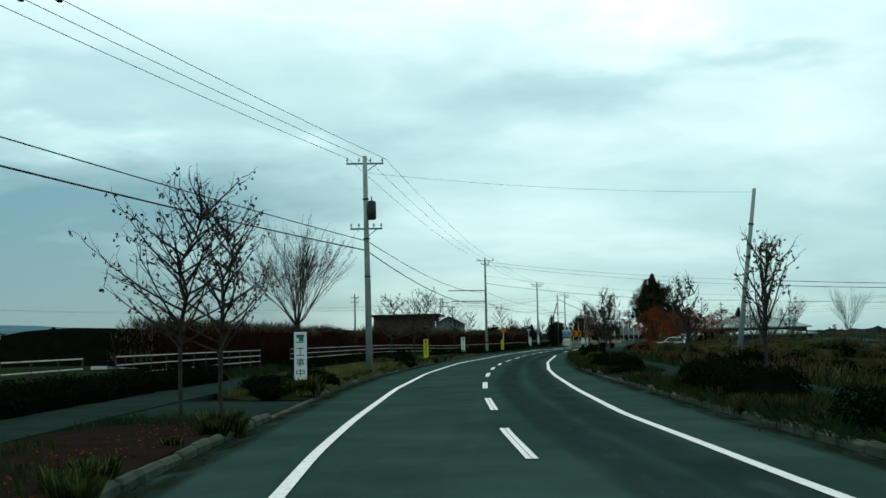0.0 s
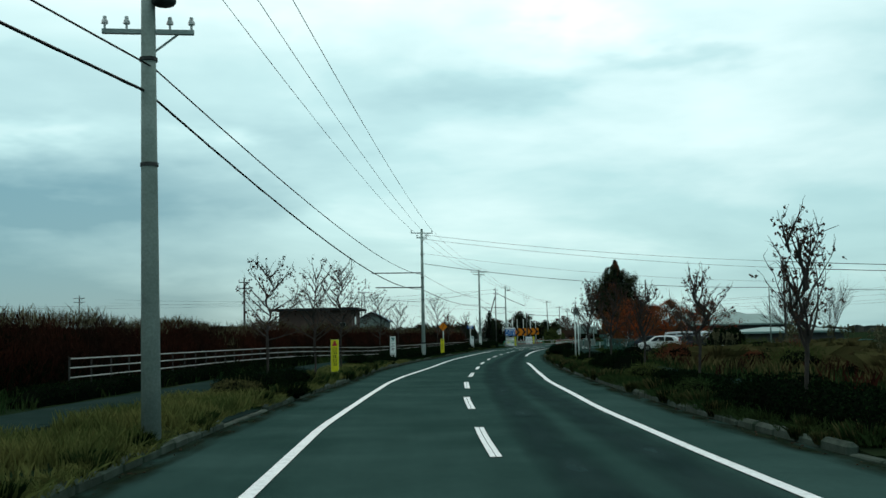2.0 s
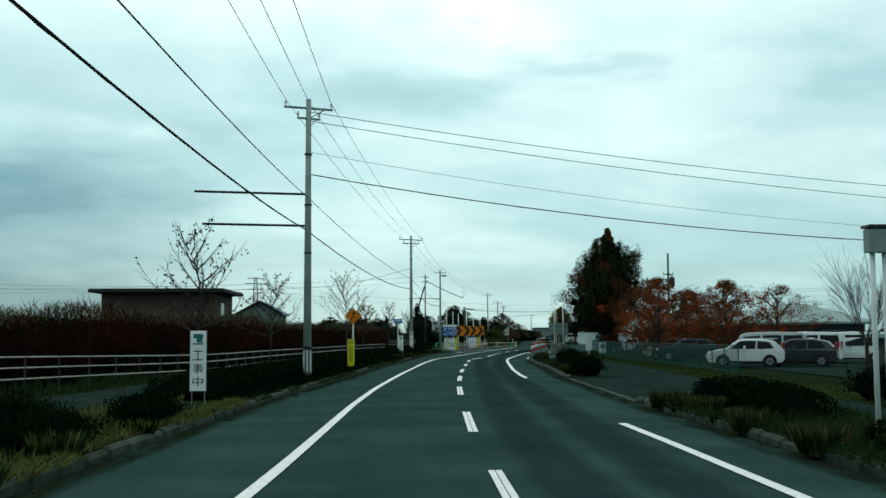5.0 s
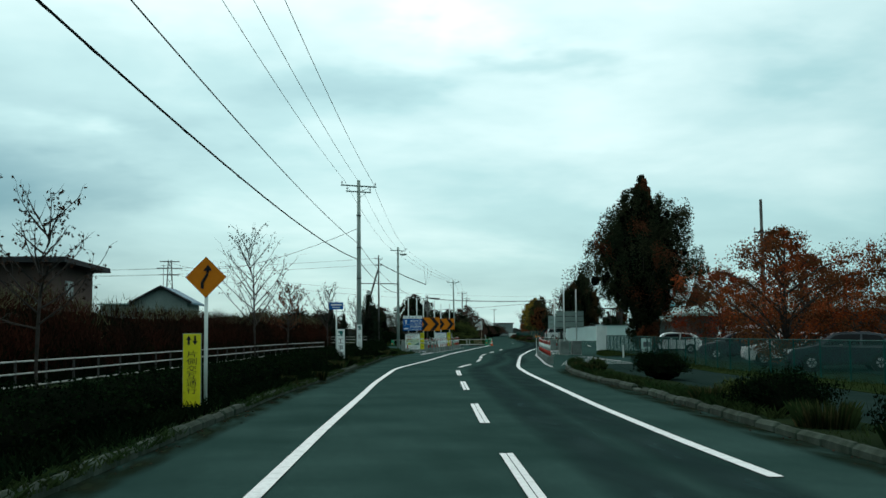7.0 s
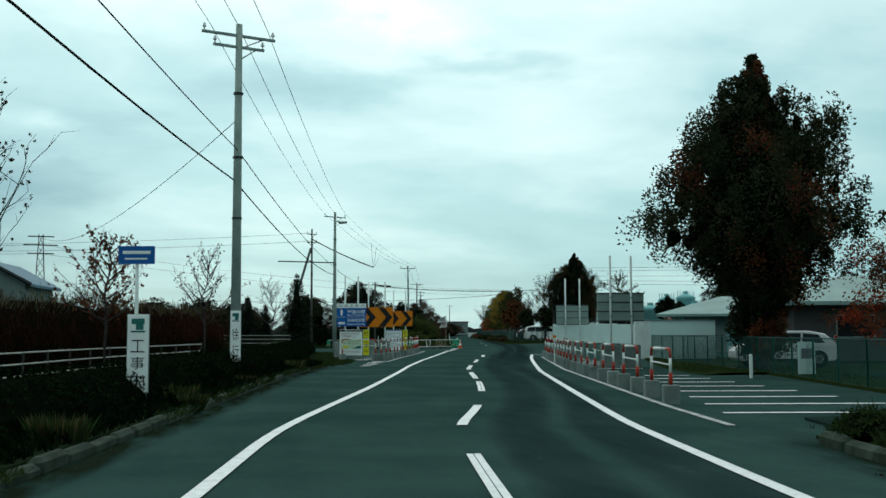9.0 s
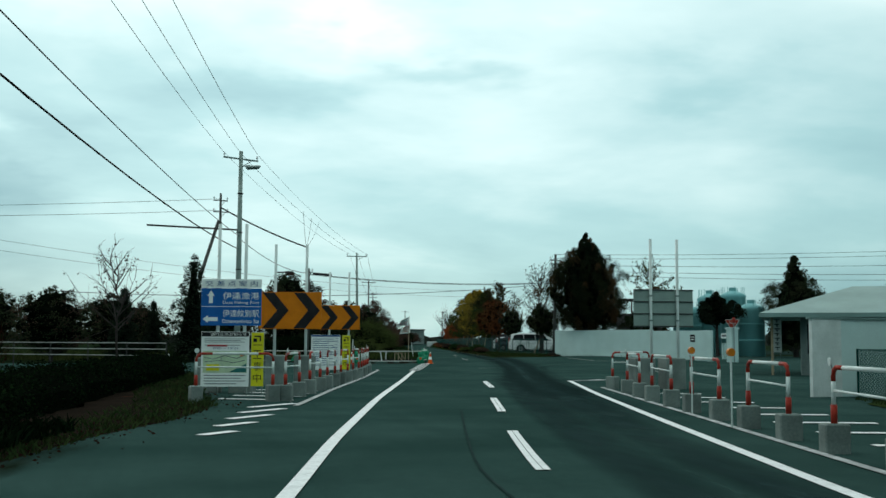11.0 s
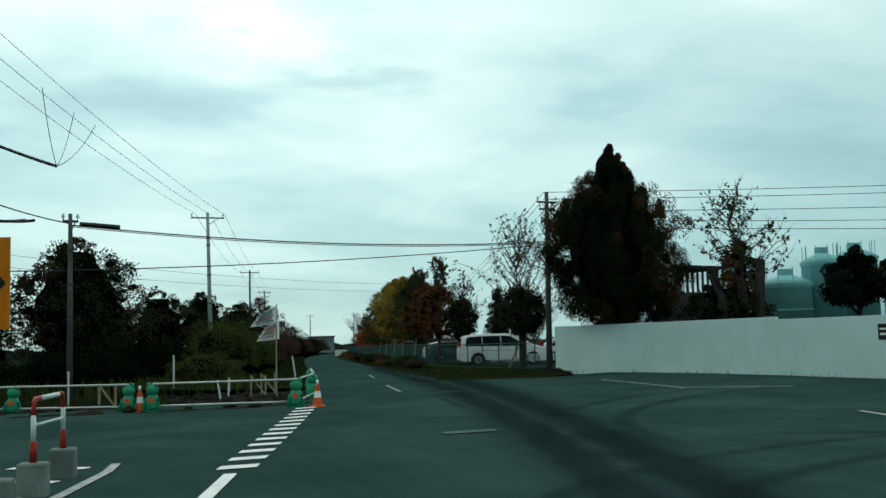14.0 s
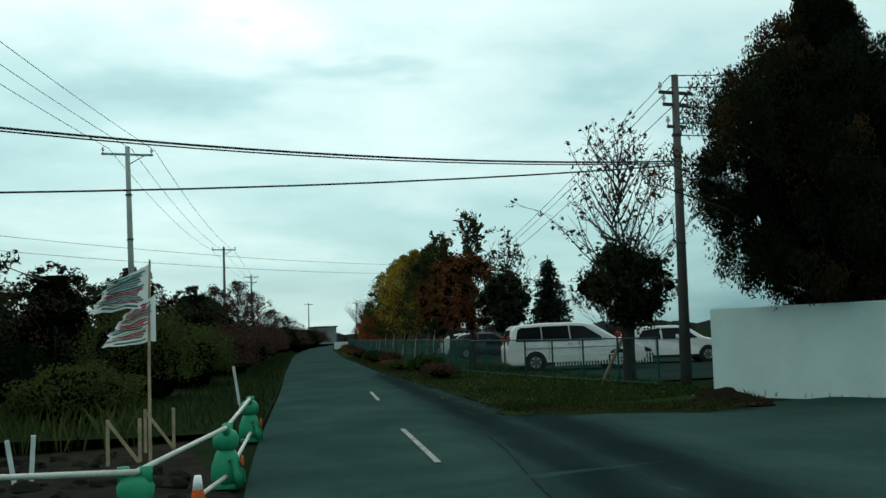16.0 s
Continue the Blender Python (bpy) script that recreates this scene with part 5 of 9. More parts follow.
bs = thing("place_sign", on(8.85, 160.9), -10, "small blue road sign on a white post above the hedge", "road sign")
part("post", Geo().tube([(0, 0.05, -0.05), (0, 0.05, 2.9)], 0.035, 10), M_WHITE, bs, smooth=True)
part("plate", Geo().box((0.68, 0.02, 0.34), (0.0, 0, 2.92), 0, 0.005), M_BLUE, bs)
g = Geo()
bars(g, -0.26, 0.26, 2.97, 0.06, -0.013); bars(g, -0.22, 0.2, 2.85, 0.03, -0.013)
part("unreadable_print", g, M_BOARD, bs)

cb = notice_board(10.75, 172.05, -10, 0.62, 2.1, 0.30, "white notice board strapped to the utility pole", M_BOARD, ("徐", "行"), M_BLACK, "helmet", legs=False)

box = thing("counter_post", on(11.6, 91.6), -5, "pair of white posts carrying a grey box beside the road", "roadside box")
for s in (-0.09, 0.09):
    part("post", Geo().tube([(s, 0, -0.05), (s, 0, 2.95)], 0.04, 10), M_WHITE, box, smooth=True)
part("box", Geo().box((0.34, 0.26, 0.36), (0, 0, 3.05), 0, 0.03), M_STEEL, box)
part("lid", Geo().box((0.38, 0.3, 0.04), (0, 0, 3.25), 0, 0.01), M_STEEL_DARK, box)


def on_posts(name, x, y, rz, w, z0, z1, posts, top, label, category="road sign", back=False):
    """A wide plate on two tall posts that stand on past it; returns the thing."""
    ob = thing(name, on(x, y), rz, label, category)
    for p in posts:
        part("post", Geo().tube([(p, 0.07, -0.05), (p, 0.07, top)], 0.045, 10), M_WHITE, ob, smooth=True)
        for q in (z0 + 0.2, z1 - 0.2):
            part("clamp", Geo().box((0.14, 0.05, 0.05), (p, 0.045, q)), M_STEEL, ob)
    return ob


guide = on_posts("guide_sign", 17.15, 199.0, -13, 1.62, 1.8, 3.05, (-0.36, 0.36), 4.55, "blue direction sign with white header on two tall posts")
part("plate", Geo().box((1.62, 0.025, 1.0), (0, 0, 2.3), 0, 0.005), M_BLUE, guide)
part("header", Geo().box((1.62, 0.025, 0.24), (0, 0, 2.93), 0, 0.005), M_BOARD, guide)
part("divider", Geo().box((1.58, 0.006, 0.012), (0, -0.015, 2.31)), M_BOARD, guide)
lettering("header_text", "交 差 点 案 内", 0.15, M_PRINT_BLUE, guide, (0, -0.016, 2.93), width=1.4)
lettering("place_text", "伊達漁港", 0.19, M_BOARD, guide, (0.26, -0.016, 2.60), width=0.98)
lettering("place_text", "Date Fishing Port", 0.10, M_BOARD, guide, (0.26, -0.016, 2.41), width=0.98)
lettering("place_text", "伊達紋別駅", 0.19, M_BOARD, guide, (0.26, -0.016, 2.13), width=0.98)
lettering("place_text", "Datemombetsu Sta", 0.10, M_BOARD, guide, (0.26, -0.016, 1.92), width=0.98)
part("arrow", Geo().prism([(-0.60, 2.40), (-0.50, 2.40), (-0.50, 2.60), (-0.45, 2.60), (-0.55, 2.74), (-0.65, 2.60), (-0.60, 2.60)], 0.006, Matrix.Translation((0, -0.015, 0))), M_BOARD, guide)
part("arrow", Geo().prism([(-0.36, 1.92), (-0.36, 2.02), (-0.62, 2.02), (-0.62, 2.07), (-0.76, 1.97), (-0.62, 1.87), (-0.62, 1.92)], 0.006, Matrix.Translation((0, -0.015, 0))), M_BOARD, guide)


def chevron_board(x, y, rz, w, z0, z1, posts, top):
    ob = on_posts("chevron_board", x, y, rz, w, z0, z1, posts, top, "amber chevron board with black arrows on two tall white posts", "chevron board")
    part("plate", Geo().box((w, 0.025, z1 - z0), (0, 0, (z0 + z1) / 2), 0, 0.006), M_AMBER, ob)
    h, zm, t = (z1 - z0) / 2, (z0 + z1) / 2, w * 0.19
    for k in (-1, 1):
        a = k * w * 0.25 - w * 0.20
        q = w * 0.235
        part("chevron", Geo().prism([(a, zm + h * 0.97), (a + t, zm + h * 0.97), (a + t + q, zm), (a + t, zm - h * 0.97), (a, zm - h * 0.97), (a + q, zm)], 0.006, Matrix.Translation((0, -0.016, 0))), M_BLACK, ob)
    return ob


chevron_board(19.25, 204.2, -13, 2.0, 1.78, 2.96, (-0.5, 0.5), 4.5)
chevron_board(23.0, 219.2, -13, 1.92, 1.93, 3.05, (-0.45, 0.45), 4.6)


def back_board(x, y, rz, w, z0, z1, posts, top):
    ob = on_posts("sign_back", x, y, rz, w, z0, z1, posts, top, "grey back of a large road sign on two tall white posts", "road sign")
    part("plate", Geo().box((w, 0.02, z1 - z0), (0, 0.13, (z0 + z1) / 2), 0, 0.005), M_SIGN_BACK, ob)
    for k in (0.02, 0.35, 0.67, 0.98):
        part("stiffener", Geo().box((w, 0.03, 0.035), (0, 0.105, z0 + (z1 - z0) * k)), M_STEEL_DARK, ob)
    return ob


back_board(30.1, 199.6, -4, 1.9, 1.87, 3.02, (-0.42, 0.43), 4.55)
back_board(25.9, 180.6, -6, 1.9, 1.87, 3.02, (-0.42, 0.43), 4.5)

# map board with a yellow strip beside it
info = thing("information_board", on(16.95, 197.4), -10, "white road closure notice with printed map on thin legs", "information board")
part("panel", Geo().box((1.20, 0.03, 1.38), (0, 0, 0.93), 0, 0.006), M_BOARD, info)
for s in (-0.55, 0.55):
    part("leg", Geo().tube([(s, 0.04, -0.03), (s, 0.04, 1.6)], 0.018, 6), M_STEEL, info)
part("title_bar", Geo().box((1.18, 0.006, 0.11), (0, -0.017, 1.555)), M_BLACK, info)
lettering("title", "通行止のお知らせ", 0.075, M_BOARD, info, (0.08, -0.022, 1.555), width=0.9)
g = Geo()
for i, z in enumerate((1.44, 1.40, 1.36, 1.28)):
    bars(g, -0.52, 0.5 - 0.12 * (i % 2), z, 0.014)
for z, a, b in ((0.52, -0.52, 0.52), (0.45, -0.52, 0.4), (0.38, -0.52, 0.52), (0.31, -0.5, 0.3)):
    bars(g, a, b, z, 0.02)
part("unreadable_print", g, M_PRINT_GREY, info)
lettering("dates", "7/20 ~ 12/21", 0.055, M_PRINT_BLUE, info, (0.0, -0.018, 1.21), width=0.62)
part("map_ground", Geo().box((1.1, 0.004, 0.55), (0, -0.0165, 0.86)), M_PRINT_PALE, info, "pale green printed map")
part("map_sun", Geo().tube([(0.42, -0.018, 1.04), (0.42, -0.021, 1.04)], 0.05, 12), M_AMBER, info)
part("map_block", Geo().box((0.32, 0.004, 0.16), (-0.30, -0.019, 0.72)), M_YELLOW, info)
part("red_note", Geo().box((0.5, 0.004, 0.045), (-0.2, -0.019, 1.27)), M_PRINT_RED, info)
part("map_sea", Geo().prism([(0.1, 0.6), (0.54, 0.6), (0.54, 0.82), (0.3, 0.7)], 0.004, Matrix.Translation((0, -0.019, 0))), M_PRINT_TEAL, info)
part("map_road", Geo().tube([(-0.53, -0.02, 0.98), (-0.3, -0.02, 0.93), (0.0, -0.02, 1.02), (0.3, -0.02, 0.95), (0.53, -0.02, 1.05)], 0.010, 4).tube([(-0.5, -0.02, 0.86), (-0.1, -0.02, 0.9), (0.2, -0.02, 0.84), (0.5, -0.02, 0.9)], 0.009, 4).tube([(-0.1, -0.02, 1.0), (-0.05, -0.02, 0.75), (0.05, -0.02, 0.7)], 0.007, 4), M_PRINT_GREY, info)
strip1 = notice_board(17.75, 197.28, -10, 0.25, 1.6, 0.31, "yellow construction notice strip with black characters", M_YELLOW, CON, M_BLACK, "arrow")

info2 = thing("information_board", on(21.45, 212.1), -12, "white printed notice board behind the barricade", "information board")
part("panel", Geo().box((1.15, 0.03, 1.38), (0, 0, 0.95), 0, 0.006), M_BOARD, info2)
for s in (-0.5, 0.5):
    part("leg", Geo().tube([(s, 0.04, -0.03), (s, 0.04, 1.6)], 0.018, 6), M_STEEL, info2)
part("title_bar", Geo().box((1.13, 0.006, 0.07), (0, -0.017, 1.6)), M_PRINT_BLUE, info2)
g = Geo()
for i in range(13):
    z = 1.47 - i * 0.085
    bars(g, -0.5, 0.3 + 0.2 * math.sin(i * 2.1), z, 0.022)
    bars(g, 0.36 + 0.1 * math.sin(i), 0.5, z + 0.03, 0.012)
part("unreadable_print", g, M_PRINT_BLUE, info2)
notice_board(22.25, 211.95, -12, 0.28, 1.62, 0.31, "yellow construction notice strip with black characters", M_YELLOW, CON, M_BLACK, "arrow")


def guard(x0, y0, x1, y1, swap):
    """Red and white hoop barricade with its feet in two concrete blocks."""
    ax, ay = x1 - x0, y1 - y0
    ln = math.hypot(ax, ay)
    ob = thing("hoop_barricade", on(x0, y0), math.degrees(math.atan2(ay, ax)), "red and white pipe barricade with feet in concrete blocks", "barricade", "barricades")
    for k, t in enumerate((0.0, ln)):
        b = part("concrete_block", Geo().box((0.27, 0.33, 0.38), (t, 0, 0.19), 0, 0.02), M_CONC, ob)
        b.rotation_euler = (0, 0, 0)
        part("leg_sleeve", Geo().tube([(t, 0, 0.37), (t, 0, 0.62)], 0.042, 10), M_RED, ob, "red painted leg", True)
        part("leg", Geo().tube([(t, 0, 0.62), (t, 0, 0.92)], 0.030, 10), M_WHITE, ob, "white painted leg", True)
    r = 0.12
    z = 1.10
    part("elbow", Geo().tube([(0, 0, 0.92), (0, 0, z - r), (r * 0.3, 0, z - r * 0.3), (r, 0, z), (r * 3, 0, z)], 0.031, 10), M_RED, ob, "red painted bend", True)
    part("elbow", Geo().tube([(ln, 0, 0.92), (ln, 0, z - r), (ln - r * 0.3, 0, z - r * 0.3), (ln - r, 0, z), (ln - r * 3, 0, z)], 0.031, 10), M_RED, ob, "red painted bend", True)
    part("top_bar", Geo().tube([(r * 3, 0, z), (ln - r * 3, 0, z)], 0.030, 10), M_WHITE, ob, "white painted top bar", True)
    part("mid_bar", Geo().tube([(0, 0, 0.80), (ln, 0, 0.78)], 0.018, 8), M_WHITE, ob, "white painted middle bar", True)
    if swap:
        part("reflector", Geo().tube([(0, -0.035, 1.17), (0, -0.05, 1.17)], 0.055, 12), M_WHITE, ob)
        part("reflector_stem", Geo().tube([(0, 0, 1.05), (0, -0.035, 1.17)], 0.012, 6), M_STEEL, ob)
    return ob


def guard_line(points, width=1.85, gap=1.6, first=0.0):
    seg = [Vector(p) for p in points]
    lens = [(seg[i + 1] - seg[i]).length for i in range(len(seg) - 1)]

    def at(s):
        for i, n in enumerate(lens):
            if s <= n or i == len(lens) - 1:
                return seg[i].lerp(seg[i + 1], s / n)
            s -= n
    s, k = first, 0
    while s + width <= sum(lens) + 0.05:
        a, b = at(s), at(s + width)
        guard(a.x, a.y, b.x, b.y, k % 2 == 0)
        s += width + gap
        k += 1


guard_line([(18.25, 195.0), (19.5, 199.3), (21.0, 204.9), (22.6, 210.6), (24.1, 217.5), (24.7, 221.3)])
guard(16.2, 194.6, 17.95, 194.9, True)
guard_line([(27.85, 197.3), (26.8, 193.4), (25.2, 186.6), (23.6, 180.2), (21.9, 172.5), (20.6, 166.4), (19.3, 160.2)], 2.1, 1.85)
guard(28.55, 200.0, 30.2, 201.0, False)
for x, y, rz in ((18.85, 204.5, -13), (19.75, 204.3, -13), (16.6, 199.5, -13), (17.5, 199.3, -13), (22.3, 219.6, -13), (23.2, 219.4, -13), (29.45, 199.9, -4), (30.45, 199.9, -4), (25.5, 180.9, -6), (26.35, 180.8, -6)):
    solid("concrete_weight", Geo().box((0.62, 0.75, 0.95), (0, 0, 0.475), 0, 0.03), M_CONC, "large stained concrete weight at the foot of a sign post", "concrete block", "concrete weights", m=Matrix.Translation(on(x, y, -0.01)) @ Matrix.Rotation(radians(rz), 4, "Z"))
for x, y in ((24.15, 185.9), (25.2, 189.4)):
    ob = thing("warning_beacon", on(x + 0.6, y), 0, "round amber warning beacon on a slim post", "beacon")
    part("stem", Geo().tube([(0, 0, 0), (0, 0, 1.15)], 0.018, 6), M_WHITE, ob)
    part("lamp", Geo().tube([(0, -0.03, 1.25), (0, 0.03, 1.25)], 0.07, 14), M_BEACON, ob)


def cone(x, y, k=1.0):
    ob = thing("traffic_cone", on(x, y), rnd.uniform(0, 90), "orange traffic cone with a white band", "traffic cone", "traffic cones")
    part("base", Geo().box((0.38 * k, 0.38 * k, 0.035), (0, 0, 0.0175), 0, 0.008), M_ORANGE, ob)
    prof = ((0.14, 0.035), (0.105, 0.25), (0.078, 0.42), (0.048, 0.60), (0.03, 0.72))
    for i in range(4):
        (r0, z0), (r1, z1) = prof[i], prof[i + 1]
        part("body" if i != 1 and i != 3 else "white_band", Geo().tube([(0, 0, z0), (0, 0, z1)], [r0 * k, r1 * k], 16, i == 3), M_ORANGE if i not in (1, 3) else M_BOARD, ob, smooth=True)
    return ob


cone(30.75, 233.75)
cone(26.22, 235.75)
cone(15.3, 226.0)


def stand(x, y, rz=0):
    """Green plastic barrier stand that carries pipes: feet, body, round head with two sockets."""
    ob = thing("barrier_stand", on(x, y), rz, "green plastic barrier stand holding pipes beside the lane", "barrier stand", "barrier stands")
    part("foot", Geo().box((0.36, 0.30, 0.06), (0, 0, 0.03), 0, 0.02), M_GREEN_PLASTIC, ob)
    part("body", Geo().tube([(0, 0, 0.05), (0, 0, 0.12), (0, 0, 0.28), (0, 0, 0.42), (0, 0, 0.48)], [0.17, 0.2, 0.19, 0.14, 0.10], 14), M_GREEN_PLASTIC, ob, smooth=True)
    part("head", Geo().tube([(0, 0, 0.46), (0, 0, 0.52), (0, 0, 0.62), (0, 0, 0.70), (0, 0, 0.74)], [0.10, 0.16, 0.17, 0.13, 0.05], 14), M_GREEN_PLASTIC, ob, smooth=True)
    for s in (-1, 1):
        part("socket", Geo().tube([(s * 0.10, -0.02, 0.66), (s * 0.10, -0.02, 0.80)], 0.055, 10), M_GREEN_PLASTIC, ob, smooth=True)
        part("arm", Geo().tube([(s * 0.15, -0.08, 0.36), (s * 0.21, -0.16, 0.18), (s * 0.18, -0.18, 0.03)], 0.045, 8), M_GREEN_PLASTIC, ob, smooth=True)
    part("reflector", Geo().tube([(0, -0.19, 0.32), (0, -0.21, 0.32)], 0.075, 12), M_ORANGE, ob, "orange reflector")
    return ob


row = [(19.5, 239.0), (22.9, 237.3), (25.93, 235.8), (26.55, 235.6), (30.25, 234.2), (31.5, 238.1), (32.6, 243.9)]
for i, (x, y) in enumerate(row):
    stand(x, y, -15 if i < 5 else 75)
for a, b in zip(row[:-1], row[1:]):
    if a == row[2]:
        continue
    for z in (0.76, 0.16):
        solid("barrier_pipe", Geo().tube([on(a[0], a[1] - 0.1, z), on(b[0], b[1] - 0.1, z)], 0.028, 8), M_PIPE, "pale galvanised pipe laid between barrier stands", "pipe", "barrier pipes", smooth=True)


def batter(x, y, rz, k=1.0):
    """Survey stakes: two uprights with a sloping board between."""
    ob = thing("survey_stake", on(x, y), rz, "raw timber survey stakes nailed in an N shape", "survey stake", "survey stakes")
    for s in (-1, 1):
        part("stake", Geo().box((0.05, 0.05, 0.75 * k), (s * 0.24, 0, 0.36 * k)), M_TIMBER, ob)
    part("board", Geo().box((0.05, 0.02, 0.80 * k), (0, 0, 0), 0, 0, Matrix.Translation((0, -0.036, 0.38 * k)) @ Matrix.Rotation(radians(-36), 4, "Y")), M_TIMBER, ob)
    return ob


for x, y, rz in ((30.35, 241.6, -10), (31.0, 243.6, -10), (25.4, 237.4, 20)):
    batter(x, y, rz)
for x, y, h, t in ((33.3, 250.4, 1.2, -8), (27.9, 246.0, 1.5, 0), (24.3, 240.5, 1.1, 0), (29.1, 239.7, 0.75, 3), (28.9, 239.9, 0.7, -9)):
    solid("marker_stake", Geo().box((0.06, 0.06, h), (0, 0, h / 2)), M_WHITE, "white marker stake in the grass", "marker stake", "marker stakes", m=Matrix.Translation(on(x, y)) @ Matrix.Rotation(radians(t), 4, "Y"))

# two frayed flags on one bamboo pole
ban = thing("banner", on(30.65, 239.7), -12, "two frayed white flags with faded print on a bamboo pole", "banner")
part("pole", Geo().tube([(0, 0, -0.05), (0.0, 0, 1.6), (0.03, 0, 3.05)], [0.025, 0.022, 0.014], 8), M_TIMBER, ban)


def flag(z0, z1, w, x0, skew, ink, seed, wide):
    """A torn cloth hung along the pole: a firm hem at its foot, a ragged free edge, tatters, folds."""
    def p(u, v, out=0.0):
        edge = w * (wide[0] + (wide[1] - wide[0]) * u) * (1 + 0.16 * noise.noise(Vector((u * 9, seed, 0))))
        return (x0 - edge * v, 0.10 * math.sin(v * 4.5 + u * 2.2 + seed) * v - out, z1 - (z1 - z0) * u - skew * v * (1 - 0.75 * u) + 0.04 * noise.noise(Vector((v * 4, u * 5, seed))))
    b = part("cloth", Geo().sheet([[p(i / 16, j / 8) for j in range(9)] for i in range(17)]), M_BOARD, ban, "faded white cloth", smooth=True)
    rng = random.Random(seed)
    for i in range(18):
        u = 0.08 + 0.044 * i
        g = Geo()
        v0 = rng.uniform(0.10, 0.3)
        g.sheet([[p(u + du, v0 + (rng.uniform(0.85, 0.98) - v0) * j / 6, 0.006) for j in range(7)] for du in (0, 0.031)])
        part("unreadable_print", g, ink[rng.randrange(len(ink))], b)
    part("hem_print", Geo().sheet([[p(u, 0.2 + 0.1 * j, 0.006) for j in range(7)] for u in (0.91, 0.95)]), M_PRINT_TEAL, b)


flag(2.38, 3.0, 0.82, 0.03, 0.26, (M_PRINT_GREY, M_PRINT_TEAL, M_PRINT_GREY, M_PRINT_RED), 1, (0.62, 1.05))
flag(1.90, 2.56, 0.72, 0.10, 0.26, (M_PRINT_RED, M_PRINT_PALE, M_PRINT_GREY, M_PRINT_RED, M_PRINT_TEAL), 4, (0.6, 1.0))
ys_ = notice_board(43.4, 215.4, -12, 0.95, 2.65, 0.42, "tall white notice board with black print by the gatehouse", M_BOARD, (), M_BLACK)
g = Geo()
for i in range(7):
    bars(g, -0.12, 0.12 - 0.04 * (i % 2), 2.5 - i * 0.22, 0.05)
    bars(g, -0.03, 0.03, 2.42 - i * 0.22, 0.08)
part("unreadable_print", g, M_BLACK, ys_)
# a red inverted triangle by the gate
stop = thing("stop_sign", on(48.4, 228.7), -35, "red triangular stop sign on a white post", "road sign")
part("post", Geo().tube([(0, 0.04, -0.05), (0, 0.04, 2.6)], 0.03, 8), M_WHITE, stop, smooth=True)
part("plate", Geo().prism([(-0.4, 2.5), (0.4, 2.5), (0, 1.85)], 0.016, Matrix.Identity(4)), M_RED, stop)
part("border", Geo().prism([(-0.44, 2.53), (0.44, 2.53), (0, 1.79)], 0.008, Matrix.Translation((0, 0.006, 0))), M_WHITE, stop)
lettering("stop_text", "止まれ", 0.17, M_WHITE, stop, (0, -0.014, 2.34), width=0.46)

# ---- trees ----
def branch(wood, tips, p, d, length, r, depth, rng, spread, up, seg):
    pts, rs = [p.copy()], [r]
    q, dd = p.copy(), d.copy()
    for i in range(seg):
        dd = (dd + Vector((rng.gauss(0, 0.10), rng.gauss(0, 0.10), rng.gauss(0, 0.06) + up * 0.12))).normalized()
        q = q + dd * (length / seg)
        pts.append(q.copy())
        rs.append(max(r * (1 - 0.55 * (i + 1) / seg), 0.003))
    wood.tube(pts, rs, 7 if depth > 3 else (5 if depth > 1 else 3), False)
    if depth == 0:
        tips.append((q.copy(), dd.copy()))
        tips.append((pts[-2].copy(), dd.copy()))
        return
    n = rng.choice((2, 3, 3)) if depth > 1 else rng.choice((2, 3))
    for k in range(n + (1 if depth > 2 else 0)):
        t = 1.0 if k == 0 else rng.uniform(0.4, 0.95)
        j = min(int(t * seg), seg)
        base = pts[j]
        ax = Vector((rng.gauss(0, 1), rng.gauss(0, 1), rng.gauss(0, 0.4))).normalized()
        nd = (dd + ax * (spread * (0.35 if k == 0 else 1.0))).normalized()
        branch(wood, tips, base, nd, length * rng.uniform(0.58, 0.82), max(rs[j] * (0.8 if k == 0 else 0.55), 0.005), depth - 1, rng, spread, up, max(seg - 1, 2))


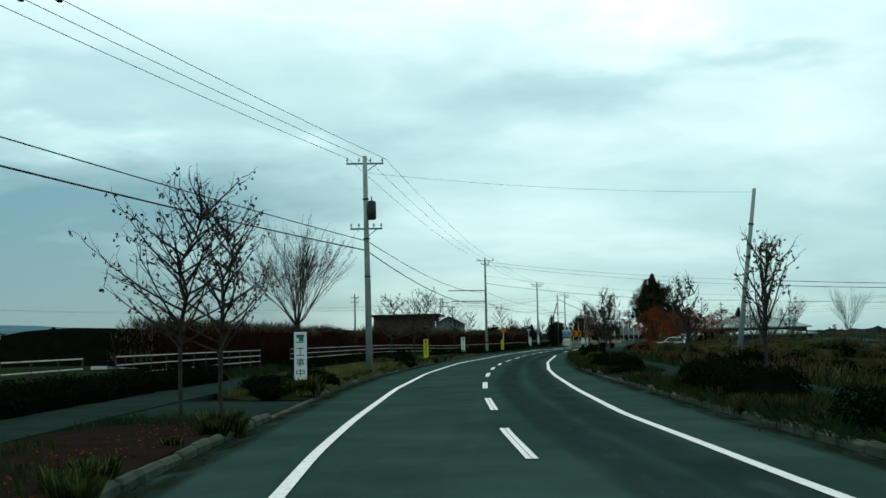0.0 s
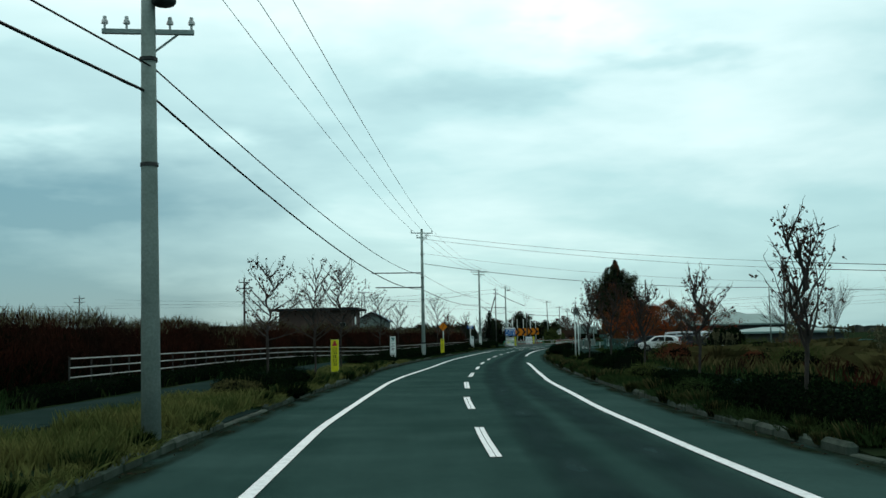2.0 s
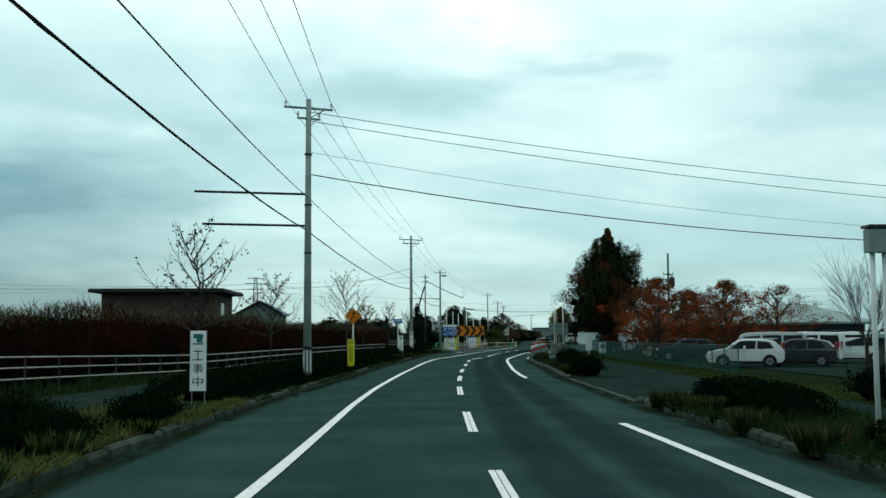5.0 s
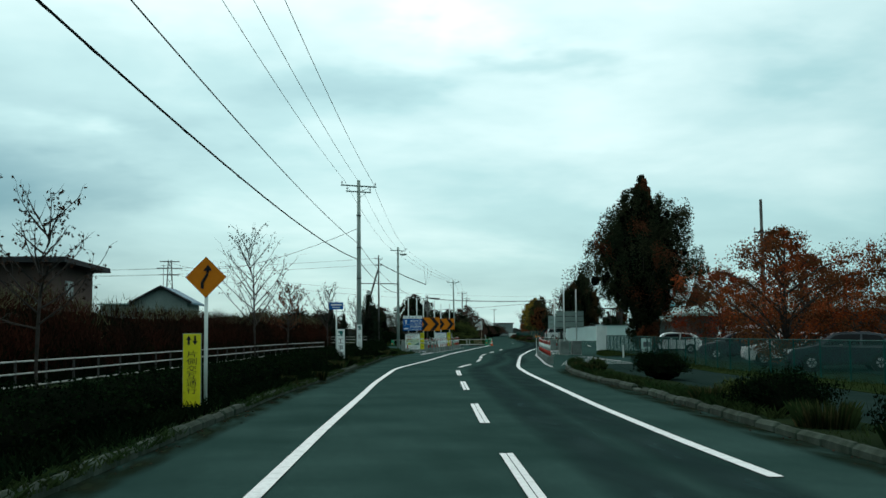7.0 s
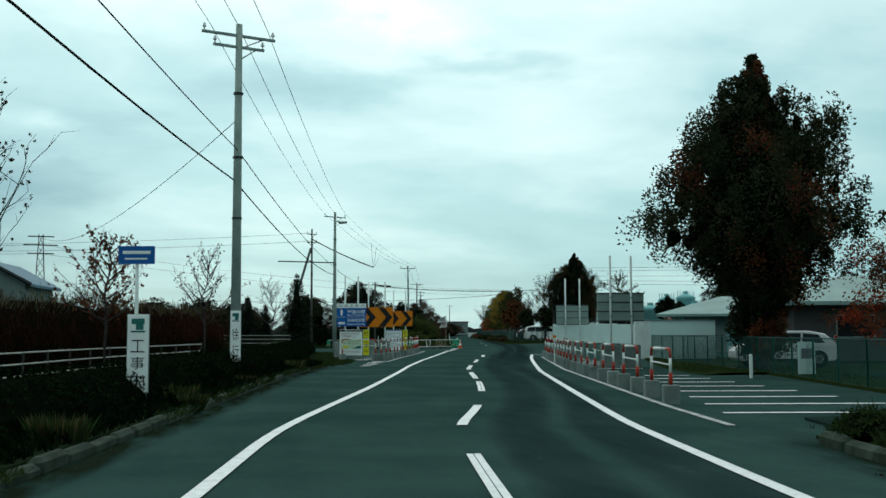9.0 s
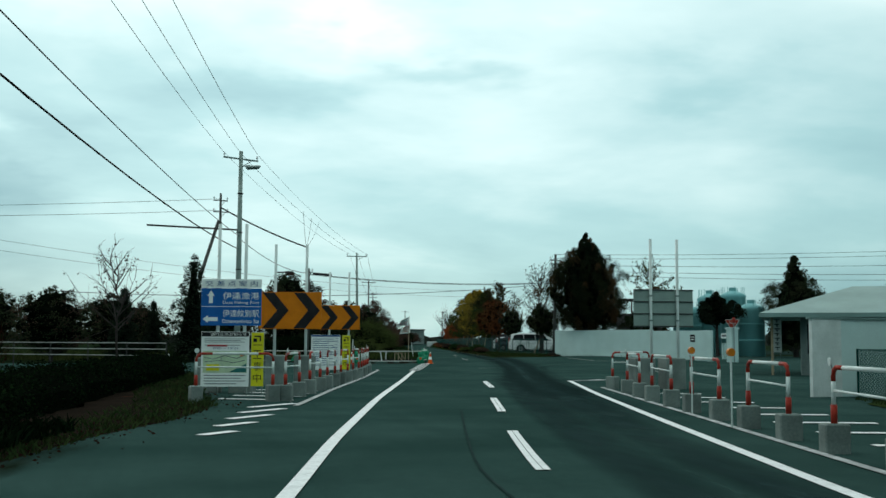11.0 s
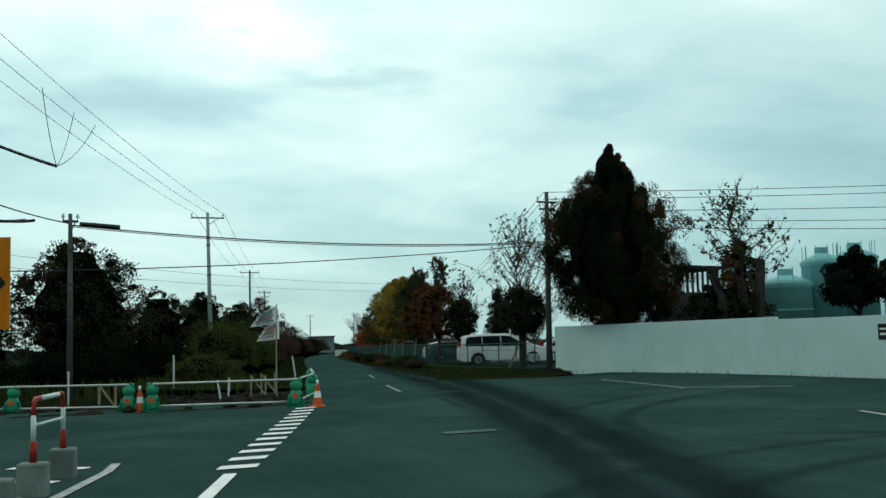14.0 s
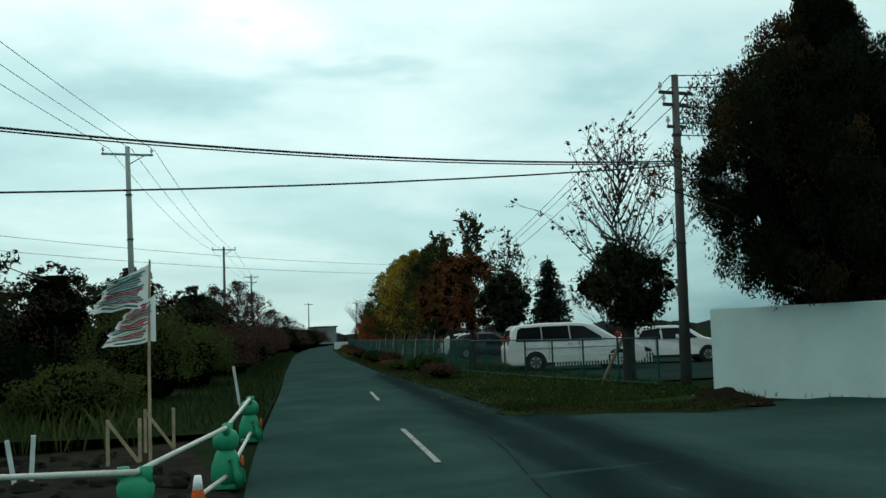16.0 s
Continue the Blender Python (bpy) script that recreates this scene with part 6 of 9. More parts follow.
def full_tree(x, y, h, outline, seed, label, leaf, leaves, size=0.11, trunk_r=0.16, leaf2=None, share2=0.0, category="tree", group="garden trees", rough=0.35, core=0.62, z=0.0, shell=0.55, flat=0.0, slim=0.55, tall=0.7, puff=1.0):
    """A leafy tree: trunk with limbs, a crown of leaf clumps within an uneven outline (height share, radius), gaps between them."""
    rng = random.Random(seed)
    ob = thing("tree", on(x, y, z), rng.uniform(0, 360), label, category, group)
    hs, rs_ = [a for a, _ in outline], [b for _, b in outline]
    wood = Geo().tube([(0, 0, 0), (0.03, 0.02, h * 0.3), (0, 0.05, h * 0.6), (0, 0, h * 0.85)], [trunk_r, trunk_r * 0.8, trunk_r * 0.5, 0.02], 9)
    area = float(np.mean(rs_)) * (hs[-1] - hs[0]) * h

    def reach(t, a):
        v = Vector((math.cos(a), math.sin(a), 0))
        return float(np.interp(t, hs, rs_)) * (1 + rough * noise.noise(v * 1.4 + Vector((0, 0, t * 7 + seed))) + 0.22 * noise.noise(v * 3.7 + Vector((seed, 0, t * h * 1.6))))
    n = min(int(30 + area * (26 if puff == 1.0 else 60)), 1300) if core else int(40 + area * 17)
    clumps, inner = [], Geo()
    for i in range(n):
        t = hs[0] + (hs[-1] - hs[0]) * (i + rng.random()) / n
        if core and rng.random() > 0.25 + float(np.interp(t, hs, rs_)) / max(rs_):
            continue
        a = rng.uniform(0, 2 * math.pi)
        rad = reach(t, a)
        k = puff * rng.uniform(0.20, 0.46) * min(1.0, 0.30 + rad * 0.28) if core else rng.uniform(0.12, 0.42) * min(1.0, 0.45 + rad * 0.3)
        q = max(rad * (0.50 + 0.52 * rng.random() ** 0.6) - 0.6 * k, 0.0) if core else rad * (1 - (1 - shell) * rng.random() ** 1.4)
        c = Vector((q * math.cos(a), q * math.sin(a), t * h))
        clumps.append((c.x, c.y, c.z, k))
        if core:
            if q < 0.72 * rad:
                lump(inner, c, (0.55 * k, 0.55 * k, 0.55 * k * tall), rng, 7, 4, 0.6, i * 1.7 + seed)
        if i % (7 if core else 4) == 0:
            wood.tube([(0, 0.02, max(t * h - 0.6 * rad, h * 0.08)), tuple(c * 0.6 + Vector((0, 0, t * h * 0.4 - 0.15 * rad))), tuple(c)], [0.05, 0.03, 0.01], 4, False)
    part("trunk", wood, M_BARK, ob)
    cl = np.array(clumps)
    tone = np.array([noise.noise(Vector((p[0] * 0.7, p[1] * 0.7, p[2] * 0.5 + seed))) for p in clumps])
    turned = tone > np.quantile(tone, 1 - share2) if share2 else np.zeros(len(clumps), bool)
    r = np.random.RandomState(seed)

    def centres(k, of):
        c = of[r.randint(0, len(of), k)]
        d = r.normal(size=(k, 3))
        if core:  # leaves sit round each clump's outside, thicker on its upper half
            d[:, 2] += 0.35
            d *= 1.3 * (0.25 + 0.85 * r.random_sample((k, 1)) ** 0.7) / np.linalg.norm(d, axis=1, keepdims=True)
        else:
            d *= np.minimum(1, 2.3 / np.linalg.norm(d, axis=1, keepdims=True))
        return c[:, :3] + d * c[:, 3:4] * np.array((1.0, 1.0, tall * 1.25) if core else (0.8, 0.8, tall))
    g = Geo()
    leaf_array(g, centres(int(leaves * (1 - share2)), cl[~turned] if leaf2 and (~turned).any() else cl), size, seed, flat, slim)
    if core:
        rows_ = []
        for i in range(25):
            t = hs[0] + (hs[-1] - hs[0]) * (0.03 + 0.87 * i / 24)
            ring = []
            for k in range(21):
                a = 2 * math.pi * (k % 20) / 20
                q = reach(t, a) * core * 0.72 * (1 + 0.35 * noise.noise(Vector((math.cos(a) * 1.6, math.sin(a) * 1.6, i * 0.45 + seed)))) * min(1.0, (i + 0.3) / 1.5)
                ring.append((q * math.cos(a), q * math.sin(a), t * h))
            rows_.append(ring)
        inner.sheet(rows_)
        # near-black sheet and lumps paint the shade inside the crown
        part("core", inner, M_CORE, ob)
    part("crown", g, leaf, ob)
    if leaf2:
        g2 = Geo()
        leaf_array(g2, centres(int(leaves * share2), cl[turned] if turned.any() else cl), size, seed + 1, flat, slim)
        part("turning_crown", g2, leaf2, ob)
    return ob


def shoot_tree(x, y, h, seed, label, leaf, leaves, size, knob, low=None, shoots=16, tilt=36, r=0.12, group="lane trees", bunch=2):
    """A lopped tree: a stout trunk to a knob, from which long thin shoots fan upwards, curled leaves hanging along them; low: (leaf, count, bottom, top, radius) of the dense growth round the knob."""
    rng = random.Random(seed)
    ob = thing("tree", on(x, y), rng.uniform(0, 360), label, "tree", group)
    wood = Geo().tube([(0, 0, 0), (0.03, 0, knob * 0.5), (0, 0.03, knob), (0, 0.02, knob + 0.5)], [r, r * 0.85, r * 1.05, r * 0.6], 9)
    spots = []
    lead = [Vector((rng.gauss(0, 0.05) * q, rng.gauss(0, 0.05) * q, knob + (h * 0.98 - knob) * q / 6)) for q in range(7)]
    wood.tube(lead, [r * 0.5, 0.045, 0.036, 0.028, 0.02, 0.012, 0.006], 6, False)
    for k in range(shoots):  # side shoots leave the leader all the way up, the lower ones longer and wider
        t = ((k + 0.5) / shoots) ** 1.15 * 0.86
        a, e = 2.39996 * k, radians(tilt * (1.25 - 0.55 * t) * rng.uniform(0.7, 1.15))
        d = Vector((math.sin(e) * math.cos(a), math.sin(e) * math.sin(a), math.cos(e)))
        p, ln = lead[int(t * 6)].lerp(lead[int(t * 6) + 1], t * 6 % 1), (h - knob) * (0.62 - 0.42 * t) * rng.uniform(0.75, 1.1)
        pts = [p.copy()]
        for i in range(6):
            d = (d + Vector((rng.gauss(0, 0.09), rng.gauss(0, 0.09), 0.06))).normalized()
            p = p + d * ln / 6
            pts.append(p.copy())
            if i > 1:
                spots += [p.copy()] * (i - 1)
            if rng.random() < 0.85:
                sd = (d + Vector((rng.gauss(0, 0.5), rng.gauss(0, 0.5), rng.gauss(0, 0.2)))).normalized()
                q = [p.copy(), p + sd * ln * 0.13, p + sd * ln * 0.24 + Vector((0, 0, 0.08))]
                wood.tube(q, [0.010, 0.008, 0.004], 4, False)
                for w_ in range(2):
                    o = q[1 + w_]
                    e_ = o + (sd + Vector((rng.gauss(0, 0.6), rng.gauss(0, 0.6), rng.gauss(0.2, 0.3)))).normalized() * ln * rng.uniform(0.08, 0.16)
                    wood.tube([o, e_], [0.006, 0.003], 3, False)
                    spots.append(e_)
                spots += [q[1].copy(), q[2].copy(), q[2].copy()]
        wood.tube(pts, [0.03, 0.026, 0.022, 0.017, 0.013, 0.009, 0.005], 5, False)
    top = max(v[2] for v in wood.v)
    k = (h - knob) / (top - knob)
    wood.v = [(a, b, c if c < knob else knob + (c - knob) * k) for a, b, c in wood.v]
    part("trunk", wood, M_BARK, ob)
    g = Geo()

    def hang():
        q = rng.choice(spots)
        return (q.x + rng.gauss(0, 0.07), q.y + rng.gauss(0, 0.07), knob + (q.z - knob) * k - rng.uniform(0, 0.16))
    for _ in range(leaves):  # each curled leaf, or drooping bunch, is a few blades that meet at angles
        c = Vector(hang())
        leaf_cloud(g, bunch, lambda: tuple(c + Vector((rng.gauss(0, 0.4), rng.gauss(0, 0.4), rng.gauss(0, 0.5) - 0.3 * (bunch > 2))) * size), size, rng)
    part("crown", g, leaf, ob)
    if low:
        lf, n, z0, z1, rad = low
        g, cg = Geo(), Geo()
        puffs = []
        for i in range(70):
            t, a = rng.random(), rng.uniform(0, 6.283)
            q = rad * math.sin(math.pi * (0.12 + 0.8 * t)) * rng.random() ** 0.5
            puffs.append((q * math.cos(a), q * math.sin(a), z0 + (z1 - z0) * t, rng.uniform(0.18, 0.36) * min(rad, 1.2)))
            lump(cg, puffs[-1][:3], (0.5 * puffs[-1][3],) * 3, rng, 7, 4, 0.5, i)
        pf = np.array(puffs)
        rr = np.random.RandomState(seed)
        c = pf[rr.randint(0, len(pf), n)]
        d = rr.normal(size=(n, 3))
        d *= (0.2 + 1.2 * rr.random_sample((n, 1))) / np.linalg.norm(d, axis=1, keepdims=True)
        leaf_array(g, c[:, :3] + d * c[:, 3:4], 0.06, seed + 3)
        # near-black lumps paint the shade within the low growth
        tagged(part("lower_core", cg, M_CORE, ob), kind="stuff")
        part("lower_crown", g, lf, ob)
    return ob


def conifer(x, y, h, w, seed, label, leaf=None, n=9000):
    """A fir: drooping boughs in tiers, feathered with needles."""
    rng = random.Random(seed)
    ob = thing("conifer", on(x, y), 0, label, "conifer", "conifers")
    part("trunk", Geo().tube([(0, 0, 0), (0, 0, h * 0.97)], [0.14, 0.02], 8), M_BARK, ob)
    boughs = []
    tiers = int(h * 3.4)
    for i in range(tiers):
        t = 0.07 + 0.90 * (i + rng.uniform(-0.3, 0.3)) / tiers
        rad = w * (1 - t) ** 0.85 + 0.06
        for k in range(12):
            boughs.append((t * h, 6.283 * (k + rng.random()) / 12, rad * rng.uniform(0.5, 1.2)))
    bo = np.array(boughs)
    r = np.random.RandomState(seed)
    b = bo[r.choice(len(bo), n, p=bo[:, 2] / bo[:, 2].sum())]
    q = np.sqrt(r.uniform(0.02, 1, n)) * b[:, 2]
    a = b[:, 1] + r.normal(size=n) * 0.16
    z = b[:, 0] - 0.42 * q + 0.10 * q * q / np.maximum(b[:, 2], 0.1) + r.normal(size=n) * 0.09
    g = Geo()
    leaf_array(g, np.stack((q * np.cos(a), q * np.sin(a), np.maximum(z, 0.05)), 1), 0.10, seed, 0.5, 0.35)
    part("crown", g, leaf or L_PINE, ob)
    # near-black cone paints the shade between the boughs
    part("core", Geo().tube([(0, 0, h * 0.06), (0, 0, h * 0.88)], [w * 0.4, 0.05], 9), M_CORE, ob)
    return ob


# along the left verge
def fan_tree(x, y, h, seed, label, limbs=10, group="roadside trees", fork=0.24, wide=36, leaves=0):
    """A bare tree whose limbs fan out evenly from one fork into fine upright twigs, a few dead leaves at their ends."""
    rng = random.Random(seed)
    ob = thing("tree", on(x, y), rng.uniform(0, 360), label, "tree", group)
    tips, boughs = [], []
    fork *= h
    for k in range(limbs):
        a = 2.39996 * k
        tilt = radians(5 + wide * ((k + 0.5) / limbs) ** 0.8)
        d = Vector((math.sin(tilt) * math.cos(a), math.sin(tilt) * math.sin(a), math.cos(tilt)))
        bough = Geo()
        branch(bough, tips, Vector((0, 0, fork * rng.uniform(0.88, 1.0))), d, h * rng.uniform(0.25, 0.30) * (1 - 0.18 * k / limbs), 0.028, 4, rng, 0.28, 0.26, 4)
        boughs.append(bough)
    k = (h - fork) / (max(p.z for p, _ in tips) - fork)
    part("trunk", Geo().tube([(0, 0, 0), (0.02, 0.01, fork * 0.5), (0, 0, fork)], [0.105, 0.085, 0.07], 9), M_BARK, ob)
    for bough in boughs:
        bough.v = [(vx, vy, vz if vz < fork else fork + (vz - fork) * k) for vx, vy, vz in bough.v]
        part("branch", bough, M_BARK, ob)
    if leaves:
        g = Geo()

        def place():
            p, _ = rng.choice(tips)
            return (p.x + rng.gauss(0, 0.05), p.y + rng.gauss(0, 0.05), fork + (p.z - fork) * k - abs(rng.gauss(0, 0.06)))
        leaf_cloud(g, leaves, place, 0.03, rng)
        part("crown", g, L_BROWN, ob)
    return ob


fan_tree(-2.95, 33.4, 6.3, 13, "bare fan-shaped roadside tree with upright twigs", 15, fork=0.36, wide=38, leaves=900)


def rowan(x, y, h, seed, label, leaf=None, bunches=150, knob=1.6, shoots=16, tilt=48, size=0.038):
    """A young rowan: limbs that leave a short trunk and rise, withered leaf bunches drooping at the twigs."""
    return shoot_tree(x, y, h, seed, label, leaf or L_BROWN, int(bunches * 1.7), size, knob, None, int(shoots * 1.5), tilt, 0.05, "roadside trees", 6)


rowan(-3.1, 20.6, 5.6, 41, "young roadside tree with withered leaf bunches in a soil bed", None, 230, 1.5, 24, 56, 0.034)
rowan(-2.3, 20.9, 5.0, 12, "young roadside tree with withered leaf bunches in a soil bed", None, 190, 1.4, 20, 52, 0.034)
rowan(-2.9, 65.6, 4.75, 22, "young roadside tree with drooping withered leaf bunches in grass", None, 170, 1.7, 12, 58)
rowan(-2.1, 74.4, 5.3, 14, "bare young roadside tree in dry grass", None, 70, 1.6, 15, 46)
rowan(-1.6, 82.6, 6.0, 15, "young roadside tree with withered and a few red leaves", None, 190, 1.8, 20, 54)
rowan(-0.6, 112.0, 5.6, 16, "bare young roadside tree with a few withered leaves", None, 110, 1.7, 14, 50)
rowan(0.4, 136.0, 5.4, 17, "young roadside tree with withered leaf bunches above the hedge", None, 170, 1.7, 13, 56)
rowan(4.9, 163.4, 7.3, 18, "tall slender roadside tree with withered leaf bunches", None, 170, 1.9, 16, 44)
rowan(6.6, 176.5, 5.1, 19, "small roadside tree with remaining red leaves", L_DARK_RED, 260, 1.7, 16, 54, 0.05)
rowan(9.5, 187.5, 5.5, 20, "young roadside tree with a few withered leaves", None, 120, 1.7, 14, 48)
rowan(13.4, 214.0, 5.6, 21, "bare slender tree behind the road signs", None, 60, 1.7, 14, 46)
# right side
for x, y, h, seed, n, tilt in ((9.85, 22.8, 4.15, 31, 240, 25), (9.2, 29.1, 3.5, 32, 110, 34), (8.9, 47.3, 4.0, 33, 220, 25), (9.85, 57.8, 3.65, 34, 130, 36), (10.3, 66.9, 3.65, 35, 200, 24), (10.3, 73.4, 4.0, 36, 300, 36), (10.7, 81.6, 4.6, 37, 380, 29)):
    shoot_tree(x, y, h, seed, "slender young tree with withered leaf clusters in the verge", L_BROWN, n, 0.034, 1.35, None, 20, tilt, 0.04, "roadside trees", 5)
for i, (x, y, h) in enumerate(((28.8, 104.2, 5.5), (31.2, 110.7, 5.9), (35, 112.5, 6.4), (40, 110, 6.8), (45.5, 107, 6.6), (51, 104, 6.4), (24.1, 116.1, 5.5))):
    fan_tree(x, y, h, 40 + i, "bare fan-shaped tree behind the low building", 9, "bare background trees")
BIG = ((0.05, 0.9), (0.22, 1.1), (0.30, 2.0), (0.37, 3.4), (0.44, 4.3), (0.56, 4.1), (0.68, 3.4), (0.76, 2.7), (0.84, 1.4), (0.92, 0.65), (1.0, 0.1))
full_tree(30.1, 177.3, 11.9, BIG, 51, "large dark broadleaf tree with a pyramid crown turning red", L_DARK, 80000, 0.07, 0.36, L_DARK_RED, 0.13, rough=0.75, core=0.6, tall=1.35, puff=0.9)
ROUND = ((0.12, 0.7), (0.3, 1.9), (0.5, 2.5), (0.7, 2.2), (0.88, 1.2), (1.0, 0.2))
for i, (x, y, h, k) in enumerate(((26.4, 149.5, 5.6, 1.45), (32.2, 169.4, 5.0, 1.3), (30.4, 147.5, 5.3, 1.4), (30.5, 156.0, 5.0, 1.3), (36.5, 164.5, 4.6, 1.0), (36.0, 152.0, 5.2, 1.4))):
    full_tree(x, y, h, [(a, b * k) for a, b in ROUND], 60 + i, "maple with russet autumn leaves behind the green fence", L_DARK_RED if i % 2 else L_RUST_DARK, 22000 if i < 4 else 9000, 0.05, 0.12, L_RED if i % 2 else L_RUST, 0.3, rough=0.6, core=0.0, shell=0.35)
CYP = ((0.20, 1.2), (0.28, 2.0), (0.38, 2.55), (0.52, 2.85), (0.64, 2.7), (0.70, 2.4), (0.75, 1.75), (0.80, 1.35), (0.87, 0.95), (0.93, 0.5), (0.97, 0.28), (1.0, 0.05))
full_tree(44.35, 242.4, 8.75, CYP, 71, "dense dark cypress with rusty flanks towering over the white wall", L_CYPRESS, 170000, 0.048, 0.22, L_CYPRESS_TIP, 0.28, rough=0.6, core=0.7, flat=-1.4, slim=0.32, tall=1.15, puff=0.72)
full_tree(47.7, 240.2, 3.3, [(a, b * 0.8) for a, b in ROUND], 73, "dark clipped shrub behind the white wall", L_DARK, 9000, 0.06, 0.15, core=0.6)
shoot_tree(48.2, 239.6, 7.3, 74, "broom-shaped tree with sparse curled leaves behind the wall", L_OLIVE, 420, 0.075, 3.0, None, 30, 56, 0.16, "garden trees", 3)
full_tree(49.3, 241.3, 4.9, ((0.15, 0.5), (0.4, 0.8), (0.65, 1.0), (0.85, 0.8), (1.0, 0.3)), 79, "lopped trunk thick with brown leaves behind the wall", L_DARK, 9000, 0.06, 0.2, L_RUST_DARK, 0.45, core=0.4)
full_tree(52.7, 238.6, 4.45, ((0.52, 0.5), (0.58, 1.3), (0.68, 1.8), (0.78, 1.4), (0.86, 0.9), (0.93, 0.7), (1, 0.15)), 76, "dark layered garden pine before the tanks", L_PINE, 16000, 0.06, 0.14, core=0.6)
full_tree(57.4, 236.2, 7.0, ((0.08, 1.6), (0.3, 2.3), (0.5, 2.5), (0.64, 2.1), (0.74, 1.2), (0.84, 0.7), (0.93, 0.5), (1, 0.1)), 75, "dark pruned garden tree behind the gate", L_DARK, 30000, 0.055, 0.2, core=0.7)
full_tree(62.5, 231.0, 5.6, ROUND, 77, "dark garden tree behind the gate", L_DARK, 12000, 0.06, 0.15, core=0.65)
for i, (x, y) in enumerate(((47.1, 239.4), (48.2, 238.6))):
    solid("cut_trunk", Geo().tube([(0, 0, 0), (0.1, 0, 2.6), (0.5 * (i - 0.5), 0.1, 3.7 + 0.3 * i)], [0.19, 0.16, 0.17], 9).tube([(0.1, 0, 2.5), (-0.35, 0.1, 3.5)], [0.10, 0.08], 7), M_BARK, "thick lopped tree trunk behind the wall", "tree trunk", "lopped trunks", m=Matrix.Translation(on(x, y)))
shed = thing("garden_shed", on(49.45, 245.3), 12, "dark timber shed with a slatted upper part behind the wall", "shed")
part("wall", Geo().box((2.2, 2.0, 3.1), (0, 0, 1.55)), M_WALL_DARK, shed)
part("roof", Geo().box((2.5, 2.3, 0.14), (0, 0, 4.15), 0, 0.03), M_ROOF_DARK, shed)
for i in range(8):
    part("slat", Geo().box((0.09, 0.06, 1.0), (-1.02 + 0.291 * i, -0.95, 3.6)), M_WALL_BROWN, shed)

# by the lane, around the parked van
shoot_tree(43.5, 249.9, 7.3, 86, "lopped tree with curled leaves and dark lower growth by a van", L_CURL, 460, 0.07, 1.9, (L_DARK, 12000, 1.75, 3.5, 1.25), 40, 44, 0.19)
solid("tree_prop", Geo().tube([on(43.2, 250.9), on(43.55, 249.7, 1.75)], 0.05, 7), M_TIMBER, "pale timber prop leaning on a tree", "tree prop")
shoot_tree(45.3, 263.2, 5.6, 89, "lopped lane tree with dark lower growth", L_CURL, 300, 0.08, 1.8, (L_DARK, 8000, 1.6, 3.6, 1.1), 18, 34)
fan_tree(49.5, 262.5, 5.0, 82, "bare bushy tree behind the fence", 12, "lane trees")
conifer(50.6, 271.0, 5.2, 1.9, 84, "small dark fir in the parking ground")
conifer(53.2, 277.0, 4.6, 1.7, 85, "small dark fir in the parking ground")
shoot_tree(44.9, 266.0, 6.7, 83, "lopped lane tree with rusty lower growth and long leafy shoots", L_CURL, 420, 0.10, 2.8, (L_RUST_DARK, 9000, 1.7, 4.6, 1.35), 14, 24)
shoot_tree(45.9, 271.8, 6.4, 87, "lopped lane tree with rusty lower growth and long leafy shoots", L_CURL, 380, 0.10, 3.0, (L_RUST_DARK, 9000, 1.7, 5.0, 1.5), 12, 26)
for i, (x, y, h, lf, k) in enumerate(((47.4, 279.0, 6.2, L_OLIVE, 0.75), (49.4, 289.0, 6.7, L_YELLOW, 0.9), (51.8, 300.0, 7.2, L_YELLOW, 1.0), (54.2, 311.5, 7.3, L_OLIVE, 1.0), (57.4, 326.0, 6.4, L_OLIVE, 1.0), (60.8, 341.0, 4.6, L_RUST, 1.1), (64.6, 357.0, 4.4, L_RUST, 1.2), (69.8, 380.0, 4.2, L_BROWN, 1.2))):
    full_tree(x, y, h, [(max(a, 0.26), b * k) for a, b in ROUND], 90 + i, "lane tree with yellow and rusty autumn leaves", lf, 15000, 0.075, 0.10, L_CURL if i < 4 else L_RUST, 0.25, rough=0.6, core=0.0, shell=0.25, group="lane trees")
    solid("tree_stake", Geo().tube([on(x - 0.5, y - 0.8), on(x - 0.1, y - 0.3, 1.7)], 0.035, 6), M_TIMBER, "pale timber stake leaning on a young tree", "tree stake", "tree stakes")
for x, y, h in ((71.5, 392.0, 9.0), (75.0, 404.0, 9.5)):
    fan_tree(x, y, h, int(x), "bare fan-shaped tree far along the lane", 12, "lane trees")
# left woods beyond the side road
for i, (x, y, h, k) in enumerate(((24.4, 256.8, 6.9, 1.5), (19.0, 258.0, 5.6, 1.4), (28.6, 266.0, 5.0, 1.1), (31.6, 272.0, 5.2, 1.0), (12.5, 262.0, 4.4, 1.5), (6.0, 258.0, 4.2, 1.6), (-1.0, 256.0, 4.0, 1.6), (-9.0, 250.0, 4.0, 1.6), (0.5, 236.0, 3.8, 1.4), (-7.0, 232.0, 3.6, 1.5), (25.5, 268.0, 5.2, 1.3), (8.0, 241.0, 4.7, 1.3), (3.4, 246.0, 4.8, 1.4), (11.0, 250.0, 4.6, 1.3), (34.8, 281.0, 4.6, 1.0), (36.6, 290.0, 4.2, 1.0))):
    full_tree(x, y, h, [(a, b * k) for a, b in ROUND], 110 + i, "dark dense tree with a few rusty leaves beyond the side road", L_DARK, 16000 if i < 2 else 7000, 0.07, 0.14, L_BROWN, 0.2, rough=0.5, core=0.6, group="dark woods")
conifer(16.6, 240.0, 7.2, 2.4, 131, "dark fir with drooping tiers behind the road signs")
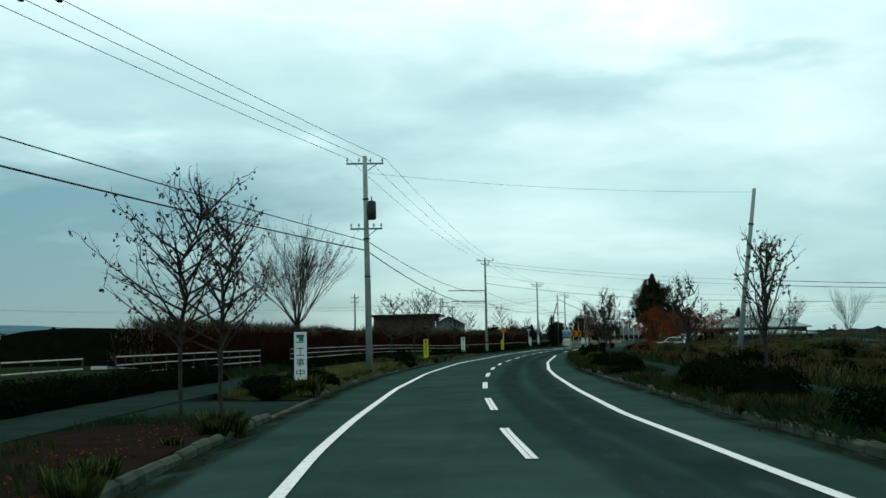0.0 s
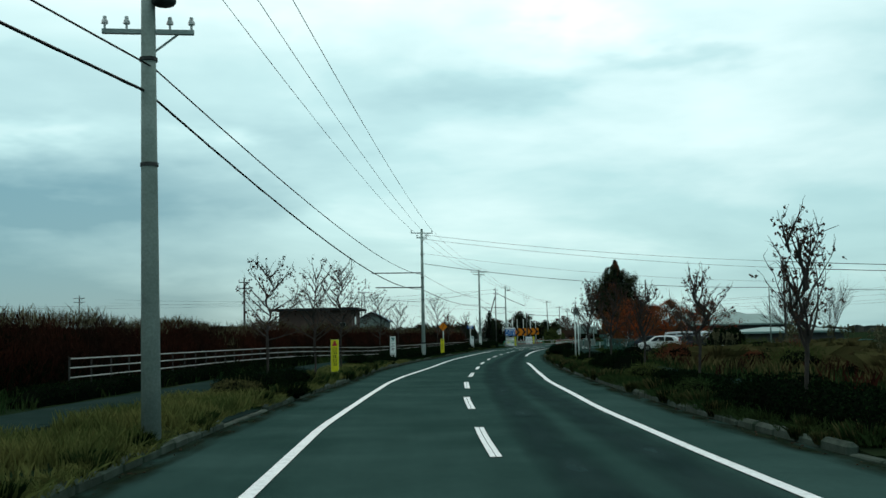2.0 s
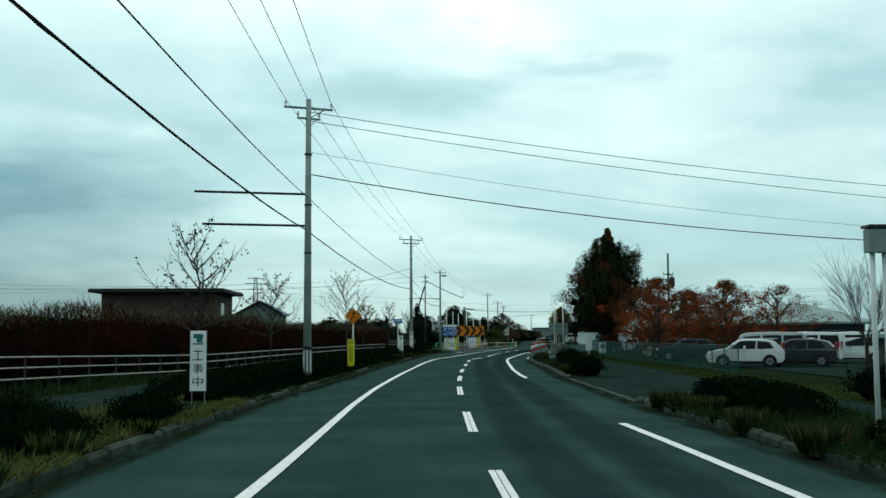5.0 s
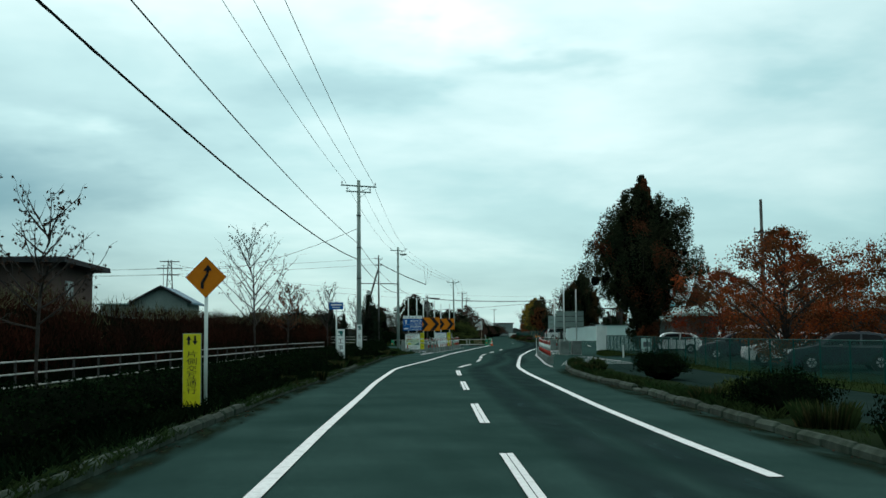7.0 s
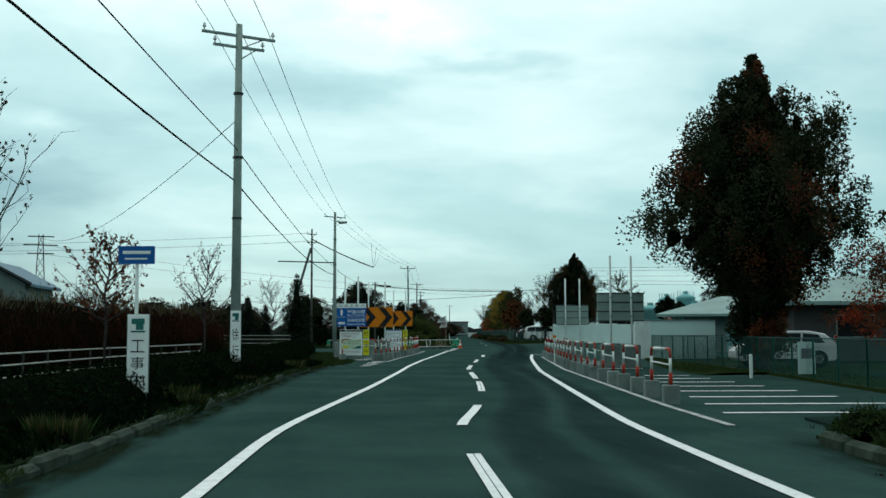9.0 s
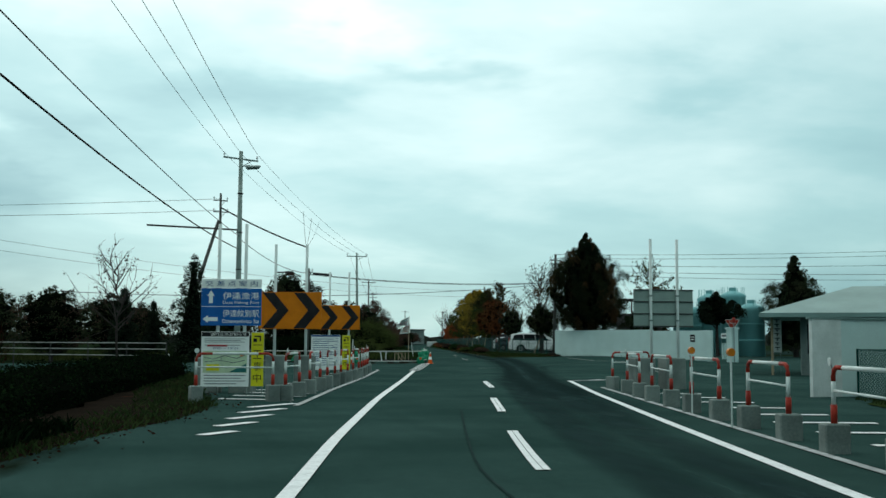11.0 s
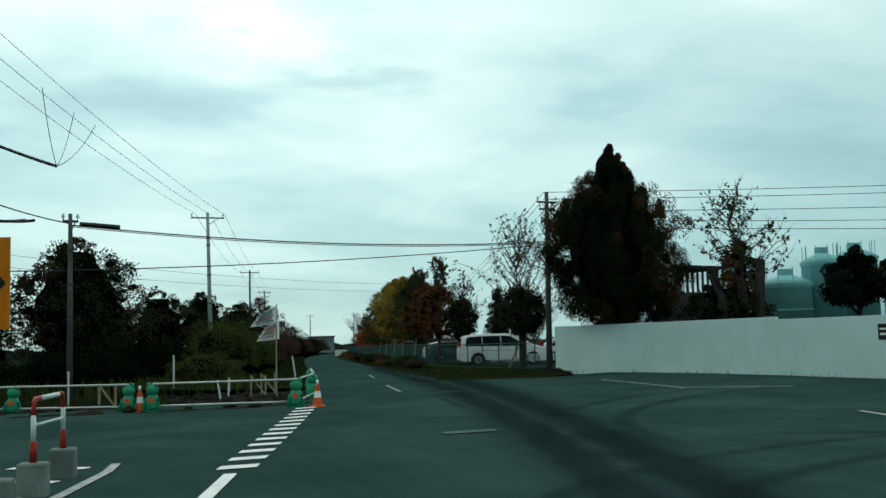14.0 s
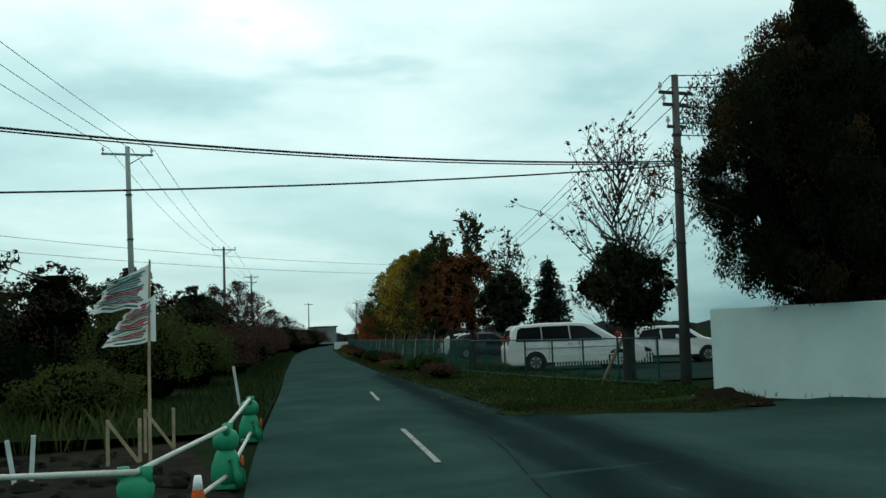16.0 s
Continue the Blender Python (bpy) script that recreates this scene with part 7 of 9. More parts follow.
conifer(12.2, 243.5, 5.2, 1.4, 132, "dark fir behind the road signs")
conifer(14.0, 247.0, 4.4, 0.9, 133, "slim dark fir behind the road signs")
for i, (x, y, h) in enumerate(((38.4, 303.0, 5.6), (41.2, 312.0, 6.4), (45.0, 330.0, 6.2), (50.0, 350.0, 5.0), (55.4, 372.0, 4.6))):
    full_tree(x, y, h, ROUND, 140 + i, "round thinly leaved tree along the lane", L_BROWN, 9000, 0.06, 0.12, rough=0.5, core=0.0, shell=0.3, group="lane trees")
for i, (x, y, h, r_) in enumerate(((-20, 224, 4.6, 2.4), (-28, 218, 4.4, 2.6), (-60, 150, 4.5, 2.2), (-44, 96, 4.2, 1.8))):
    full_tree(x, y, h, [(a, b * r_ / 2.5) for a, b in ROUND], 150 + i, "dark distant tree on the plain", L_DARK, 4000, 0.09, 0.15, core=0.6, group="distant trees")

# ---- hedges, bushes, tall grass ----
def bush(x, y, rx, ry, h, seed, label, leaf=L_HEDGE, n=600, size=0.05, leaf2=None, group="bushes", rz=0.0):
    rng = random.Random(seed)
    ob = thing("bush", on(x, y, 0.08), rz, label, "bush", group)
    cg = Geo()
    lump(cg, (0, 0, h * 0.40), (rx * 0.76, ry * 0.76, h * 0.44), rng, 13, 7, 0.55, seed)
    # near-black lump paints the bush's inner shade
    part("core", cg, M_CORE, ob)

    def place():
        a, th = rng.uniform(0, 6.283), math.acos(rng.uniform(-0.35, 1))
        w = (0.70 + 0.42 * rng.random() ** 1.3) * (1 + 0.42 * noise.noise(Vector((math.cos(a) * 2, math.sin(a) * 2, th * 2 + seed))))
        return (rx * w * math.sin(th) * math.cos(a), ry * w * math.sin(th) * math.sin(a), max(h * 0.45 + h * 0.55 * w * math.cos(th), 0.02))
    g = Geo()
    leaf_cloud(g, n, place, size, rng)
    if h < 1.3:  # straggling shoots and grass stems that stand out of the bush
        for _ in range(int(150 * (rx * ry + 0.3))):
            px, py, pz = place()
            k, a = h * rng.uniform(0.15, 0.45), rng.uniform(0, 6.283)
            ox, oy = 0.35 * px / rx * k + rng.gauss(0, 0.05), 0.35 * py / ry * k + rng.gauss(0, 0.05)
            c, s = 0.009 * math.cos(a), 0.009 * math.sin(a)
            g.add([(px - c, py - s, pz), (px + c, py + s, pz), (px + ox, py + oy, pz + k)], [(0, 1, 2)])
    part("foliage", g, leaf, ob)
    if leaf2:
        g = Geo()
        leaf_cloud(g, n // 4, place, size, rng)
        part("turning_foliage", g, leaf2, ob)
    return ob


def hedge(name, fn, y0, y1, off, half, h, seed, label, leaf, per_m, size=0.036, leaf2=None, z=0.1):
    """A long uneven hedge along a line."""
    rng = random.Random(seed)
    ob = tagged(new(name), label, "hedge")
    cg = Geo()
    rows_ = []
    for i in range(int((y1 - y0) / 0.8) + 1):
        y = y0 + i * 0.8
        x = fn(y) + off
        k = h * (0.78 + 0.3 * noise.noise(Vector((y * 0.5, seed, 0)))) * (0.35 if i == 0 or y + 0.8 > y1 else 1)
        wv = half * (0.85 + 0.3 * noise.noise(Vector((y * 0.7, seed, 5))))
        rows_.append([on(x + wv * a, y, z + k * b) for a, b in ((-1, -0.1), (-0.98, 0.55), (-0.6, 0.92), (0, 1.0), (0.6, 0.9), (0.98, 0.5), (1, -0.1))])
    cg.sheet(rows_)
    # near-black sheet paints the shade behind the hedge leaves
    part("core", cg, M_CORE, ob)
    g, g2 = Geo(), Geo()

    def place():
        y = rng.uniform(y0, y1)
        a = rng.uniform(-0.3, math.pi + 0.3)
        k = h * (0.84 + 0.32 * noise.noise(Vector((y * 0.5, seed, 0)))) * rng.uniform(0.85, 1.12)
        wv = half * (0.9 + 0.3 * noise.noise(Vector((y * 0.7, seed, 5)))) * rng.uniform(0.85, 1.1)
        x = fn(y) + off + wv * math.copysign(abs(math.cos(a)) ** 0.6, math.cos(a))
        return on(x, y, z + max(k * abs(math.sin(a)) ** 0.6 if a > 0 and a < math.pi else rng.uniform(0, 0.3), 0.02))
    leaf_cloud(g, int(per_m * (y1 - y0)), place, size, rng)
    part("foliage", g, leaf, ob)
    # paler leaves carry the top's lit green in their colour, spread evenly
    if leaf2:
        leaf_cloud(g2, int(per_m * (y1 - y0) * 0.25), place, size, rng)
        part("turning_foliage", g2, leaf2, ob)
    return ob


hedge("hedge", kerb_l, 104, 152, -1.85, 1.0, 0.8, 3, "low dark clipped hedge behind the kerb", L_HEDGE, 480, leaf2=L_HEDGE_LIT)
hedge("hedge", kerb_l, 152.5, 186, -1.75, 1.1, 0.85, 4, "low dark clipped hedge behind the kerb", L_HEDGE, 480, leaf2=L_HEDGE_LIT)
hedge("hedge", lambda y: 13.6 + (y - 186) * 0.12, 186, 213, -1.6, 1.1, 0.85, 5, "low dark clipped hedge beside the signs", L_HEDGE, 420, leaf2=L_HEDGE_LIT)
hedge("hedge", kerb_l, 4, 42, -6.2, 0.7, 0.85, 6, "low dark bushes behind the footpath", L_HEDGE, 300, leaf2=L_HEDGE_LIT)
hedge("hedge", kerb_l, 57, 103, -6.6, 0.45, 0.6, 7, "low dark bushes along the footpath", L_HEDGE, 300, leaf2=L_HEDGE_LIT)

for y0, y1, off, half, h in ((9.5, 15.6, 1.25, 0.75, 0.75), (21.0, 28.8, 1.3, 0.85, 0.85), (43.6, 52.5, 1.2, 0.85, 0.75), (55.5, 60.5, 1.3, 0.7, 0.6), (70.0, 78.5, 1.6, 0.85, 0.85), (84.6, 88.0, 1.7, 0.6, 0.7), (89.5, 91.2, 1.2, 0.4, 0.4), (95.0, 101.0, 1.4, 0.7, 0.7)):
    hedge("hedge", kerb_r, y0, y1, off, half, h, int(y0) + 11, "low dark clipped bush mound on the verge", L_HEDGE, 900, leaf2=L_HEDGE_LIT)
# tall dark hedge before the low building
hedge("hedge", lambda y: 26.6 + (y - 113) * 0.3, 113, 121, 0, 1.6, 2.0, 61, "tall dark clipped hedge by the parking ground", L_HEDGE, 900, 0.06, leaf2=L_HEDGE_LIT)

for i, (x, y, rx, ry, h, lf) in enumerate((
        (9.0, 54.8, 0.6, 0.9, 0.5, L_GRASS), (10.0, 65.4, 0.7, 1.0, 0.6, L_OLIVE), (10.8, 81.2, 0.6, 1.0, 0.5, L_OLIVE),
        (11.6, 90.1, 0.6, 1.0, 0.5, L_OLIVE),
        (14.15, 120.3, 0.65, 1.5, 0.85, L_HEDGE), (15.0, 126.6, 0.7, 1.5, 0.75, L_HEDGE), (15.7, 129.6, 0.5, 0.8, 0.5, L_OLIVE), (17.9, 140.6, 0.7, 1.4, 0.85, L_HEDGE), (17.6, 146.6, 0.35, 0.5, 0.5, L_GRASS), (18.35, 152.1, 0.35, 0.5, 0.42, L_GRASS), (19.9, 147.9, 0.45, 0.5, 0.7, L_HEDGE),
        (-2.6, 27.2, 0.5, 0.6, 0.4, L_HEDGE), (-3.2, 30.0, 0.8, 1.1, 0.6, L_HEDGE), (-1.9, 33.4, 0.35, 0.5, 0.45, L_HEDGE), (-3.0, 36.0, 0.8, 1.5, 0.6, L_HEDGE),
        (-2.6, 57.5, 0.7, 1.1, 0.6, L_GRASS_DRY), (-2.9, 61.5, 1.0, 1.6, 0.75, L_HEDGE), (-2.3, 66.0, 0.9, 1.6, 0.7, L_HEDGE), (-1.4, 59.8, 0.5, 0.8, 0.45, L_HEDGE), (-0.3, 92.5, 0.6, 1.3, 0.6, L_HEDGE), (0.3, 97.0, 0.6, 1.5, 0.6, L_HEDGE), (-1.4, 94.0, 0.8, 1.6, 0.7, L_HEDGE),
        (29.6, 251.0, 1.4, 1.8, 1.4, L_OLIVE), (31.2, 258.4, 1.6, 2.4, 2.9, L_OLIVE), (27.6, 254.0, 1.8, 1.8, 1.9, L_HEDGE), (33.4, 266.0, 1.5, 3.5, 2.3, L_OLIVE), (35.8, 276.0, 1.6, 4.0, 2.3, L_BROWN), (24.5, 249.5, 2.4, 2.0, 1.6, L_HEDGE), (19.5, 247.0, 3.0, 2.0, 1.6, L_HEDGE), (38.0, 287, 1.5, 4.0, 2.2, L_BROWN), (40.0, 297, 1.6, 5.0, 2.4, L_BROWN), (42.8, 310, 1.6, 5.0, 2.6, L_BROWN), (46.0, 326, 1.6, 6.0, 2.6, L_BROWN), (50.2, 346, 1.8, 7.0, 2.7, L_HEDGE), (55.6, 370, 2.0, 8.0, 2.8, L_BROWN), (62.0, 398, 2.2, 9.0, 3.0, L_HEDGE), (70.0, 428, 2.4, 10.0, 3.0, L_BROWN))):
    bush(x, y, rx, ry, h, 200 + i, "low dark roadside bush" if lf is L_HEDGE else "rough autumn bush by the road", lf, int((1700 if h < 1.2 else 1300) * (rx * ry + 0.6) ** 0.7 * (1 + h * 0.5)), 0.028 if h < 1.2 else 0.055, leaf2=L_HEDGE_LIT if lf is L_HEDGE else None)

# the tall russet shrubbery of the field behind the pipe fence
def shrubbery(y0, y1, off0, off1, h, seed, per_m, label):
    rng = random.Random(seed)
    ob = tagged(new("field_shrubs"), label, "shrubs", kind="stuff")
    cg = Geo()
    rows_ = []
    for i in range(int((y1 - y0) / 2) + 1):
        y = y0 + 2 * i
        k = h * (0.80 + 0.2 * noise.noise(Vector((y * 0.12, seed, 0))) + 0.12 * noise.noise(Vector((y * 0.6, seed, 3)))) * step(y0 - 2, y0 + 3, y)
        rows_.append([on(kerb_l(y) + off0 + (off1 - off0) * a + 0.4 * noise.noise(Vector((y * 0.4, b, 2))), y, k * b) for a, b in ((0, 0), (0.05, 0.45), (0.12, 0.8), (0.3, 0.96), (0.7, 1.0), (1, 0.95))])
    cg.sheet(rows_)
    # near-black sheet paints the shade among the stems
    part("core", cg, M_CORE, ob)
    # the near-black low leaves put the shade at the shrubs' base into colour
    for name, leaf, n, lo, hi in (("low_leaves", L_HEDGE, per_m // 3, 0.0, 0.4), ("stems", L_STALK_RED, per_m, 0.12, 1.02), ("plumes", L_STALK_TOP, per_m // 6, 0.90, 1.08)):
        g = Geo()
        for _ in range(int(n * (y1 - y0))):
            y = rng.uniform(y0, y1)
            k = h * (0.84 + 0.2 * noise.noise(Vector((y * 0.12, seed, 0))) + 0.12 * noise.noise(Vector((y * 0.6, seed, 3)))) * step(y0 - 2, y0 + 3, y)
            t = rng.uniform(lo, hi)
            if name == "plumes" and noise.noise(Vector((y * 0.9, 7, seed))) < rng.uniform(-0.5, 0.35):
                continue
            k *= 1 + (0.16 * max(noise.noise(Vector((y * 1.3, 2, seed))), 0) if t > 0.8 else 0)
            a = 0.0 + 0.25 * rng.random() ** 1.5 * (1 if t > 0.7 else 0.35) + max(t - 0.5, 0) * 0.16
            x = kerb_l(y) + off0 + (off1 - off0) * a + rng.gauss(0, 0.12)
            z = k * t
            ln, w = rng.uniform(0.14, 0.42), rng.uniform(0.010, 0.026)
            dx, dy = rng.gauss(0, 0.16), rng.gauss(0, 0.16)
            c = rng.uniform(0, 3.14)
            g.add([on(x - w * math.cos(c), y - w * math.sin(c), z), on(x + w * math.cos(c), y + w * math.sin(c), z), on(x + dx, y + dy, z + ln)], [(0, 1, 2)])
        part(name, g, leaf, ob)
    return ob


shrubbery(44, 92, -9.3, -17, 3.05, 1, 800, "dense tall russet shrubs of a field")
shrubbery(92, 150, -8.6, -16, 3.05, 2, 600, "dense tall russet shrubs of a field")
shrubbery(150, 205, -8.5, -17, 3.05, 3, 420, "dense tall russet shrubs of a field")


def blades(name, label, leaf, n, place, h, w, seed, category="grass", bend=0.25):
    rng = random.Random(seed)
    g = Geo()
    for _ in range(n):
        x, y, z = place(rng)
        hh = h * rng.uniform(0.45, 1.15)
        a = rng.uniform(0, 6.283)
        ww = w * rng.uniform(0.7, 1.4)
        bx, by = rng.gauss(0, bend * hh), rng.gauss(0, bend * hh)
        c, s = math.cos(a) * ww, math.sin(a) * ww
        g.add([(x - c, y - s, z), (x + c, y + s, z), (x + c * 0.6 + bx * 0.4, y + s * 0.6 + by * 0.4, z + hh * 0.6), (x + bx, y + by, z + hh)], [(0, 1, 2, 3)])
    return solid(name, g, leaf, label, category, kind="stuff")


def beside(fn, y0, y1, o0, o1, z=0.12, patch=0.0, seed=0.0):
    def f(rng):
        while True:
            y = rng.uniform(y0, y1)
            o = rng.uniform(o0, o1)
            x = fn(y) + o
            if noise.noise(Vector((x * 0.5, y * 0.35, seed))) > patch - 0.6:
                return on(x, y, z)
    return f


blades("groundcover", "dark low weeds between kerb and hedge", L_HEDGE, 9000, beside(kerb_l, 104, 186, -0.18, -1.0, 0.12, 0.0, 41), 0.22, 0.02, 41, bend=0.5)
blades("dry_grass", "tall dry yellow grass on the verge", L_GRASS_YELLOW, 12000, beside(kerb_l, 33, 57, -0.25, -2.7, 0.12, 0.5, 1), 0.38, 0.012, 1)
blades("dry_grass", "dry yellow grass on the verge", L_GRASS_YELLOW, 8000, beside(kerb_l, 66, 86, -0.25, -2.6, 0.12, 0.5, 2), 0.28, 0.012, 2)
blades("grass", "rough green grass on the verge", L_GRASS_YELLOW, 8000, beside(kerb_l, 28, 104, -0.2, -2.9, 0.12, 0.5, 3), 0.22, 0.013, 3)
blades("grass", "weeds in the soil bed", L_GRASS, 1500, beside(kerb_l, -2, 20, -0.25, -3.2, 0.12, 0.62, 4), 0.17, 0.013, 4)
blades("grass", "rough grass behind the footpath", L_GRASS, 9000, beside(kerb_l, 0, 120, -6.0, -9.6, 0.08, 0.3, 5), 0.4, 0.018, 5)
blades("grass", "overgrown grass on the verge", L_GRASS, 22000, lambda r, f=beside(kerb_r, 2, 102, 0.25, 2.7, 0.13, 0.42, 6): next(p for p in (f(r) for _ in range(50)) if not 36 < p[1] < 43.5), 0.27, 0.014, 6)
blades("grass", "overgrown grass and weeds beside the footpath", L_GRASS, 24000, beside(kerb_r, 2, 100, 4.6, 16, 0.05, 0.35, 7), 0.42, 0.022, 7)
blades("dry_grass", "withered tall grass", L_GRASS_DRY, 15000, beside(kerb_r, 2, 100, 5.0, 18, 0.05, 0.65, 8), 0.62, 0.018, 8)
blades("dry_grass", "russet withered weeds", L_STALK_RED, 5000, beside(kerb_r, 30, 100, 5.0, 16, 0.05, 0.7, 9), 0.7, 0.02, 9)
blades("grass", "grass hanging over the kerb", L_GRASS, 9000, lambda r, f=beside(kerb_r, 4, 102, -0.02, 0.34, 0.11, 0.45, 16): next(p for p in (f(r) for _ in range(50)) if not 36 < p[1] < 43.5), 0.17, 0.012, 16, bend=0.7)
blades("grass", "grass hanging over the kerb", L_GRASS_YELLOW, 5000, lambda r, f=beside(kerb_l, 28, 103, 0.02, -0.34, 0.11, 0.5, 17): next(p for p in (f(r) for _ in range(50)) if not 50 < p[1] < 55.5), 0.16, 0.012, 17, bend=0.7)
blades("grass", "moss and weeds over the kerb by the hedge", L_GRASS, 5000, beside(kerb_l, 104, 181, 0.10, -0.4, 0.09, 0.5, 18), 0.13, 0.014, 18, bend=0.8)
blades("grass", "mown grass by the fence", L_LAWN, 7000, beside(kerb_r, 102, 176, 5.0, 7.3, 0.1, 0.0, 10), 0.09, 0.012, 10)
blades("grass", "mown grass under the large tree", L_LAWN, 2600, lambda r: (lambda y: on(r.uniform(lawn_edge(y), fence_line(y) + 0.2), y, 0.06))(r.uniform(173.5, 192.5)), 0.09, 0.012, 15)
blades("grass", "low weeds in the verge", L_GRASS, 1700, beside(kerb_r, 119.5, 154, 0.2, 1.3, 0.09, 0.6, 11), 0.11, 0.012, 11, bend=0.5)
blades("grass", "grass on the bank by the lane", L_LAWN, 20000, lambda r: (lambda y: on(far_r(y) + r.uniform(0.15, 5.2), y, 0.02))(244.0 + 56 * r.random() ** 1.4), 0.10, 0.013, 12, bend=0.5)
blades("grass", "tall weeds on the bank by the lane", L_GRASS, 9000, lambda r: (lambda y: on(far_l(y) - r.uniform(0.1, 6.5), y, 0.05))(r.uniform(245.5, 330)), 0.34, 0.018, 13)
blades("grass", "tall weeds beyond the barrier", L_OLIVE, 7000, lambda r: (lambda y: on(r.uniform(4, 31), y, 0.0))(r.uniform(245, 256)), 0.7, 0.022, 14)


def pampas(x, y, h, seed):
    """A tuft of arching blades with pale feathery plumes."""
    rng = random.Random(seed)
    ob = thing("pampas_grass", on(x, y, 0.05), 0, "tuft of pampas grass with pale feathery plumes", "pampas grass", "pampas tufts")
    g = Geo()
    for _ in range(260):
        a, r, hh = rng.uniform(0, 6.283), abs(rng.gauss(0, 0.35)), h * rng.uniform(0.35, 0.75)
        c, s_ = math.cos(a), math.sin(a)
        px, py, w = 0.4 * r * c, 0.4 * r * s_, 0.012
        g.add([(px - w * s_, py + w * c, 0), (px + w * s_, py - w * c, 0), (px + r * c * 0.8 + w * s_, py + r * s_ * 0.8 - w * c, hh * 0.75), (px + r * c * 2.0, py + r * s_ * 2.0, hh * 0.8)], [(0, 1, 2, 3)])
    part("blade_tuft", g, L_GRASS_DRY, ob)
    for k in range(rng.randint(6, 11)):
        a, r, hh = rng.uniform(0, 6.283), rng.uniform(0.05, 0.55), h * rng.uniform(0.75, 1.05)
        tx, ty = r * math.cos(a), r * math.sin(a)
        g = Geo().tube([(tx * 0.3, ty * 0.3, 0), (tx, ty, hh)], 0.006, 3)
        leaf_cloud(g, 26, lambda: (tx + rng.gauss(0, 0.035), ty + rng.gauss(0, 0.035), hh - 0.02 + rng.uniform(-0.28, 0.1)), 0.055, rng)
        part("plume", g, L_STALK_TOP, ob)
    return ob


pr = random.Random(31)
for i in range(16):
    y = 22 + 78 * (i + pr.random()) / 16
    pampas(kerb_r(y) + pr.uniform(7.0, 15.0), y, pr.uniform(1.3, 1.9), 400 + i)
for i in range(16):
    y = 50 + 48 * (i + pr.random()) / 16
    pampas(kerb_r(y) + pr.uniform(9.0, 22.0), y, pr.uniform(1.5, 2.0), 440 + i)
# scrub scattered over the rough field and along the lane
for i in range(34):
    y = 6 + 96 * (i + pr.random()) / 34
    k = pr.uniform(0.5, 1.3)
    lf = pr.choice((L_HEDGE, L_OLIVE, L_HEDGE, L_SHRUB_RED, L_OLIVE))
    bush(kerb_r(y) + pr.uniform(5.6, 15.0), y, 0.9 * k, 1.1 * k, 0.9 * k, 500 + i, "straggling reddish bush in the rough field" if lf is L_SHRUB_RED else "straggling green bush in the rough field", lf, int(900 * k), 0.045, group="field bushes")
for i, y in enumerate(np.arange(260, 350, 4.5)):
    lf = (L_BROWN, L_GRASS, L_OLIVE, L_RUST_DARK)[i % 4]
    bush(far_r(y) + 1.15 + 0.3 * math.sin(i * 2.1), y, 0.4, 1.9, 0.42 + 0.2 * math.sin(i * 1.7), 560 + i, "rough autumn undergrowth along the lane fence", lf, 1500, 0.05, group="lane undergrowth")
def kerb_weed(rng):
    y = rng.choice((rng.uniform(2, 36), rng.uniform(43, 102), rng.uniform(125, 153)))
    y += 0.25 * math.sin(y * 7)
    return on(kerb_r(y) + rng.uniform(0.16, 0.45) + 0.25 * max(noise.noise(Vector((y * 0.8, 3, 1))), 0), y, 0.13)


blades("grass", "weeds leaning over the kerb", L_GRASS, 5200, kerb_weed, 0.2, 0.012, 21, bend=0.6)
blades("grass", "weeds leaning over the kerb", L_GRASS_YELLOW, 4200, lambda r: (lambda y: on(kerb_l(y) - r.uniform(0.16, 0.4), y, 0.13))(r.uniform(28, 103)), 0.16, 0.011, 22, bend=0.6)
def weed_clump(x, y, r, h, seed, leaf, leaf2):
    """A shaggy clump of upright weeds, leaning outwards."""
    rng = random.Random(seed)
    ob = thing("weed_clump", on(x, y, 0.06), 0, "shaggy clump of weeds growing over the kerb", "weeds", "weed clumps")
    for name, lf, n in (("green_tuft", leaf, 420), ("dry_tuft", leaf2, 200)):
        g = Geo()
        for _ in range(n):
            a, q, hh = rng.uniform(0, 6.283), r * rng.random() ** 0.6, h * rng.uniform(0.3, 1.0)
            c, s = math.cos(a), math.sin(a)
            w = rng.uniform(0.006, 0.014)
            o = q + hh * rng.uniform(0.1, 0.55)
            g.add([(q * c - w * s, q * s + w * c, 0), (q * c + w * s, q * s - w * c, 0), (o * c * 0.8 + w * s, o * s * 0.8 - w * c, hh * 0.7), (o * c, o * s, hh)], [(0, 1, 2, 3)])
        part(name, g, lf, ob)
    return ob


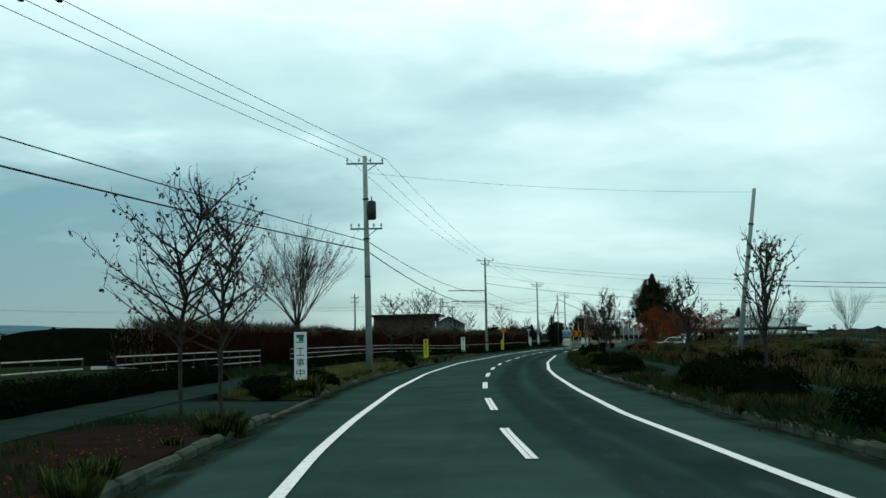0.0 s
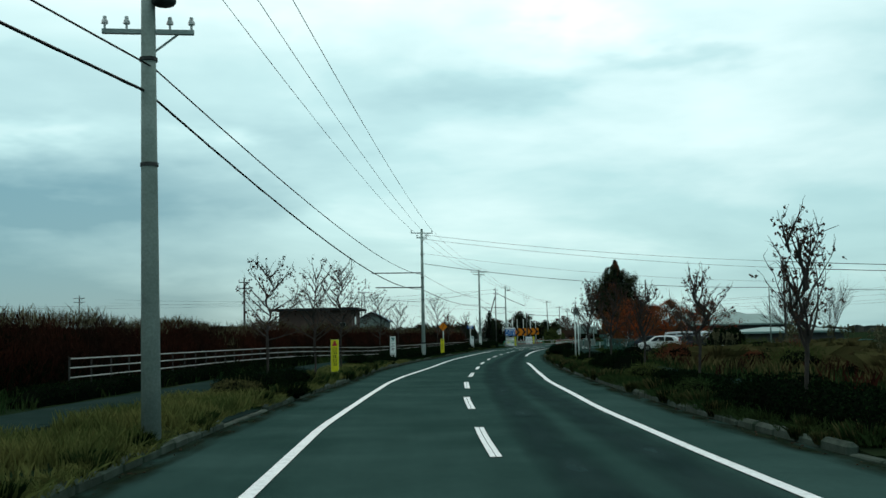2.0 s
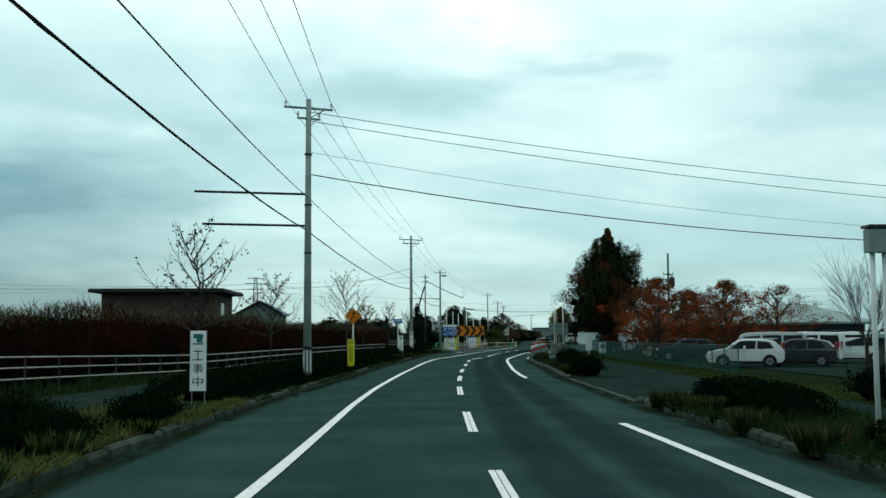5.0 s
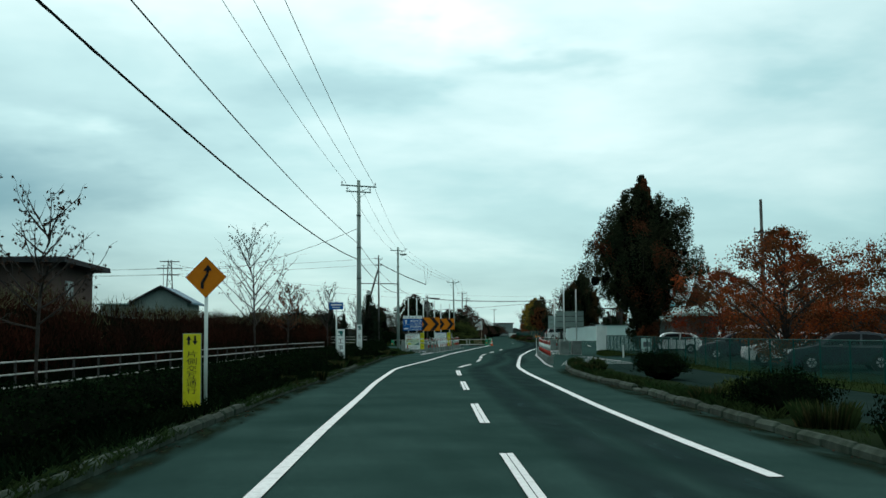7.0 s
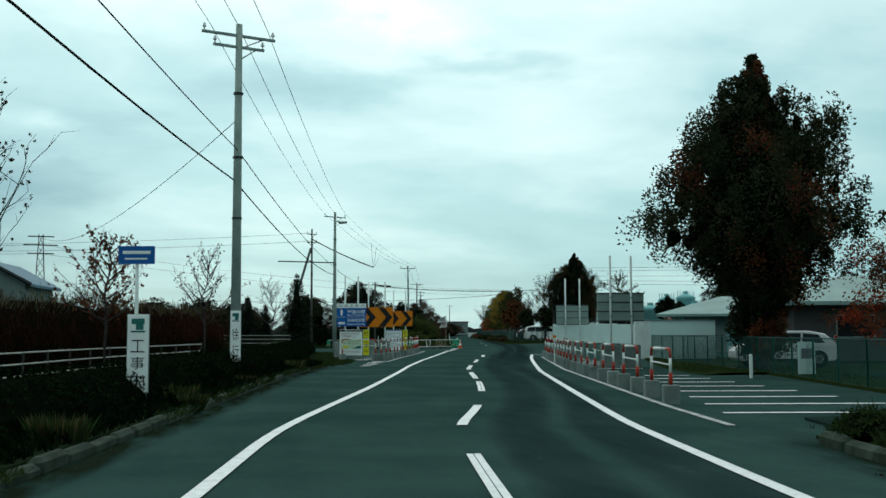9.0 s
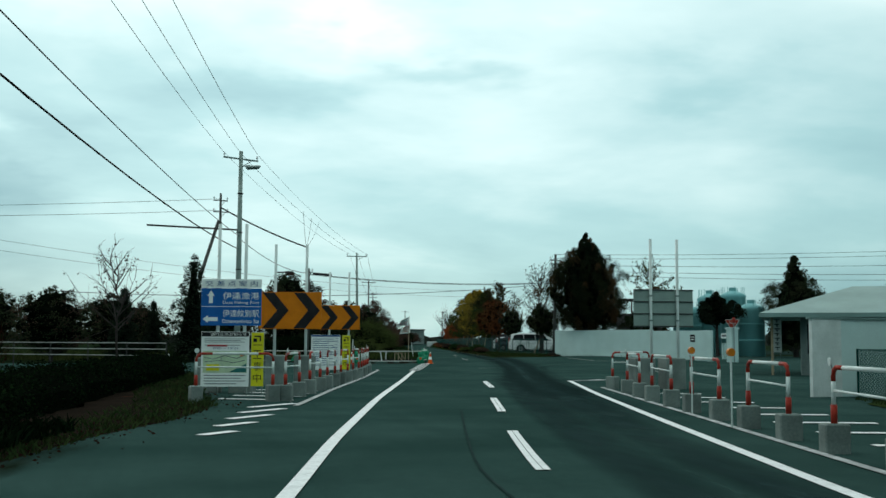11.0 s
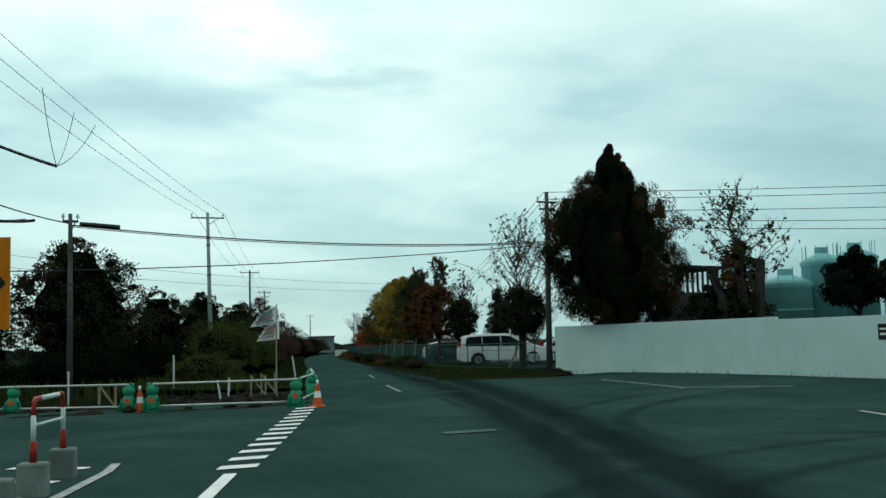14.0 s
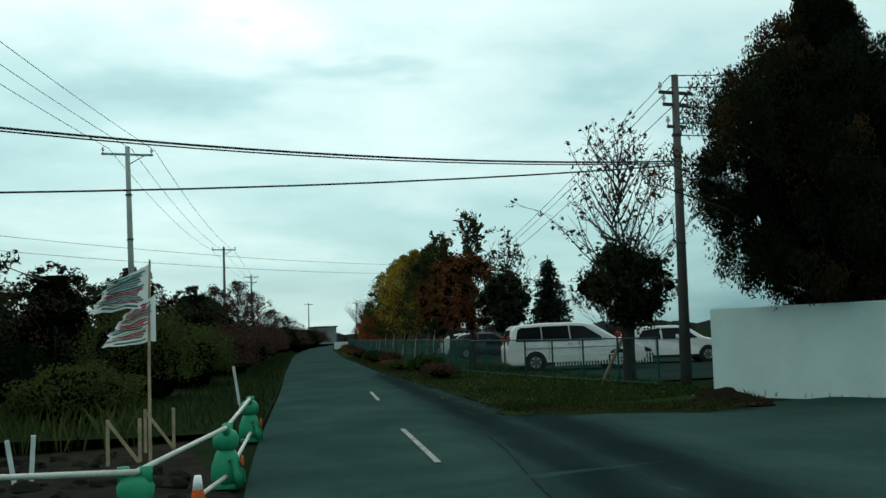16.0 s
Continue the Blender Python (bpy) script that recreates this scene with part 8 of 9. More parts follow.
for i, (x, y, r, h) in enumerate(((kerb_l(28.6) - 0.25, 28.6, 0.28, 0.62), (kerb_l(29.6) - 0.7, 29.6, 0.35, 0.55), (kerb_l(27.9) - 1.3, 28.2, 0.3, 0.4), (kerb_l(34.2) - 1.2, 34.2, 0.35, 0.6), (kerb_l(43.0) - 0.3, 43.0, 0.2, 0.3), (kerb_l(50.0) - 0.4, 50.0, 0.3, 0.35), (kerb_l(56.4) - 0.5, 56.4, 0.35, 0.45), (kerb_l(66.8) - 0.4, 66.8, 0.3, 0.45),
        (kerb_r(17.5) + 0.6, 17.5, 0.35, 0.5), (kerb_r(22.5) + 0.5, 22.5, 0.3, 0.45), (kerb_r(27.6) + 0.7, 27.6, 0.4, 0.55), (kerb_r(33.5) + 0.5, 33.5, 0.35, 0.45), (kerb_r(35.8) + 0.4, 35.8, 0.3, 0.35), (kerb_r(44.0) + 0.5, 44.0, 0.35, 0.4), (kerb_r(52.5) + 0.5, 52.5, 0.35, 0.45), (kerb_r(58.0) + 0.6, 58.0, 0.4, 0.5), (kerb_r(67.5) + 0.5, 67.5, 0.35, 0.45), (kerb_r(80.0) + 0.6, 80.0, 0.4, 0.45),
        (kerb_r(120.2) + 0.5, 120.2, 0.4, 0.45), (kerb_r(123.6) + 0.6, 123.6, 0.4, 0.5), (kerb_r(130.0) + 0.5, 130.0, 0.35, 0.4), (kerb_r(145.8) + 0.45, 145.8, 0.25, 0.4), (kerb_r(149.6) + 0.45, 149.6, 0.25, 0.38))):
    weed_clump(x, y, r, h, 900 + i, L_GRASS if i % 3 else L_HEDGE_LIT, L_GRASS_YELLOW if y < 100 and x < 3 else L_GRASS_DRY)
weeds = [[weed_clump(0, -20 - 2 * k, (0.12, 0.2, 0.28)[k % 3], (0.2, 0.34, 0.46)[k % 3], 950 + k + 10 * d, L_HEDGE_LIT if k % 2 else L_GRASS, L_GRASS_DRY if d else L_GRASS_YELLOW) for k in range(5)] for d in (0, 1)]
cr_ = random.Random(64)
for k in range(170):
    left = k % 2 == 0
    y = cr_.uniform(5, 102) if cr_.random() < 0.65 else cr_.uniform(104, 181 if left else 153)
    if y > 104 and k % 4 > (1 if left else 0):
        continue
    if left and (19 < y < 28.5 or 50 < y < 55.5) or not left and (36 < y < 43.5 or 102 < y < 119):
        continue
    x = kerb_l(y) - cr_.uniform(0.02, 0.55) if left else kerb_r(y) + cr_.uniform(0.02, 0.5)
    copy_thing(weeds[0 if left and y < 100 else 1][k % 5], Matrix.Translation(on(x, y, 0.05)) @ Matrix.Rotation(cr_.uniform(0, 6.28), 4, "Z"))
# leaves blown into the gutter
def litter(rng):
    y = rng.uniform(0, 150)
    return on(kerb_l(y) + abs(rng.gauss(0, 0.16)) + 0.02, y, 0.012) if rng.random() < 0.5 or y > 150 else on(kerb_r(y) - abs(rng.gauss(0, 0.16)) - 0.02, y, 0.012)


g = Geo()
lr = random.Random(5)
leaf_cloud(g, 1500, lambda: litter(lr), 0.024, lr, 0.9)
gl, gb = Geo(), Geo()
leaf_cloud(gb, 900, lambda: (lambda x: on(x, front(x) + abs(lr.gauss(0, 0.5)), 0.09))(lr.uniform(38, 42.2)), 0.035, lr, 0.9)
leaf_cloud(gb, 900, lambda: (lambda y: on(far_r(y) + lr.uniform(-0.1, 0.7), y, 0.07))(lr.uniform(243.5, 285)), 0.035, lr, 0.9)
solid("leaf_litter", gb, L_BROWN, "dead brown leaves on the worn grass edge", "leaf litter", kind="stuff")
blades("grass", "worn grass at the foot of the wall", L_LAWN, 2500, lambda r: (lambda x: on(x, front(x) + 0.15 + r.uniform(0, 2.0), 0.06))(r.uniform(37.8, 42.4)), 0.08, 0.012, 36, bend=0.5)
leaf_cloud(gl, 420, lambda: (lambda y: on(far_r(y) + lr.uniform(-0.6, 5.0), y, 0.075))(lr.uniform(243.5, 275)), 0.04, lr, 0.9)
solid("leaf_litter", gl, L_STALK_TOP, "pale fallen leaves on the grass bank", "leaf litter", kind="stuff")
solid("leaf_litter", g, L_BROWN, "brown fallen leaves and weeds along the gutter", "leaf litter", kind="stuff")
g = Geo()
leaf_cloud(g, 600, lambda: (lambda y: on(kerb_l(y) - 0.5 - abs(lr.gauss(0, 1.0)), y, 0.15))(lr.uniform(6, 20)), 0.03, lr, 0.9)
solid("leaf_litter", g, L_SHRUB_RED, "russet fallen leaves on the soil bed", "leaf litter", kind="stuff")

blades("grass", "ragged weeds along the asphalt edge by the signs", L_GRASS, 5200, lambda r: (lambda y: on(edge_l(y) + 0.15 - 1.7 * r.random() ** 1.2, y, 0.02))(r.uniform(182, 215.5)), 0.13, 0.013, 51, bend=0.6)
g = Geo()
leaf_cloud(g, 1500, lambda: (lambda y: on(edge_l(y) + lr.gauss(-0.25, 0.45), y, 0.05))(lr.uniform(182, 215)), 0.032, lr, 0.9)
solid("leaf_litter", g, L_STALK_RED, "brown fallen leaves along the asphalt edge", "leaf litter", kind="stuff")

wr_ = random.Random(77)
blades("grass", "sparse weeds behind the barrier", L_GRASS, 2600, beside(lambda y: 24.0, 237.6, 244, -7, 3.2, 0.04, 0.7, 33), 0.24, 0.014, 32, bend=0.5)
g = Geo()
for i in range(260):
    x, y = wr_.uniform(20.5, 31.0), wr_.uniform(235.4, 243.4)
    k = wr_.uniform(0.04, 0.16)
    lump(g, on(x, y, k * 0.4), (k * 1.3, k, k * 0.8), wr_, 7, 4, 0.6, i)
solid("soil_clods", g, M_SOIL_DARK, "dark clods of dug soil behind the barrier", "soil", kind="stuff")

# ---- fences ----
def pipe_fence(fn, y0, y1, off, label, posts=2.0, drop=False):
    ob = tagged(new("pipe_fence"), label, "fence")
    def at(y, z):
        return on(fn(y) + off, y, z - 0.3 * step(98, 128, y) if drop else z)
    n = int((y1 - y0) / posts)
    for i in range(n + 1):
        y = y0 + (y1 - y0) * i / n
        part("post", Geo().tube([at(y, 0), at(y, 1.3)], 0.032, 8), M_RAIL_POST, ob)
    for z in (1.25, 0.95, 0.64):
        part("rail", Geo().tube([at(y0 + (y1 - y0) * i / n, z) for i in range(n + 1)], 0.024, 6), M_RAIL, ob)
    return ob


pipe_fence(kerb_l, -20, 30, -7.4, "white pipe fence with three rails beyond the footpath")
pipe_fence(kerb_l, 35, 57, -8.0, "white pipe fence with three rails beyond the footpath")
pipe_fence(lambda y: kerb_l(y) - 8.0 + 1.7 * step(92, 125, y), 64, 190, 0.0, "white pipe fence with three rails beyond the footpath", drop=True)
pipe_fence(lambda y: 15.2 - (y - 224) * 1.6, 224, 236, 0, "white pipe fence beside the side road", 1.2)


def mesh_fence(pts, h, label, step_=2.0, half=0.019):
    """Green chain-link: posts, rails and a diagonal net of thin wires."""
    ob = tagged(new("mesh_fence"), label, "fence")
    for (x0, y0), (x1, y1) in zip(pts[:-1], pts[1:]):
        ln = math.hypot(x1 - x0, y1 - y0)
        n = max(int(ln / step_), 1)
        for i in range(n + 1):
            t = i / n
            x, y = x0 + (x1 - x0) * t, y0 + (y1 - y0) * t
            part("post", Geo().tube([on(x, y, 0), on(x, y, h + 0.03)], 0.028, 8), M_MESH_GREEN, ob)
        part("rail", Geo().tube([on(x0, y0, h), on(x1, y1, h)], 0.02, 6), M_MESH_GREEN, ob)
        part("rail", Geo().tube([on(x0, y0, 0.08), on(x1, y1, 0.08)], 0.014, 6), M_MESH_GREEN, ob)
        g = Geo()
        m = int(ln / 0.10)
        dx, dy = (x1 - x0) / ln, (y1 - y0) / ln
        for i in range(-int(h / 0.10), m):
            for s in (1, -1):
                a0, a1 = i * 0.10, i * 0.10 + h
                z0, z1 = (0.08, h) if s == 1 else (h, 0.08)
                t0, t1 = max(a0, 0), min(a1, ln)
                if t1 <= t0:
                    continue
                q0 = z0 + (z1 - z0) * (t0 - a0) / (a1 - a0)
                q1 = z0 + (z1 - z0) * (t1 - a0) / (a1 - a0)
                p, q = Vector(on(x0 + dx * t0, y0 + dy * t0, q0)), Vector(on(x0 + dx * t1, y0 + dy * t1, q1))
                w = Vector((0, 0, half))
                g.add([tuple(p - w), tuple(q - w), tuple(q + w), tuple(p + w)], [(0, 1, 2, 3)])
        part("net", g, M_MESH_GREEN, ob, "green wire net")
    return ob


mesh_fence([(20.9, 121), (22.9, 147), (26.0, 164), (28.9, 175.2)], 1.25, "green chain-link fence around the parking ground", 2.0, 0.010)
mesh_fence([(28.9, 175.2), (30.2, 182.0), (31.5, 188.6), (32.45, 193.5), (36.8, 194.2)], 1.25, "green chain-link fence around the parking ground", 2.0, 0.010)
mesh_fence([(43.2, 247.8), (43.05, 256.0), (43.3, 262.0)], 1.2, "green chain-link fence beside the lane", 2.0, 0.0035)
mesh_fence([(43.3, 262.0), (44.8, 277.5), (47.3, 292.3), (51.1, 312.0), (55.2, 331.0), (60.5, 356.0), (67.5, 386.0)], 1.25, "green chain-link fence beside the lane", 2.0, 0.012)
# white picket grille low before the van
pk = tagged(new("picket_fence"), "low white picket grille before the parked van", "fence")
for i in range(34):
    x, y = 45.2 + 3.3 * i / 33, 258.45 - 0.8 * i / 33
    part("picket", Geo().box((0.035, 0.015, 0.36), on(x, y, 0.40)), M_WHITE, pk)
part("rail", Geo().tube([on(45.1, 258.47, 0.57), on(48.6, 257.63, 0.57)], 0.02, 6), M_WHITE, pk)

# ---- white yard wall with its gate ----
wall = thing("yard_wall", (0, 0, 0), 0, "white painted concrete yard wall with a sign plate", "wall", kind="structure")
WA, WB = Vector((42.75, 244.55)), Vector((47.0, 228.6))
wd = (WB - WA).normalized()
wr = math.atan2(wd.y, wd.x)
n_pan = 3
for i in range(n_pan):
    a = WA.lerp(WB, i / n_pan)
    b = WA.lerp(WB, (i + 1) / n_pan)
    c = (a + b) / 2
    part("wall_panel", Geo().box(((b - a).length - 0.001, 0.15, 2.2), (0, 0, 0.70), 0, 0.01), M_WALL_WHITE, wall, m=Matrix.Translation(on(c.x, c.y)) @ Matrix.Rotation(wr, 4, "Z"))
part("wall_panel", Geo().box((6.0, 0.15, 2.2), (0, 0, 0.70), 0, 0.01), M_WALL_WHITE, wall, m=Matrix.Translation(on(45.8, 244.8)) @ Matrix.Rotation(radians(4), 4, "Z"))
blades("grass", "weeds along the foot of the white wall", L_GRASS, 70, lambda r: (lambda p: on(p.x - 0.16 - abs(r.gauss(0, 0.08)), p.y - 0.04, 0.0))(WA.lerp(WB, r.uniform(0.0, 0.98) ** 1.3)), 0.13, 0.012, 31, bend=0.5)
plate = WA.lerp(WB, 0.90)
nrm = Vector((math.sin(wr), -math.cos(wr))) * 0.085
m_plate = Matrix.Translation(on(plate.x + nrm.x, plate.y + nrm.y, 1.35)) @ Matrix.Rotation(wr, 4, "Z")
sp = part("name_plate", Geo().box((0.42, 0.02, 0.45), (0, 0, 0)), M_BLACK, wall, "dark plate with two lines of print", m=m_plate)
part("unreadable_print", Geo().box((0.3, 0.006, 0.05), (0, -0.012, 0.08)).box((0.3, 0.006, 0.06), (0, -0.012, -0.07)), M_BOARD, sp)
gate = thing("yard_gate", on(47.35, 227.9), math.degrees(wr), "white gate post and slatted gate with red lamp", "gate")
part("post", Geo().box((0.5, 0.5, 1.95), (0.75, 0, 0.97), 0, 0.02), M_WALL_WHITE, gate)
part("post_cap", Geo().box((0.6, 0.6, 0.1), (0.75, 0, 1.99), 0, 0.02), M_WALL_WHITE, gate)
for i in range(5):
    part("slat", Geo().box((0.07, 0.04, 0.95), (-0.1 + i * 0.14, 0, 0.65)), M_WALL_WHITE, gate)
part("sign", Geo().box((0.6, 0.03, 0.3), (0.15, -0.02, 1.55)), M_BOARD, gate)
part("unreadable_print", Geo().box((0.5, 0.008, 0.12), (0.15, -0.038, 1.56)), M_PRINT_GREY, gate)
part("lamp_post", Geo().tube([(1.1, -0.2, 0), (1.1, -0.2, 2.35)], 0.03, 8), M_STEEL, gate)
part("lamp", Geo().tube([(1.1, -0.2, 2.3), (1.1, -0.2, 2.5), (1.1, -0.2, 2.62)], [0.10, 0.12, 0.05], 10), M_RED, gate, "red lamp")


# ---- buildings ----
def building(x, y, rz, w, d, h, label, wall_m, roof_m, roof="flat", over=0.5, rise=1.2, windows=(), doors=(), name="building", z=0.0):
    """Walls with windows set in them and a roof; the front faces -y."""
    ob = thing(name, on(x, y, z), rz, label, "building")
    part("wall", Geo().box((w, d, h), (0, 0, h / 2)), wall_m, ob)
    if roof == "flat":
        part("roof", Geo().box((w + 2 * over, d + 2 * over, 0.28), (0, 0, h + 0.14), 0, 0.06), roof_m, ob)
        part("fascia", Geo().box((w + 2 * over + 0.02, d + 2 * over + 0.02, 0.10), (0, 0, h + 0.02)), M_ROOF_DARK, ob)
    elif roof == "hip":
        a, b = w / 2 + over, d / 2 + over
        r = max(a - b, 0.2)
        v = [(-a, -b, h), (a, -b, h), (a, b, h), (-a, b, h), (-r, 0, h + rise), (r, 0, h + rise), (-a, -b, h - 0.18), (a, -b, h - 0.18), (a, b, h - 0.18), (-a, b, h - 0.18)]
        g = Geo()
        g.add(v, [(0, 1, 5, 4), (1, 2, 5), (2, 3, 4, 5), (3, 0, 4), (6, 7, 1, 0), (7, 8, 2, 1), (8, 9, 3, 2), (9, 6, 0, 3), (9, 8, 7, 6)])
        part("roof", g, roof_m, ob)
    else:
        a, b = w / 2 + over, d / 2 + over
        g = Geo()
        for s in (-1, 1):
            g.add([(0, -b, h + rise), (s * a, -b, h - 0.1), (s * a, b, h - 0.1), (0, b, h + rise), (0, -b, h + rise - 0.2), (s * a, -b, h - 0.3), (s * a, b, h - 0.3), (0, b, h + rise - 0.2)],
                  [(0, 1, 2, 3), (7, 6, 5, 4), (1, 5, 6, 2), (0, 4, 5, 1), (3, 2, 6, 7)])
        part("roof", g, roof_m, ob)
        part("gable", Geo().prism([(-w / 2, h), (w / 2, h), (0, h + rise * 0.95)], d, Matrix.Identity(4)), wall_m, ob)
    for wx, wz, ww, wh, side in windows:
        m = Matrix.Rotation(radians({"f": 0, "r": 90, "l": -90}[side]), 4, "Z")
        off = -(d / 2 if side == "f" else w / 2)
        wi = part("window", Geo().box((ww + 0.1, 0.06, wh + 0.1), (0, 0, 0), 0, 0, m @ Matrix.Translation((wx, off - 0.01, wz))), M_STEEL, ob)
        part("pane", Geo().box((ww, 0.03, wh), (0, 0, 0), 0, 0, m @ Matrix.Translation((wx, off - 0.035, wz))), M_GLASS, wi)
    for wx, ww, wh, dm in doors:
        part("door", Geo().box((ww, 0.06, wh), (wx, -d / 2 - 0.02, wh / 2)), dm, ob)
    return ob


building(-10.7, 174.5, -4, 9.6, 9.0, 5.6, "two-storey brown house with a dark overhanging flat roof", M_WALL_BROWN, M_ROOF_DARK, over=0.9, windows=((3.6, 3.6, 0.7, 0.5, "f"), (-1, 4.2, 1.6, 1.0, "r")), name="house")
gabled = building(-5.3, 221.0, -4, 5.0, 8.0, 4.9, "pale house with a dark-edged blue gabled roof behind the field", M_WALL_GREY, M_ROOF_BLUE, "gable", 0.5, 1.55, name="house")
part("fascia", Geo().tube([(-3.0, -4.52, 4.75), (0, -4.52, 6.38), (3.0, -4.52, 4.75)], 0.13, 4), M_ROOF_DARK, gabled)
part("aerial", Geo().tube([(0, -3, 6.3), (0, -3, 8.6)], 0.025, 5).tube([(-0.3, -3, 8.5), (0.3, -3, 8.5)], 0.02, 4), M_STEEL_DARK, gabled)
part("wing", Geo().box((4.2, 6.0, 4.6), (-4.4, 1.5, 2.3)), M_WALL_GREY, gabled)
part("wing_roof", Geo().box((4.6, 6.6, 0.16), (-4.4, 1.5, 4.75), 0, 0.03), M_ROOF_GREY, gabled)
building(35.9, 126.5, 4, 9.0, 5.0, 1.7, "low dark building with a pale low-pitched roof", M_WALL_DARK, M_ROOF_GREY, "hip", 0.5, 0.4)
building(41.0, 160.5, -8, 9.0, 7.0, 2.7, "dark bungalow with a pale hipped roof", M_WALL_DARK, M_ROOF_GREY, "hip", 0.8, 1.5, windows=((-3, 1.5, 1.6, 1.0, "f"), (2, 1.5, 1.6, 1.0, "f")), name="house")
building(48.0, 190.0, -10, 20.0, 8.0, 2.9, "long low workshop with a pale hipped metal roof", M_WALL_DARK, M_ROOF_GREY, "hip", 0.8, 1.5, windows=((-7, 1.7, 1.8, 1.0, "f"), (-3, 1.7, 1.8, 1.0, "f"), (2, 1.7, 1.8, 1.0, "f"), (6, 1.7, 1.8, 1.0, "f")))
hut = building(46.2, 212.05, -32, 6.2, 4.6, 2.7, "grey gatehouse with a wide pale metal roof", M_WALL_GREY, M_ROOF_GREY, "hip", 1.7, 1.3, windows=((-2.35, 1.6, 0.95, 1.3, "f"),), doors=((0.4, 1.1, 2.0, M_TANK),), name="gatehouse")
part("porch_post", Geo().box((0.1, 0.1, 2.55), (-4.3, -2.5, 1.27)), M_TIMBER, hut)
screen = thing("screen_wall", on(34.4, 195.05), 3, "white screen wall behind the corner of the green fence", "wall")
part("panel", Geo().box((0.9, 0.14, 2.05), (-1.93, -0.03, 1.025)), M_WHITE, screen)
part("wall", Geo().box((3.9, 0.12, 2.05), (0.47, 0, 1.025)), M_WALL_WHITE, screen)
part("coping", Geo().box((4.86, 0.22, 0.05), (0, -0.01, 2.075)), M_ROOF_GREY, screen)
building(91.3, 520.0, 0, 6.0, 9.0, 4.6, "distant low building at the end of the lane", M_WALL_GREY, M_ROOF_DARK, over=0.3)

solid("low_wall", Geo().box((3.2, 0.16, 0.95), (0, 0, 0.46), 0, 0.02), M_WHITE, "low white wall at the edge of the far lane", "wall", m=Matrix.Translation(on(62.6, 368.0)) @ Matrix.Rotation(radians(30), 4, "Z"))

tun = thing("vinyl_greenhouse", on(-23.6, 73.5), 8, "white arched vinyl greenhouse in the field", "greenhouse")
rows_ = []
for j in range(8):
    rows_.append([(1.6 * math.cos(math.pi * k / 10), -0.0 + j * 1.1, 2.2 * math.sin(math.pi * k / 10)) for k in range(11)])
part("cover", Geo().sheet(rows_), M_VINYL, tun, smooth=True)
g = Geo()
g.add([(1.6 * math.cos(math.pi * k / 10), -0.01, 2.2 * math.sin(math.pi * k / 10)) for k in range(11)], [tuple(range(11))])
part("end_wall", g, M_VINYL, tun)
part("door", Geo().box((0.9, 0.04, 1.7), (0, -0.04, 0.85)), M_WALL_GREY, tun)
for j in range(8):
    part("hoop", Geo().tube([(1.62 * math.cos(math.pi * k / 10), j * 1.1, 2.22 * math.sin(math.pi * k / 10)) for k in range(11)], 0.02, 5), M_STEEL, tun)


def tank(x, y, r, h, label):
    ob = thing("storage_tank", on(x, y), 0, label, "storage tank", "storage tanks")
    part("shell", Geo().tube([(0, 0, 0), (0, 0, h), (0, 0, h + 0.12), (0, 0, h + 0.34), (0, 0, h + 0.5)], [r, r, r * 1.08, r * 0.7, r * 0.3], 24), M_TANK, ob, smooth=True)
    for z in (h * 0.35, h * 0.7, h):
        part("hoop", Geo().tube([(0, 0, z - 0.04), (0, 0, z + 0.04)], r + 0.03, 20), M_TANK, ob)
    part("hatch", Geo().tube([(0, 0, h + 0.35), (0, 0, h + 0.75)], r * 0.3, 12), M_TANK, ob)
    for i in range(10):
        a = 2 * math.pi * i / 10
        part("rail_post", Geo().tube([(r * 0.9 * math.cos(a), r * 0.9 * math.sin(a), h), (r * 0.9 * math.cos(a), r * 0.9 * math.sin(a), h + 0.8)], 0.02, 4), M_TANK, ob)
    return ob


tank(52.5, 242.8, 1.05, 3.2, "pale teal storage tank with hatch behind the wall")
tank(54.2, 242.6, 0.85, 4.1, "tall pale teal storage tank behind the wall")
tank(56.7, 243.6, 0.95, 4.4, "tall pale teal storage tank behind the wall")
tank(55.8, 239.4, 0.95, 3.3, "pale teal tank behind the gate")
tank(69.0, 238.0, 1.4, 4.0, "pale teal storage tank behind the wall")


